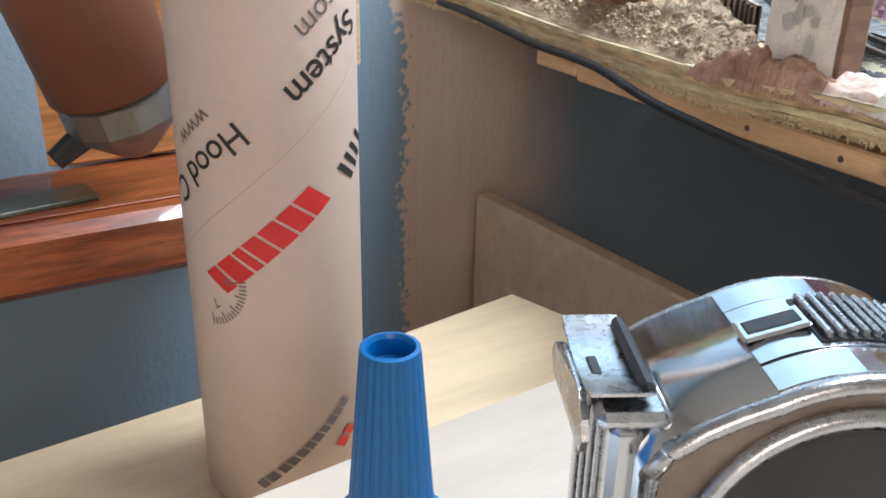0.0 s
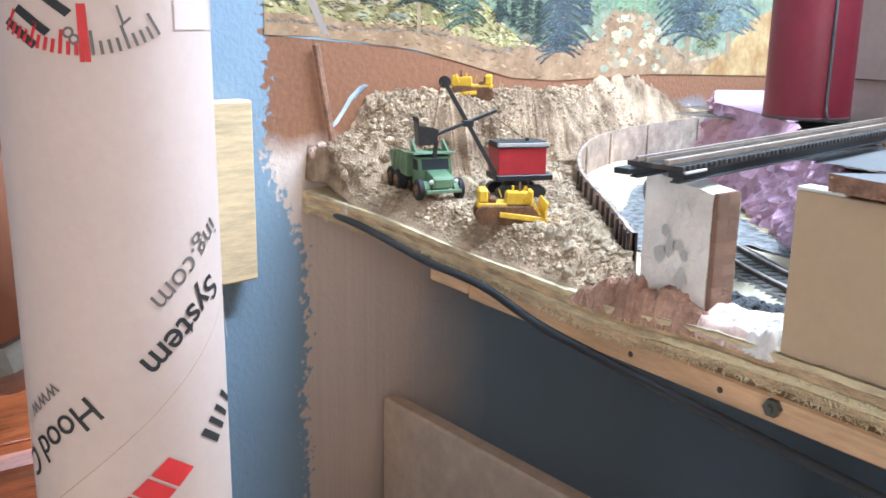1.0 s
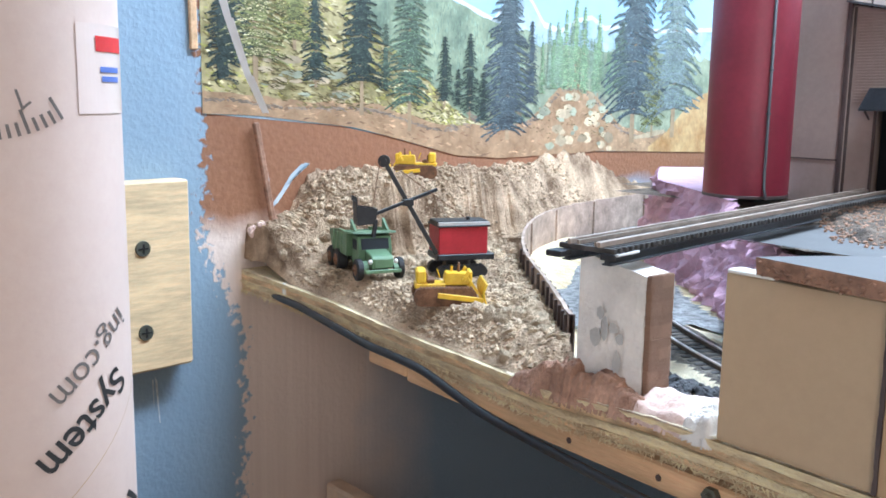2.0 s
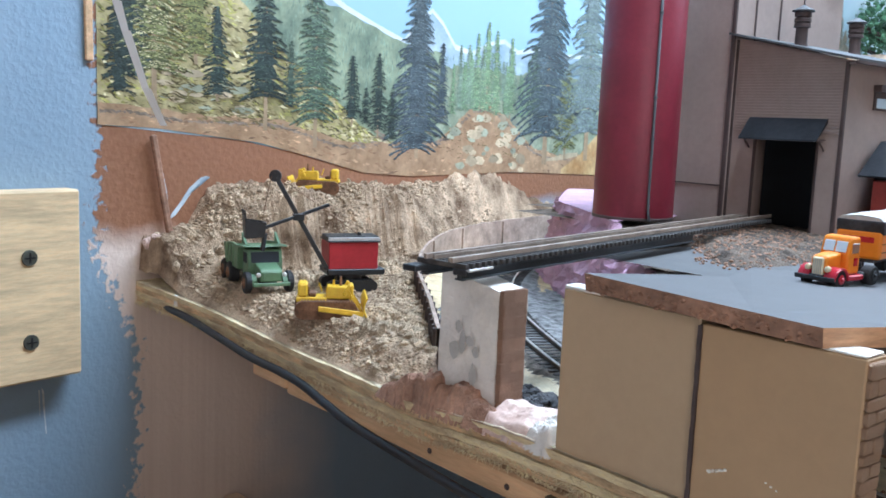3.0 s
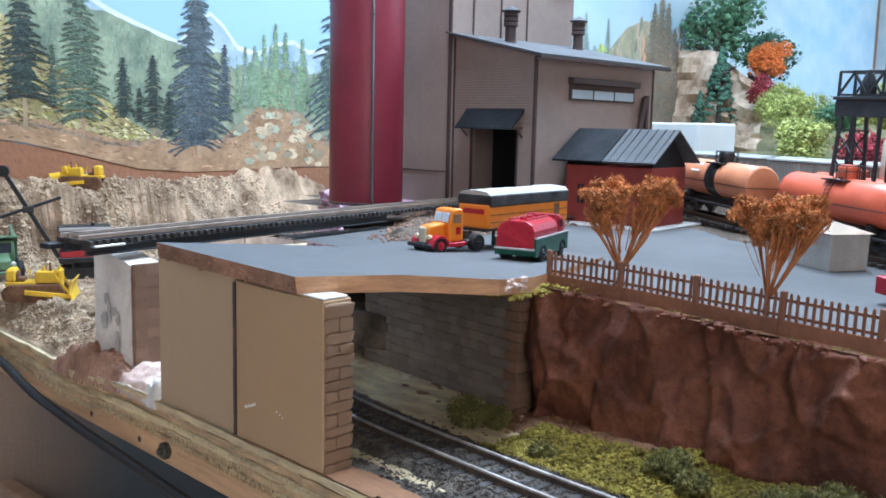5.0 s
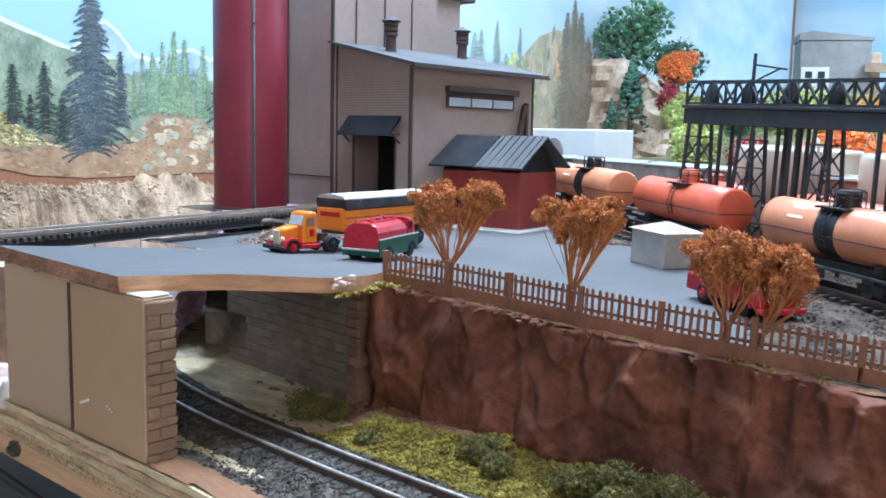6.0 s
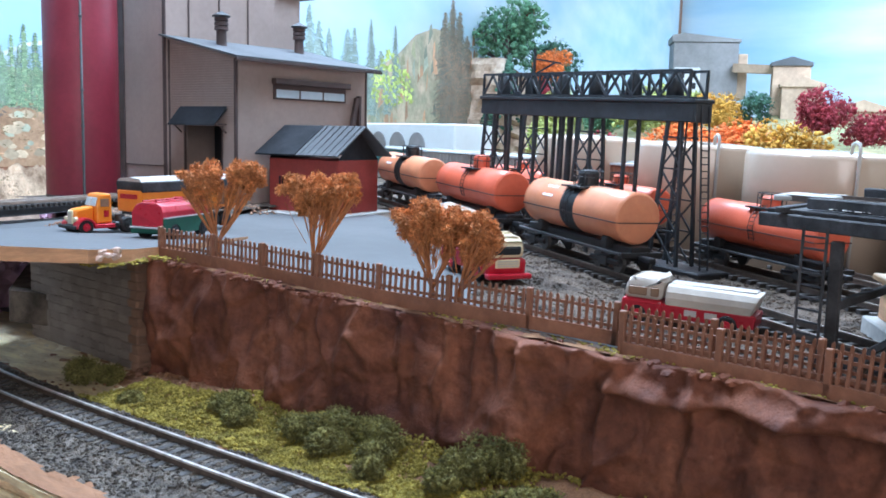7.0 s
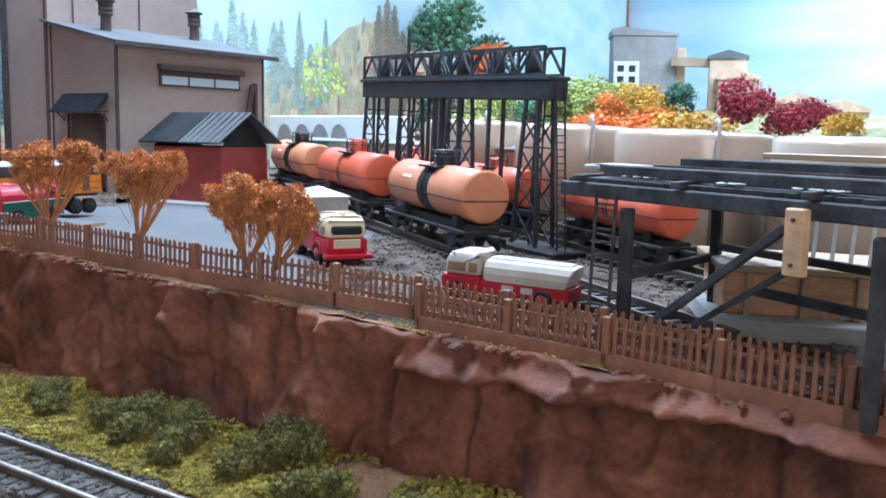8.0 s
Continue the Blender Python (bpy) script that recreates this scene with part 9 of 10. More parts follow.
    for i in range(240):
        x, y = rng.uniform(0.718, 0.772), rng.uniform(0.076, 0.112)
        pebble(bm, x, y, 0.066 + 0.0006 * rng.random(), rng.uniform(0.0005, 0.0012), rng, 0.7)
    for i in range(900):
        x, y = rng.uniform(0.7665, 0.776), rng.uniform(-0.30, 0.10)
        if fbm(x, y, 40, 8) > -0.1:
            pebble(bm, x, y, 0.0643 + sag(y) + 0.0008 * rng.random(), rng.uniform(0.0003, 0.0009), rng, 0.7)
    tagged(part("yellow_turf", bm, M["moss"]), "yellow turf crumbs at the end of the fence", "turf", kind="stuff")


ground_cover()


# ---- far end of the layout ----
FAR = {
    "green": mat("green_foam_foliage", (0.13, 0.26, 0.15), 0.95, 0.4, 30, 200, 0.8, island=0.4),
    "dark_green": mat("dark_green_foliage", (0.075, 0.16, 0.11), 0.95, 0.4, 30, 200, 0.8, island=0.4),
    "orange": mat("bright_orange_foliage", (0.75, 0.22, 0.05), 0.95, 0.3, 30, 200, 0.8, island=0.3),
    "red": mat("crimson_foliage", (0.30, 0.04, 0.055), 0.95, 0.3, 30, 200, 0.8, island=0.3),
    "yellow": mat("golden_foliage", (0.56, 0.33, 0.05), 0.95, 0.3, 30, 200, 0.8, island=0.3),
    "lime": mat("lime_foliage", (0.36, 0.40, 0.12), 0.95, 0.3, 30, 200, 0.8, island=0.3),
    "wood": mat("pale_weathered_planks", (0.43, 0.32, 0.22), 0.8, 0.2, 20, 120, 0.3),
    "grey": mat("grey_tin_cladding", (0.23, 0.225, 0.22), 0.6, 0.15, 14, 120, 0.2),
    "car_grey": mat("dusty_grey_boxcar", (0.30, 0.27, 0.24), 0.7, 0.15, 20, 160, 0.2),
    "car_teal": mat("teal_boxcar", (0.03, 0.13, 0.14), 0.6, 0.15, 20, 160, 0.2),
    "car_brown": mat("brown_boxcar", (0.33, 0.15, 0.09), 0.6, 0.15, 20, 160, 0.2),
    "hill": mat("olive_scenic_turf", (0.20, 0.22, 0.09), 0.95, 0.4, 14, 120, 0.8, col2=(0.34, 0.30, 0.16)),
    "white": mat("white_roofing", (0.62, 0.65, 0.64), 0.5, 0.06, 10, 100, 0.1),
    "rockface": mat("tan_rock_casting", (0.60, 0.42, 0.28), 0.9, 0.35, 22, 120, 1.0, col2=(0.75, 0.62, 0.48)),
}


def leaf_tree(name, x, y, z, h, w, key, seed, label, conifer=False, group="far trees", trunk=True):
    rng = random.Random(seed)
    t = thing(name, label, "tree" if trunk else "bush", x, y, z, 0, group)
    if trunk:
        bm = B()
        cyl(bm, (0, 0, -0.002), (0, 0, h * 0.75), w * 0.07, w * 0.03, 8)
        for i in range(6):
            a, zz = rng.uniform(0, 6.28), h * rng.uniform(0.3, 0.7)
            tube(bm, [(0, 0, zz), (w * 0.3 * math.cos(a), w * 0.3 * math.sin(a), zz + h * 0.1)], w * 0.025, 5)
        part("trunk", bm, M["dark_trim"], t)
    bm = B()
    if conifer:
        for i in range(420):
            k = rng.random() ** 0.8
            rr = w * 0.5 * (1 - k) * rng.uniform(0.6, 1.1)
            a = rng.uniform(0, 6.28)
            pebble(bm, rr * math.cos(a), rr * math.sin(a), h * (0.1 + 0.9 * k) - rr * 0.25, w * rng.uniform(0.03, 0.065), rng, 0.8)
    else:
        lobes = [(rng.uniform(-0.3, 0.3) * w, rng.uniform(-0.3, 0.3) * w, h * rng.uniform(0.4, 0.85), w * rng.uniform(0.2, 0.32)) for i in range(9)]
        for lx, ly, lz, lr in lobes:
            clump(bm, (lx, ly, lz), lr, rng, 60, 0.9, (w * 0.02, w * 0.045))
            fuzz(bm, (lx, ly, lz), lr * 1.05, rng, 420, 0.9, (w * 0.03, w * 0.07), w * 0.006)
    part("crown", bm, FAR[key], t)


def mine():
    t = thing("mine_head_house", "tall grey tin mine building with a lean-to roof and white windows", "building", 2.92, 0.625, 0.195, -62, size=0.84)
    bm = B()
    box(bm, -0.10, 0.10, -0.07, 0.07, 0, 0.235, 0.002)
    part("wall", bm, FAR["grey"], t)
    bm = B()
    prism(bm, [(-0.105, 0.235), (0.105, 0.235), (0.105, 0.243), (-0.070, 0.262), (-0.105, 0.255)], -0.075, 0.075)
    part("roof", bm, FAR["grey"], t)
    bm = B()
    box(bm, -0.095, -0.015, -0.0735, -0.0702, 0.07, 0.155, 0.001)
    p = part("window_panel", bm, FAR["white"], t, "white framed window panel")
    for ix in range(2):
        for iz in range(2):
            bm = B()
            box(bm, -0.083 + ix * 0.036, -0.063 + ix * 0.036, -0.0750, -0.0733, 0.088 + iz * 0.034, 0.108 + iz * 0.034)
            part("pane", bm, M["door_dark"], p)
    bm = B()
    box(bm, 0.101, 0.130, -0.06, 0.06, 0.06, 0.20, 0.002)
    part("side_bin", bm, FAR["wood"], t, "tan timber side bin")
    c = thing("conveyor_gallery", "tan timber conveyor gallery between the mine buildings", "building", 0, 0, 0)
    bm = B()
    beam(bm, (2.90, 0.53, 0.325), (2.90, 0.42, 0.318), 0.03, 0.022)
    part("gallery", bm, FAR["wood"], c)
    for i, (x, y, z, w, h) in enumerate(((2.90, 0.385, 0.19, 0.045, 0.135), (2.86, 0.345, 0.17, 0.048, 0.10), (2.84, 0.20, 0.14, 0.055, 0.070), (2.84, 0.10, 0.135, 0.06, 0.055))):
        b = thing("timber_bin_house", "small tan timber mine building with a shed roof", "building", x, y, z, -70, "timber mine buildings")
        bm = B()
        box(bm, -w, w, -w * 0.8, w * 0.8, 0, h, 0.001)
        part("wall", bm, FAR["wood"], b)
        bm = B()
        prism(bm, [(-w * 1.1, h), (w * 1.1, h), (w * 1.1, h + 0.008), (0, h + w * 0.5), (-w * 1.1, h + 0.008)], -w * 0.9, w * 0.9)
        part("roof", bm, FAR["wood"] if i else M["roof_grey"], b)
    hill = thing("far_hill", "green and tan scenic hill at the far end of the layout", "hill", kind="structure")
    bm = B()
    sheet(bm, span(1.75, 4.2, 60), span(-1.0, 1.0, 50), lambda x, y: 0.064 + 0.13 * smooth(1.95, 2.9, x) * (0.7 + 0.3 * smooth(-0.6, 0.5, y)) + 0.02 * fbm(x, y, 5, 3) * smooth(1.85, 2.1, x), lambda x, y: y < wall_y(x) - 0.01)
    part("hill_surface", bm, FAR["hill"], hill)


mine()

leaf_tree("leafy_tree", 2.28, 0.845, 0.19, 0.27, 0.17, "green", 3, "large green foam tree near the backdrop")
leaf_tree("leafy_tree", 2.34, 0.765, 0.17, 0.20, 0.12, "dark_green", 4, "dark green foam tree near the backdrop")
leaf_tree("conifer_tree", 2.22, 0.800, 0.14, 0.17, 0.10, "dark_green", 5, "dark green conifer in front of the rock", True)
leaf_tree("conifer_tree", 2.14, 0.800, 0.12, 0.10, 0.05, "dark_green", 6, "small dark conifer below the rock", True)
leaf_tree("autumn_maple", 2.26, 0.722, 0.22, 0.11, 0.085, "orange", 7, "bright orange foam tree")
leaf_tree("autumn_maple", 2.20, 0.690, 0.17, 0.09, 0.07, "red", 8, "red foam tree among the green ones")
leaf_tree("autumn_maple", 2.30, 0.800, 0.39, 0.04, 0.03, "red", 9, "tiny crimson foam treetop above the green tree", trunk=False)
for i, (x, y, z, h, w, key, what) in enumerate((
    (1.95, 0.36, 0.15, 0.06, 0.12, "lime", "lime green foam shrub on the far hill"),
    (1.92, 0.28, 0.15, 0.055, 0.10, "lime", "lime green foam shrub on the far hill"),
    (1.90, 0.265, 0.145, 0.045, 0.07, "orange", "orange foam shrub on the far hill"),
    (1.90, 0.195, 0.14, 0.065, 0.085, "yellow", "golden foam shrub on the far hill"),
    (1.95, 0.165, 0.14, 0.07, 0.06, "dark_green", "dark green foam shrub on the far hill"),
    (1.90, 0.045, 0.135, 0.078, 0.095, "red", "crimson foam shrub on the far hill"),
    (1.90, -0.015, 0.125, 0.05, 0.08, "red", "crimson foam shrub on the far hill"),
    (1.90, -0.055, 0.13, 0.05, 0.06, "red", "crimson foam shrub on the far hill"),
    (1.85, -0.10, 0.12, 0.04, 0.06, "yellow", "golden foam shrub on the far hill"),
    (1.70, 0.30, 0.07, 0.07, 0.09, "red", "crimson foam shrub by the tanks"),
    (1.62, 0.235, 0.07, 0.06, 0.08, "red", "crimson foam shrub by the tanks"),
    (1.66, 0.36, 0.07, 0.08, 0.09, "lime", "lime green foam shrub by the tanks"),
    (1.60, 0.16, 0.08, 0.07, 0.09, "orange", "orange foam shrub behind the tanks"),
    (1.55, 0.06, 0.08, 0.075, 0.10, "orange", "orange foam shrub behind the tanks"),
    (1.50, -0.02, 0.08, 0.07, 0.09, "yellow", "golden foam shrub behind the tanks"),
    (2.05, 0.55, 0.14, 0.06, 0.10, "lime", "lime green foam shrub on the far hill"),
    (2.05, 0.48, 0.14, 0.05, 0.09, "green", "green foam shrub on the far hill"),
    (2.10, 0.62, 0.15, 0.07, 0.09, "lime", "lime green foam shrub on the far hill"),
)):
    leaf_tree("foam_shrub", x, y, z, h, w, key, 40 + i, what, group="far shrubs", trunk=False)


def rock_bluff():
    t = thing("rock_casting", "tan streaked plaster rock bluff below the far trees", "rock")
    bm = B()
    rows, cols = 16, 30
    grid = []
    for i in range(cols + 1):
        y = 0.99 - 0.28 * i / cols
        grid.append([bm.verts.new((2.22 + 0.03 * fbm(y, r * 0.1, 14, 3) + 0.02 * r / rows, y, 0.06 + 0.25 * r / rows * (1 - 0.3 * smooth(0.5, 1, i / cols)))) for r in range(rows + 1)])
    for i in range(cols):
        for r in range(rows):
            bm.faces.new((grid[i][r], grid[i + 1][r], grid[i + 1][r + 1], grid[i][r + 1]))
    part("rock_surface", bm, FAR["rockface"], t)


rock_bluff()


def boxcar(x, y, turn, key, label):
    t = thing("boxcar", label, "boxcar", x, y, 0.0705, turn, "boxcars")
    bm = B()
    box(bm, -0.072, 0.072, -0.0165, 0.0165, 0.010, 0.043, 0.0008)
    b = part("body", bm, FAR[key], t)
    for i in range(14):
        xx = -0.066 + i * 0.0100
        for s in (-1, 1):
            bm = B()
            box(bm, xx - 0.0005, xx + 0.0005, s * 0.0168 - 0.0003, s * 0.0168 + 0.0003, 0.011, 0.042)
            part("side_rib", bm, FAR[key], b)
    bm = B()
    prism(bm, [(-0.0725, 0.0430), (0.0725, 0.0430), (0.0725, 0.0446), (-0.0725, 0.0446)], -0.0172, 0.0172)
    box(bm, -0.0725, 0.0725, -0.003, 0.003, 0.0447, 0.0462)
    part("roof", bm, FAR["white"], t, "pale dusty roof with a running board")
    for xx in (-0.048, 0.048):
        bm = B()
        box(bm, xx - 0.014, xx + 0.014, -0.012, 0.012, 0.002, 0.009, 0.0008)
        part("bogie", bm, M["black"], t)
    bm = B()
    box(bm, -0.076, 0.076, -0.004, 0.004, 0.008, 0.0105)
    part("underframe", bm, M["black"], t)


p0 = yard_point(0.46, 0.012)
for i, (s, d, key) in enumerate(((0.40, 0.128, "car_grey"), (0.56, 0.128, "car_grey"), (0.24, 0.128, "car_brown"), (0.72, 0.128, "car_teal"))):
    p = yard_point(s, d)
    boxcar(p.x, p.y, YANG, key, {"car_grey": "dusty grey model boxcar with a pale roof", "car_brown": "brown model boxcar behind the tank cars", "car_teal": "dark teal model boxcar"}[key])


def arched_sheds():
    t = thing("quonset_sheds", "white roofed low shed with three grey arched openings", "building", 1.62, 0.60, 0.064, -10)
    bm = B()
    box(bm, -0.04, 0.04, -0.14, 0.12, 0, 0.085, 0.002)
    part("wall", bm, FAR["white"], t)
    for i in range(4):
        y = -0.06 + i * 0.045
        bm = B()
        pts = [(y + 0.018 * math.cos(a), 0.050 + 0.022 * math.sin(a)) for a in (math.pi * k / 10 for k in range(11))] + [(y - 0.018, 0.001), (y + 0.018, 0.001)]
        f = bm.faces.new([bm.verts.new((-0.0406, yy, zz)) for yy, zz in pts])
        r = bmesh.ops.extrude_face_region(bm, geom=[f])
        bmesh.ops.translate(bm, verts=[v for v in r["geom"] if isinstance(v, bmesh.types.BMVert)], vec=(-0.002, 0, 0))
        part("arch", bm, FAR["grey"], t)


arched_sheds()


# ---- workbench things close to the camera ----


def lettering(text, size, material, parent, name, place, bold=0.0):
    """Flat letters laid round the tube: place(u, v) gives the point for a spot of the text's plane."""
    cu = bpy.data.curves.new("letters", "FONT")
    cu.body, cu.size, cu.offset = text, size, bold
    cu.align_x, cu.align_y = "LEFT", "BOTTOM_BASELINE"
    ob = bpy.data.objects.new("letters", cu)
    scene.collection.objects.link(ob)
    bpy.context.view_layer.update()
    me = bpy.data.meshes.new_from_object(ob.evaluated_get(bpy.context.evaluated_depsgraph_get()))
    bpy.data.objects.remove(ob)
    bpy.data.curves.remove(cu)
    bm = bmesh.new()
    bm.from_mesh(me)
    bpy.data.meshes.remove(me)
    for k in range(2):
        bmesh.ops.subdivide_edges(bm, edges=[e for e in bm.edges if e.calc_length() > size * 0.18], cuts=2)
    bmesh.ops.triangulate(bm, faces=bm.faces)
    for v in bm.verts:
        v.co = place(v.co.x, v.co.y)
    return part(name, bm, material, parent)


TUBE_R = 0.0355


def mailing_tube():
    t = thing("mailing_tube", "cream cardboard mailing tube with red and black print", "cardboard tube", 0.4063, 0.3413, -0.1585)
    bm = B()
    lathe(bm, [(TUBE_R - 0.0008, 0), (TUBE_R, 0.0006), (TUBE_R, 0.20), (TUBE_R, 0.40), (TUBE_R, 0.5495), (TUBE_R - 0.0006, 0.55), (TUBE_R - 0.0026, 0.5502), (TUBE_R - 0.0026, 0.50)], 128)
    part("tube_wall", bm, M["card"], t, smooth=True)
    bm = B()
    n = 160
    prev = None
    for i in range(n):
        a = i / n * 2.6 * 2 * math.pi
        z = 0.02 + i / n * 0.5
        ring = [bm.verts.new(((TUBE_R + 0.00012) * math.cos(a), (TUBE_R + 0.00012) * math.sin(a), z + d)) for d in (0, 0.0004)]
        if prev:
            bm.faces.new((prev[0], ring[0], ring[1], prev[1]))
        prev = ring
    part("spiral_seam", bm, M["foam_cream"], t, "faint spiral paper seam")

    def placer(ang, z, turn):
        c, s = math.cos(math.radians(turn)), math.sin(math.radians(turn))
        def put(u, v):
            a = math.radians(ang) + (u * c - v * s) / TUBE_R
            return Vector(((TUBE_R + 0.0003) * math.cos(a), (TUBE_R + 0.0003) * math.sin(a), z + u * s + v * c))
        return put

    def patch(bm, put, u0, u1, v0, v1, lean=0.0, nu=5, nv=5):
        """A printed patch that follows the tube's curve."""
        grid = [[bm.verts.new(put(u0 + (u1 - u0) * i / nu - lean * (v0 + (v1 - v0) * j / nv), v0 + (v1 - v0) * j / nv)) for j in range(nv + 1)] for i in range(nu + 1)]
        for i in range(nu):
            for j in range(nv):
                bm.faces.new((grid[i][j], grid[i + 1][j], grid[i + 1][j + 1], grid[i][j + 1]))

    T = 220
    for text, size, key, ang, z, bold in PRINT:
        lettering(text, size, M[key], t, "lettering", placer(ang, z, T), bold)
    for ang, z, key, widths, h in BARS:
        u = 0.0
        put = placer(ang, z, T)
        for w in widths:
            if w > 0:
                bm = B()
                patch(bm, put, u, u + w, 0, h, 0.25)
                part("printed_mark", bm, M[key], t)
            u += abs(w)
    # dial ticks of the printed gauges
    for ang, z, r0, a0, a1, count, key, short, long, w in DIALS:
        put = placer(ang, z, 0)
        for i in range(count):
            a = math.radians(a0 + (a1 - a0) * i / (count - 1))
            r1 = r0 - (short if i % 4 else long)
            bm = B()
            c, s = math.cos(a), math.sin(a)
            for k in range(3):
                ra, rb = r1 + (r0 - r1) * k / 3, r1 + (r0 - r1) * (k + 1) / 3
                bm.faces.new([bm.verts.new(put(p, q)) for p, q in ((ra * c - w * s, ra * s + w * c), (rb * c - w * s, rb * s + w * c), (rb * c + w * s, rb * s - w * c), (ra * c + w * s, ra * s - w * c))])
            part("dial_tick", bm, M[key], t)
    # sticker near the top
    bm = B()
    patch(bm, placer(-68, 0.292, 0), 0, 0.027, 0, 0.028, 0, 16, 2)
    lab = part("label", bm, M["clear_tape"], t, "glossy pale sticker with red and blue bars")
    for ang, z, wide, high, key in ((-56, 0.3115, 0.0170, 0.0048, "ink_red"), (-53, 0.3050, 0.0120, 0.0018, "ink_blue"), (-52, 0.3020, 0.0110, 0.0018, "ink_blue")):
        bm = B()
        grid_put = placer(ang, z, 0)
        for k in range(10):
            ua, ub = wide * k / 10, wide * (k + 1) / 10
            bm.faces.new([bm.verts.new(grid_put(p, q) * 1.0 + Vector((0.0003 * math.cos(math.radians(ang + 15)), 0.0003 * math.sin(math.radians(ang + 15)), 0))) for p, q in ((ua, 0), (ub, 0), (ub, high), (ua, high))])
        part("printed_bar", bm, M[key], lab)


# text, size, ink, angle round the tube, height, boldness
PRINT = [
    ("System", 0.0142, "ink_black", -50, 0.2085, 0.0002),
    ("Hood C", 0.0140, "ink_black", -128, 0.172, 0.0001),
    ("ing.com", 0.0122, "ink_grey", -45.5, 0.2285, 0.0),
    ("www", 0.0095, "ink_grey", -148, 0.176, 0.0),
    ("8", 0.0085, "ink_grey", -121, 0.2935, 0.0),
    ("7", 0.0085, "ink_grey", -97, 0.300, 0.0),
    ("6", 0.0060, "ink_grey", -140, 0.110, 0.0),
    ("7", 0.0060, "ink_grey", -151, 0.100, 0.0),
]
# angle, height, ink, mark widths (negative: gap), mark height
BARS = [
    (-87, 0.146, "ink_red", [0.0085, -0.0012, 0.0075, -0.0012, 0.008, -0.0012, 0.007, -0.0012, 0.004, -0.0012, 0.008, -0.0012, 0.006], 0.0115),
    (-42, 0.162, "ink_black", [0.0024, -0.0036, 0.0024, -0.0026, 0.0024, -0.0026, 0.0030], 0.0112),
    (-136, 0.305, "ink_black", [0.0030, -0.006, 0.0030, -0.003, 0.0030], 0.0125),
    (-66, 0.049, "ink_grey", [0.004, -0.001, 0.003, -0.001, 0.004, -0.001, 0.003, -0.001, 0.004, -0.001, 0.003, -0.001, 0.004, -0.001, 0.004, -0.001, 0.004, -0.002, 0.005, -0.001, 0.004], 0.0042),
    (-62, 0.034, "ink_red", [0.004, -0.001, 0.005], 0.006),
]
# angle, height, radius, from, to, ticks, ink, short and long tick, half width
DIALS = [
    (-158, 0.106, 0.0185, -82, 8, 17, "ink_grey", 0.0030, 0.0048, 0.0003),
    (-116, 0.332, 0.048, -122, -92, 11, "ink_red", 0.0042, 0.0075, 0.0006),
    (-116, 0.332, 0.048, -86, -60, 9, "ink_grey", 0.0042, 0.0075, 0.0005),
    (-116, 0.332, 0.050, -90, -88, 2, "ink_red", 0.0175, 0.0175, 0.0008),
]
mailing_tube()


def shelf_boards():
    t = thing("work_shelf", "pale birch plywood shelf boards under the bench", "shelf")
    bm = B()
    plate(bm, [(-0.25, 0.325), (0.20, 0.12), (0.640, 0.12), (0.612, 0.38), (0.595, 0.436), (0.511, 0.4235), (0.28, 0.403), (-0.25, 0.34)], -0.1715, -0.1590)
    part("shelf_board", bm, M["birch"], t)
    bm = B()
    plate(bm, [(0.10, -0.35), (0.64, -0.35), (0.61, 0.276), (0.507, 0.269), (0.436, 0.264), (0.36, 0.257), (0.10, 0.23)], -0.1180, -0.1035)
    part("upper_board", bm, M["pale_board"], t, "lighter pale board lying higher")
    for x, y in ((0.14, -0.30), (0.58, -0.30), (0.14, 0.20), (0.56, 0.24)):
        bm = B()
        box(bm, x - 0.02, x + 0.02, y - 0.02, y + 0.02, -0.1588, -0.1181, 0.001)
        part("spacer_block", bm, M["lumber"], t)
    for x, y in ((0.18, 0.16), (0.57, 0.16), (0.57, 0.40), (-0.20, 0.32)):
        bm = B()
        box(bm, x - 0.018, x + 0.018, y - 0.014, y + 0.014, -1.05, -0.1716, 0.001)
        part("shelf_leg", bm, M["lumber"], t)


shelf_boards()


def leaning_board():
    t = thing("particle_board_panel", "bare particle board panel standing on edge below the bench", "board")
    bm = B()
    a, b = Vector((0.7135, 0.656, 0)), Vector((0.748, 0.150, 0))
    d = (b - a)
    L = d.length
    m = Matrix.Translation(a) @ d.to_track_quat("X", "Z").to_matrix().to_4x4()
    box(bm, 0, L, -0.008, 0.008, -0.42, -0.182, 0.002, m)
    part("panel", bm, M["particle"], t)
    bm = B()
    box(bm, 0.05, 0.08, -0.006, 0.006, -1.05, -0.42, 0.002, m)
    box(bm, L - 0.08, L - 0.05, -0.006, 0.006, -1.05, -0.42, 0.002, m)
    part("stand_leg", bm, M["lumber"], t)


leaning_board()


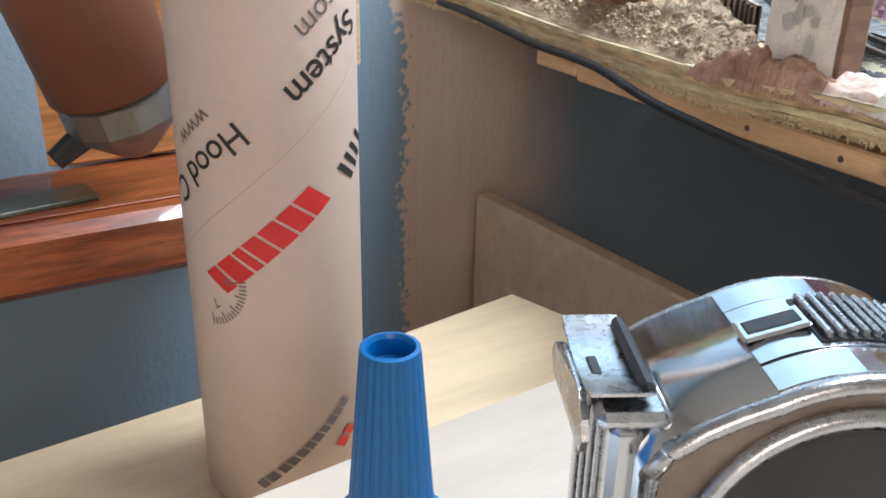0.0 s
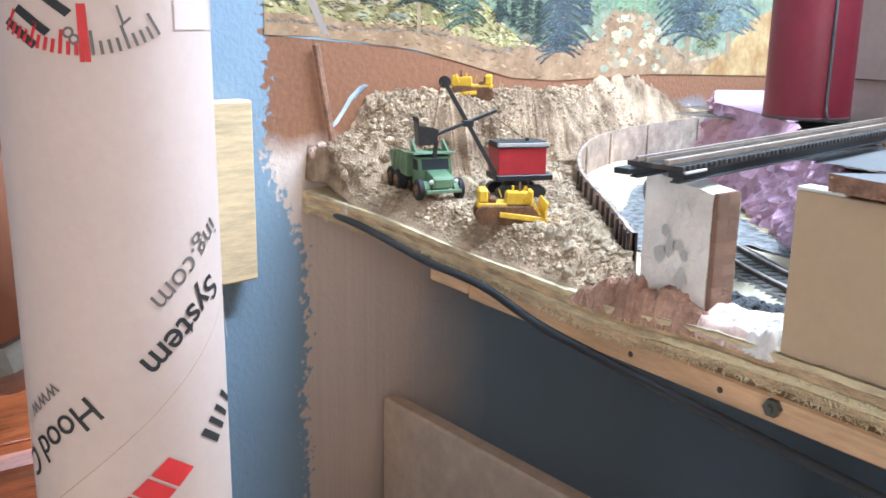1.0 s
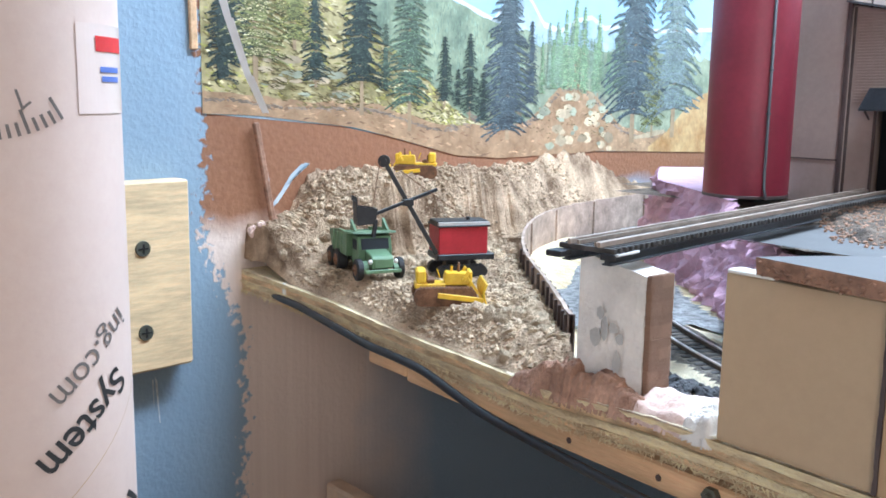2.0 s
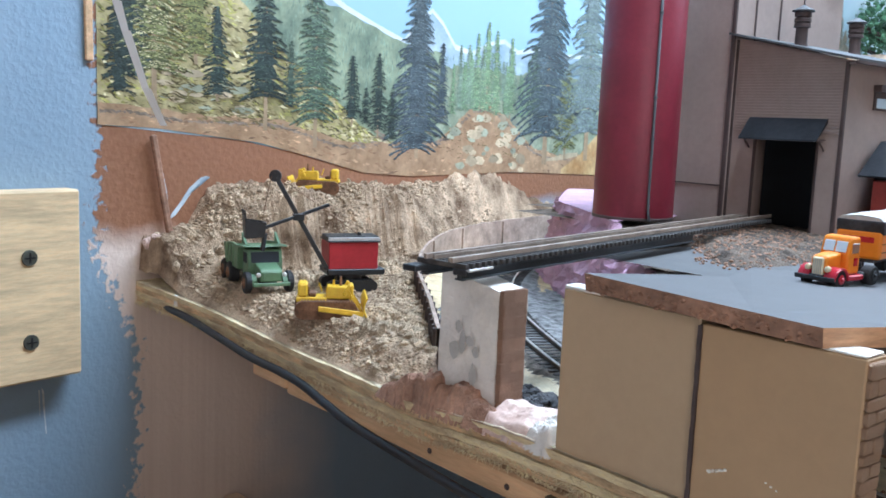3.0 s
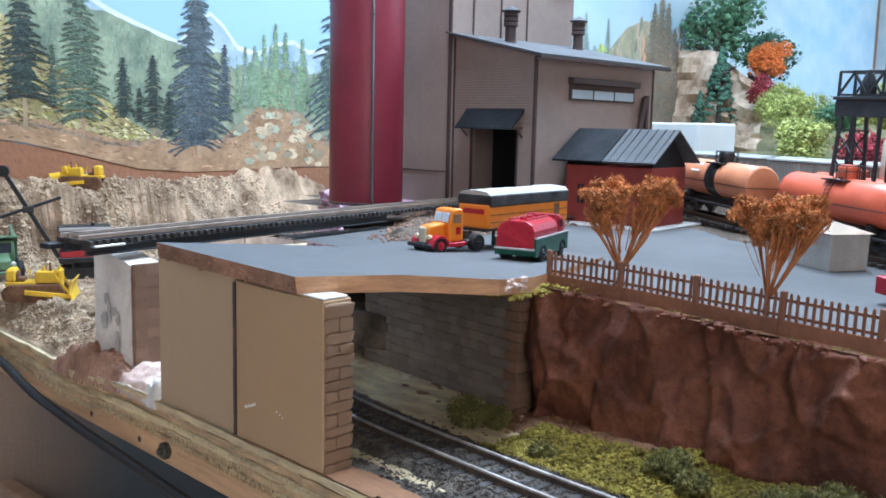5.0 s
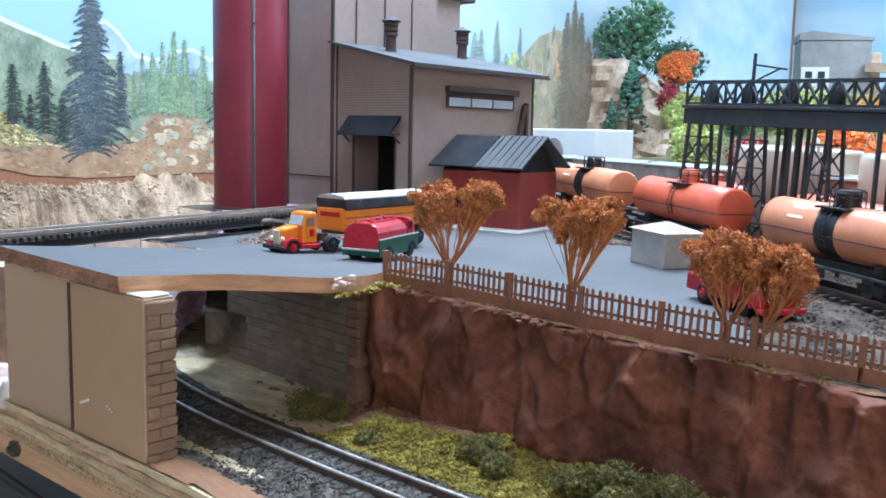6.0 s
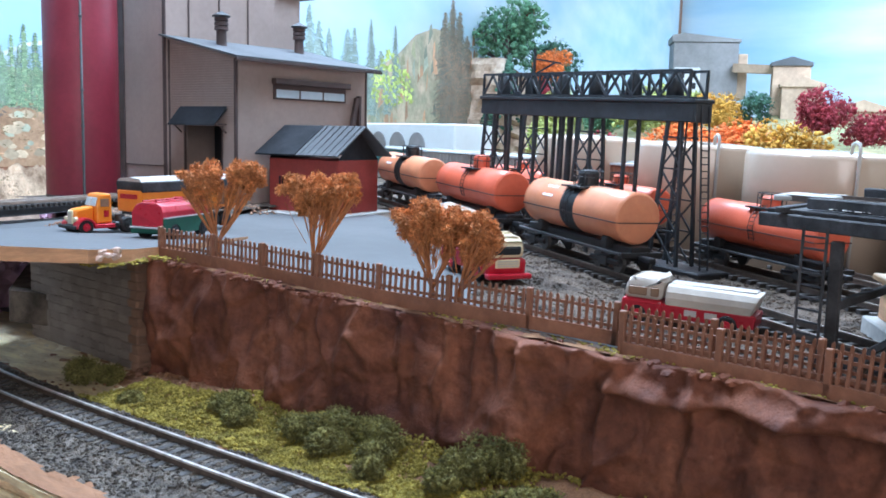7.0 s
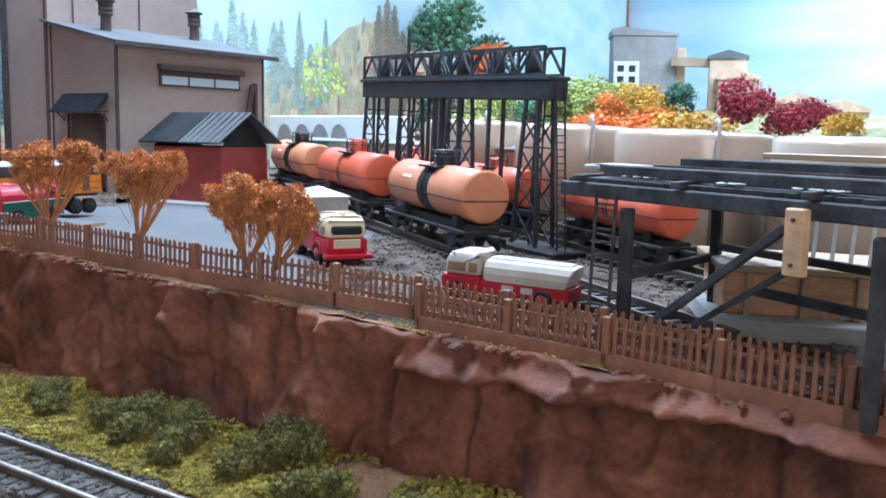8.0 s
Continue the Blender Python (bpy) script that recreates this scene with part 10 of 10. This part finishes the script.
def glue_bottle():
    t = thing("glue_bottle", "white glue bottle with a tall ribbed blue spout cap", "glue bottle", *GLUE, 0)
    bm = B()
    lathe(bm, [(0.0185, 0), (0.0200, 0.002), (0.0200, 0.056), (0.0170, 0.063), (0.0110, 0.0665)], 40)
    part("bottle", bm, M["white_label"], t, "white plastic bottle", smooth=True)
    bm = B()
    seg = 72
    prof = [(r, z + 0.0175) for r, z in ((0.0110, 0.0490), (0.0110, 0.0600), (0.0104, 0.0605), (0.0092, 0.0612), (0.0062, 0.0985), (0.0060, 0.0998), (0.0051, 0.1000), (0.0046, 0.0990), (0.0044, 0.0955), (0.0020, 0.0950), (0.0012, 0.0965))]
    rings = lathe(bm, prof, seg)
    for k, (r, z) in enumerate(prof):
        if k < 5:
            for i, v in enumerate(rings[k]):
                f = 1.0 - (0.045 if i % 3 == 0 else 0.0)
                v.co.x *= f
                v.co.y *= f
    part("spout_cap", bm, M["blue_cap"], t, "ribbed blue spout cap", smooth=False)


def tape_measure():
    t = new("tape_measure")
    t.matrix_world = TAPE
    tagged(t, "chrome pocket tape measure with ribbed lock slider and hooked steel blade", "tape measure")
    W = 0.0205
    prof = [(-0.042, 0.060), (-0.0385, 0.0650), (-0.032, 0.0695), (-0.0255, 0.0728)]
    for k in range(36):
        a = math.radians(117 - k * 3.6)
        prof.append((0.040 * math.cos(a), 0.040 + 0.040 * math.sin(a)))
    prof += [(0.040, 0.006), (0.038, 0.0), (-0.041, 0.0), (-0.042, 0.004)]
    bm = B()
    prism(bm, prof[::-1], -W, W)
    body = part("case", bm, M["chrome"], t, "bright chrome case", smooth=True)
    for p in body.data.polygons:
        p.use_smooth = abs(p.normal.y) < 0.5
    # rounded rim bead and recessed dark face on each side
    outline = [(x * 0.955, 0.0395 + (z - 0.0395) * 0.955) for x, z in prof]
    for s in (-1, 1):
        bm = B()
        ring = [Vector((x, s * W, z)) for x, z in outline]
        tube(bm, ring + ring[:2], 0.0021, 10)
        part("face_rim", bm, M["chrome_satin"], t, "rounded chrome rim", smooth=True)
        # flat chrome side, its brown reflection of the dim room put into the colour
        bm = B()
        prism(bm, [(x * 0.93, 0.0395 + (z - 0.0395) * 0.93) for x, z in prof[::-1]], s * W - 0.0004, s * W + 0.0004)
        part("side_plate", bm, M["browned_metal"], t, "side plate with the dim room's brown reflection put into its colour")
        bm = B()
        lathe(bm, [(0.0335, 0), (0.0335, 0.0020), (0.0315, 0.0030), (0.0298, 0.0022), (0.0290, 0.0004)], 64, Matrix.Translation((0, s * W, 0.040)) @ Matrix.Rotation(-s * math.pi / 2, 4, "X"))
        part("face_ring", bm, M["chrome_satin"], t, smooth=True)
        bm = B()
        lathe(bm, [(0.0285, 0), (0.0285, 0.0006), (0.0270, 0.0008), (0.001, 0.0009)], 48, Matrix.Translation((0, s * W, 0.040)) @ Matrix.Rotation(-s * math.pi / 2, 4, "X"))
        part("face_badge", bm, M["black"], t, "dark glossy face plate")

    def on_top(v, lift_by=0.0):
        c, sn = math.cos(math.radians(v)), math.sin(math.radians(v))
        return Matrix.Translation(((0.040 + lift_by) * c, 0, 0.040 + (0.040 + lift_by) * sn)) @ Matrix.Rotation(math.radians(90 - v), 4, "Y")

    def band(y0, y1, v0, v1, h):
        bm = B()
        steps = 16
        outer = [((0.040 + h) * math.cos(math.radians(v0 + (v1 - v0) * i / steps)), 0.040 + (0.040 + h) * math.sin(math.radians(v0 + (v1 - v0) * i / steps))) for i in range(steps + 1)]
        inner = [(0.0397 * math.cos(math.radians(v1 - (v1 - v0) * i / steps)), 0.040 + 0.0397 * math.sin(math.radians(v1 - (v1 - v0) * i / steps))) for i in range(steps + 1)]
        prism(bm, outer + inner, y0, y1)
        return bm

    for y0, y1 in ((-0.0195, -0.0112), (-0.0104, 0.0104), (0.0112, 0.0195)):
        part("top_band", band(y0, y1, 22, 116, 0.0007 if y0 > -0.011 and y1 < 0.011 else 0.0004), M["chrome"], t, "polished chrome top band", smooth=False)
    part("slider_bed", band(-0.0088, 0.0088, 66, 98, 0.0010), M["black"], t, "dark slider bed")
    for k in range(9):
        bm = B()
        box(bm, -0.0007, 0.0007, -0.0085, 0.0085, 0.0, 0.0019, 0.0004, on_top(95.5 - k * 3.4, 0.0008))
        part("lock_ridge", bm, M["chrome_satin"], t, "ridged chrome lock slider")
    bm = B()
    box(bm, -0.0070, 0.0070, -0.0042, 0.0042, 0.0, 0.0013, 0.0006, on_top(107, 0.0006))
    part("slider_window", bm, M["chrome"], t)
    # shadow of the inset slot, laid on as a black strip
    bm = B()
    box(bm, -0.0056, 0.0056, -0.0024, 0.0024, 0.0010, 0.0015, 0.0002, on_top(107, 0.0006))
    part("slot_shadow", bm, M["black"], t, "black strip for the shadow in the slot")
    bm = B()
    box(bm, -0.0470, -0.0405, -0.0165, 0.0165, 0.0, 0.0660, 0.0016)
    part("front_post", bm, M["chrome"], t, "squared chrome front")
    for y in (-0.0085, -0.003, 0.003, 0.0085):
        bm = B()
        box(bm, -0.0479, -0.0469, y - 0.0009, y + 0.0009, 0.002, 0.0640, 0.0003)
        part("front_groove", bm, M["chrome_satin"], t)
    bm = B()
    box(bm, -0.0500, -0.0360, -0.0178, 0.0178, 0.0662, 0.0700, 0.0014)
    part("blade_mouth", bm, M["chrome_satin"], t)
    bm = B()
    pts = [(-0.0148, 0.0), (0.0148, 0.0), (0.0172, 0.0040), (0.0150, 0.0075), (0.0085, 0.0105), (-0.0085, 0.0105), (-0.0150, 0.0075), (-0.0172, 0.0040)]
    n = len(pts)
    lo = [bm.verts.new((-0.0517 - 0.0012 * abs(y) / 0.017, y, 0.0600 + z)) for y, z in pts]
    hi = [bm.verts.new((-0.0503 - 0.0012 * abs(y) / 0.017, y, 0.0600 + z)) for y, z in pts]
    bm.faces.new(lo)
    bm.faces.new(hi[::-1])
    for i in range(n):
        bm.faces.new((lo[i], hi[i], hi[(i + 1) % n], lo[(i + 1) % n]))
    bmesh.ops.recalc_face_normals(bm, faces=bm.faces)
    part("hook", bm, M["chrome_satin"], t, "bright steel end hook")
    # the blade's cupped tip, and a black block for the shade in its mouth
    bm = B()
    rows = []
    for i in range(13):
        y = -0.0158 + 0.0316 * i / 12
        z = 0.0704 + 0.0026 * (y / 0.0158) ** 2
        rows.append([bm.verts.new(p) for p in ((-0.0515, y, z), (-0.0395, y, z), (-0.0395, y, z + 0.0007), (-0.0515, y, z + 0.0007))])
    for a, b in zip(rows, rows[1:]):
        for q in range(4):
            bm.faces.new((a[q], b[q], b[(q + 1) % 4], a[(q + 1) % 4]))
    bm.faces.new(rows[0])
    bm.faces.new(rows[-1][::-1])
    bmesh.ops.recalc_face_normals(bm, faces=bm.faces)
    part("blade_tip", bm, M["chrome_satin"], t, "cupped steel blade tip", smooth=False)
    bm = B()
    box(bm, -0.0412, -0.0385, -0.0140, 0.0140, 0.0712, 0.0745, 0.0008)
    part("blade_gap_shade", bm, M["black"], t, "black block for the shade above the blade")
    bm = B()
    box(bm, -0.0490, -0.0468, -0.0050, 0.0020, 0.0708, 0.0716, 0.0003)
    part("hook_slot", bm, M["black"], t)


GLUE = (0.360, 0.145, -0.1033)
TAPE = pose(0.477, 0.132, -0.1033, 0, 0, -27) @ Matrix.Scale(1.24, 4)
glue_bottle()
tape_measure()


def back_corner():
    s = thing("wall_shelf", "red-brown varnished wooden wall shelf", "shelf", kind="")
    bm = B()
    box(bm, -0.5, 0.475, 0.505, 0.615, -0.130, -0.090, 0.006)
    part("shelf_plank", bm, M["redwood"], s)
    bm = B()
    box(bm, -0.5, 0.47, 0.522, 0.600, -0.0899, -0.0885, 0.0005)
    part("shelf_top", bm, M["redwood"], s)
    for x in (-0.3, -0.05):
        bm = B()
        box(bm, x, x + 0.02, 0.54, 0.60 if x > -0.1 else 0.55, -0.20, -0.1301, 0.002)
        part("shelf_bracket", bm, M["redwood"], s)
    f = thing("flat_steel_bar", "grey-green flat steel bar lying on the shelf", "metal bar", 0.215, 0.527, -0.0884, 8)
    bm = B()
    box(bm, -0.2, 0.155, -0.013, 0.013, 0, 0.003, 0.0006)
    part("bar", bm, M["grey_bar"], f)
    d = thing("brown_canister", "brown plastic cylinder with a bright conical metal end", "tool", 0.352, 0.556, -0.040, 0)
    d.matrix_world = pose(0.391, 0.541, -0.0400, 8, -16, 0)
    bm = B()
    lathe(bm, [(0.030, 0.018), (0.036, 0.020), (0.0385, 0.12), (0.0385, 0.30)], 48)
    part("barrel", bm, M["brown_plastic"], d, smooth=True)
    bm = B()
    lathe(bm, [(0.006, -0.028), (0.012, -0.024), (0.030, -0.006), (0.0335, 0.0), (0.0335, 0.016), (0.030, 0.0178)], 12)
    part("metal_cone", bm, M["steel_cone"], d, "bright faceted metal cone")
    bm = B()
    cyl(bm, (-0.024, 0, -0.004), (-0.046, -0.004, -0.010), 0.008, 0.006, 12)
    part("side_spout", bm, M["black"], d)
    w = thing("pine_plank_panel", "varnished orange pine planks against the wall", "panel")
    for k in range(5):
        bm = B()
        box(bm, -0.6, 0.440, 0.603, 0.6135, -0.088 + k * 0.075, -0.016 + k * 0.075, 0.002)
        part("plank", bm, M["orange_pine"], w)


back_corner()
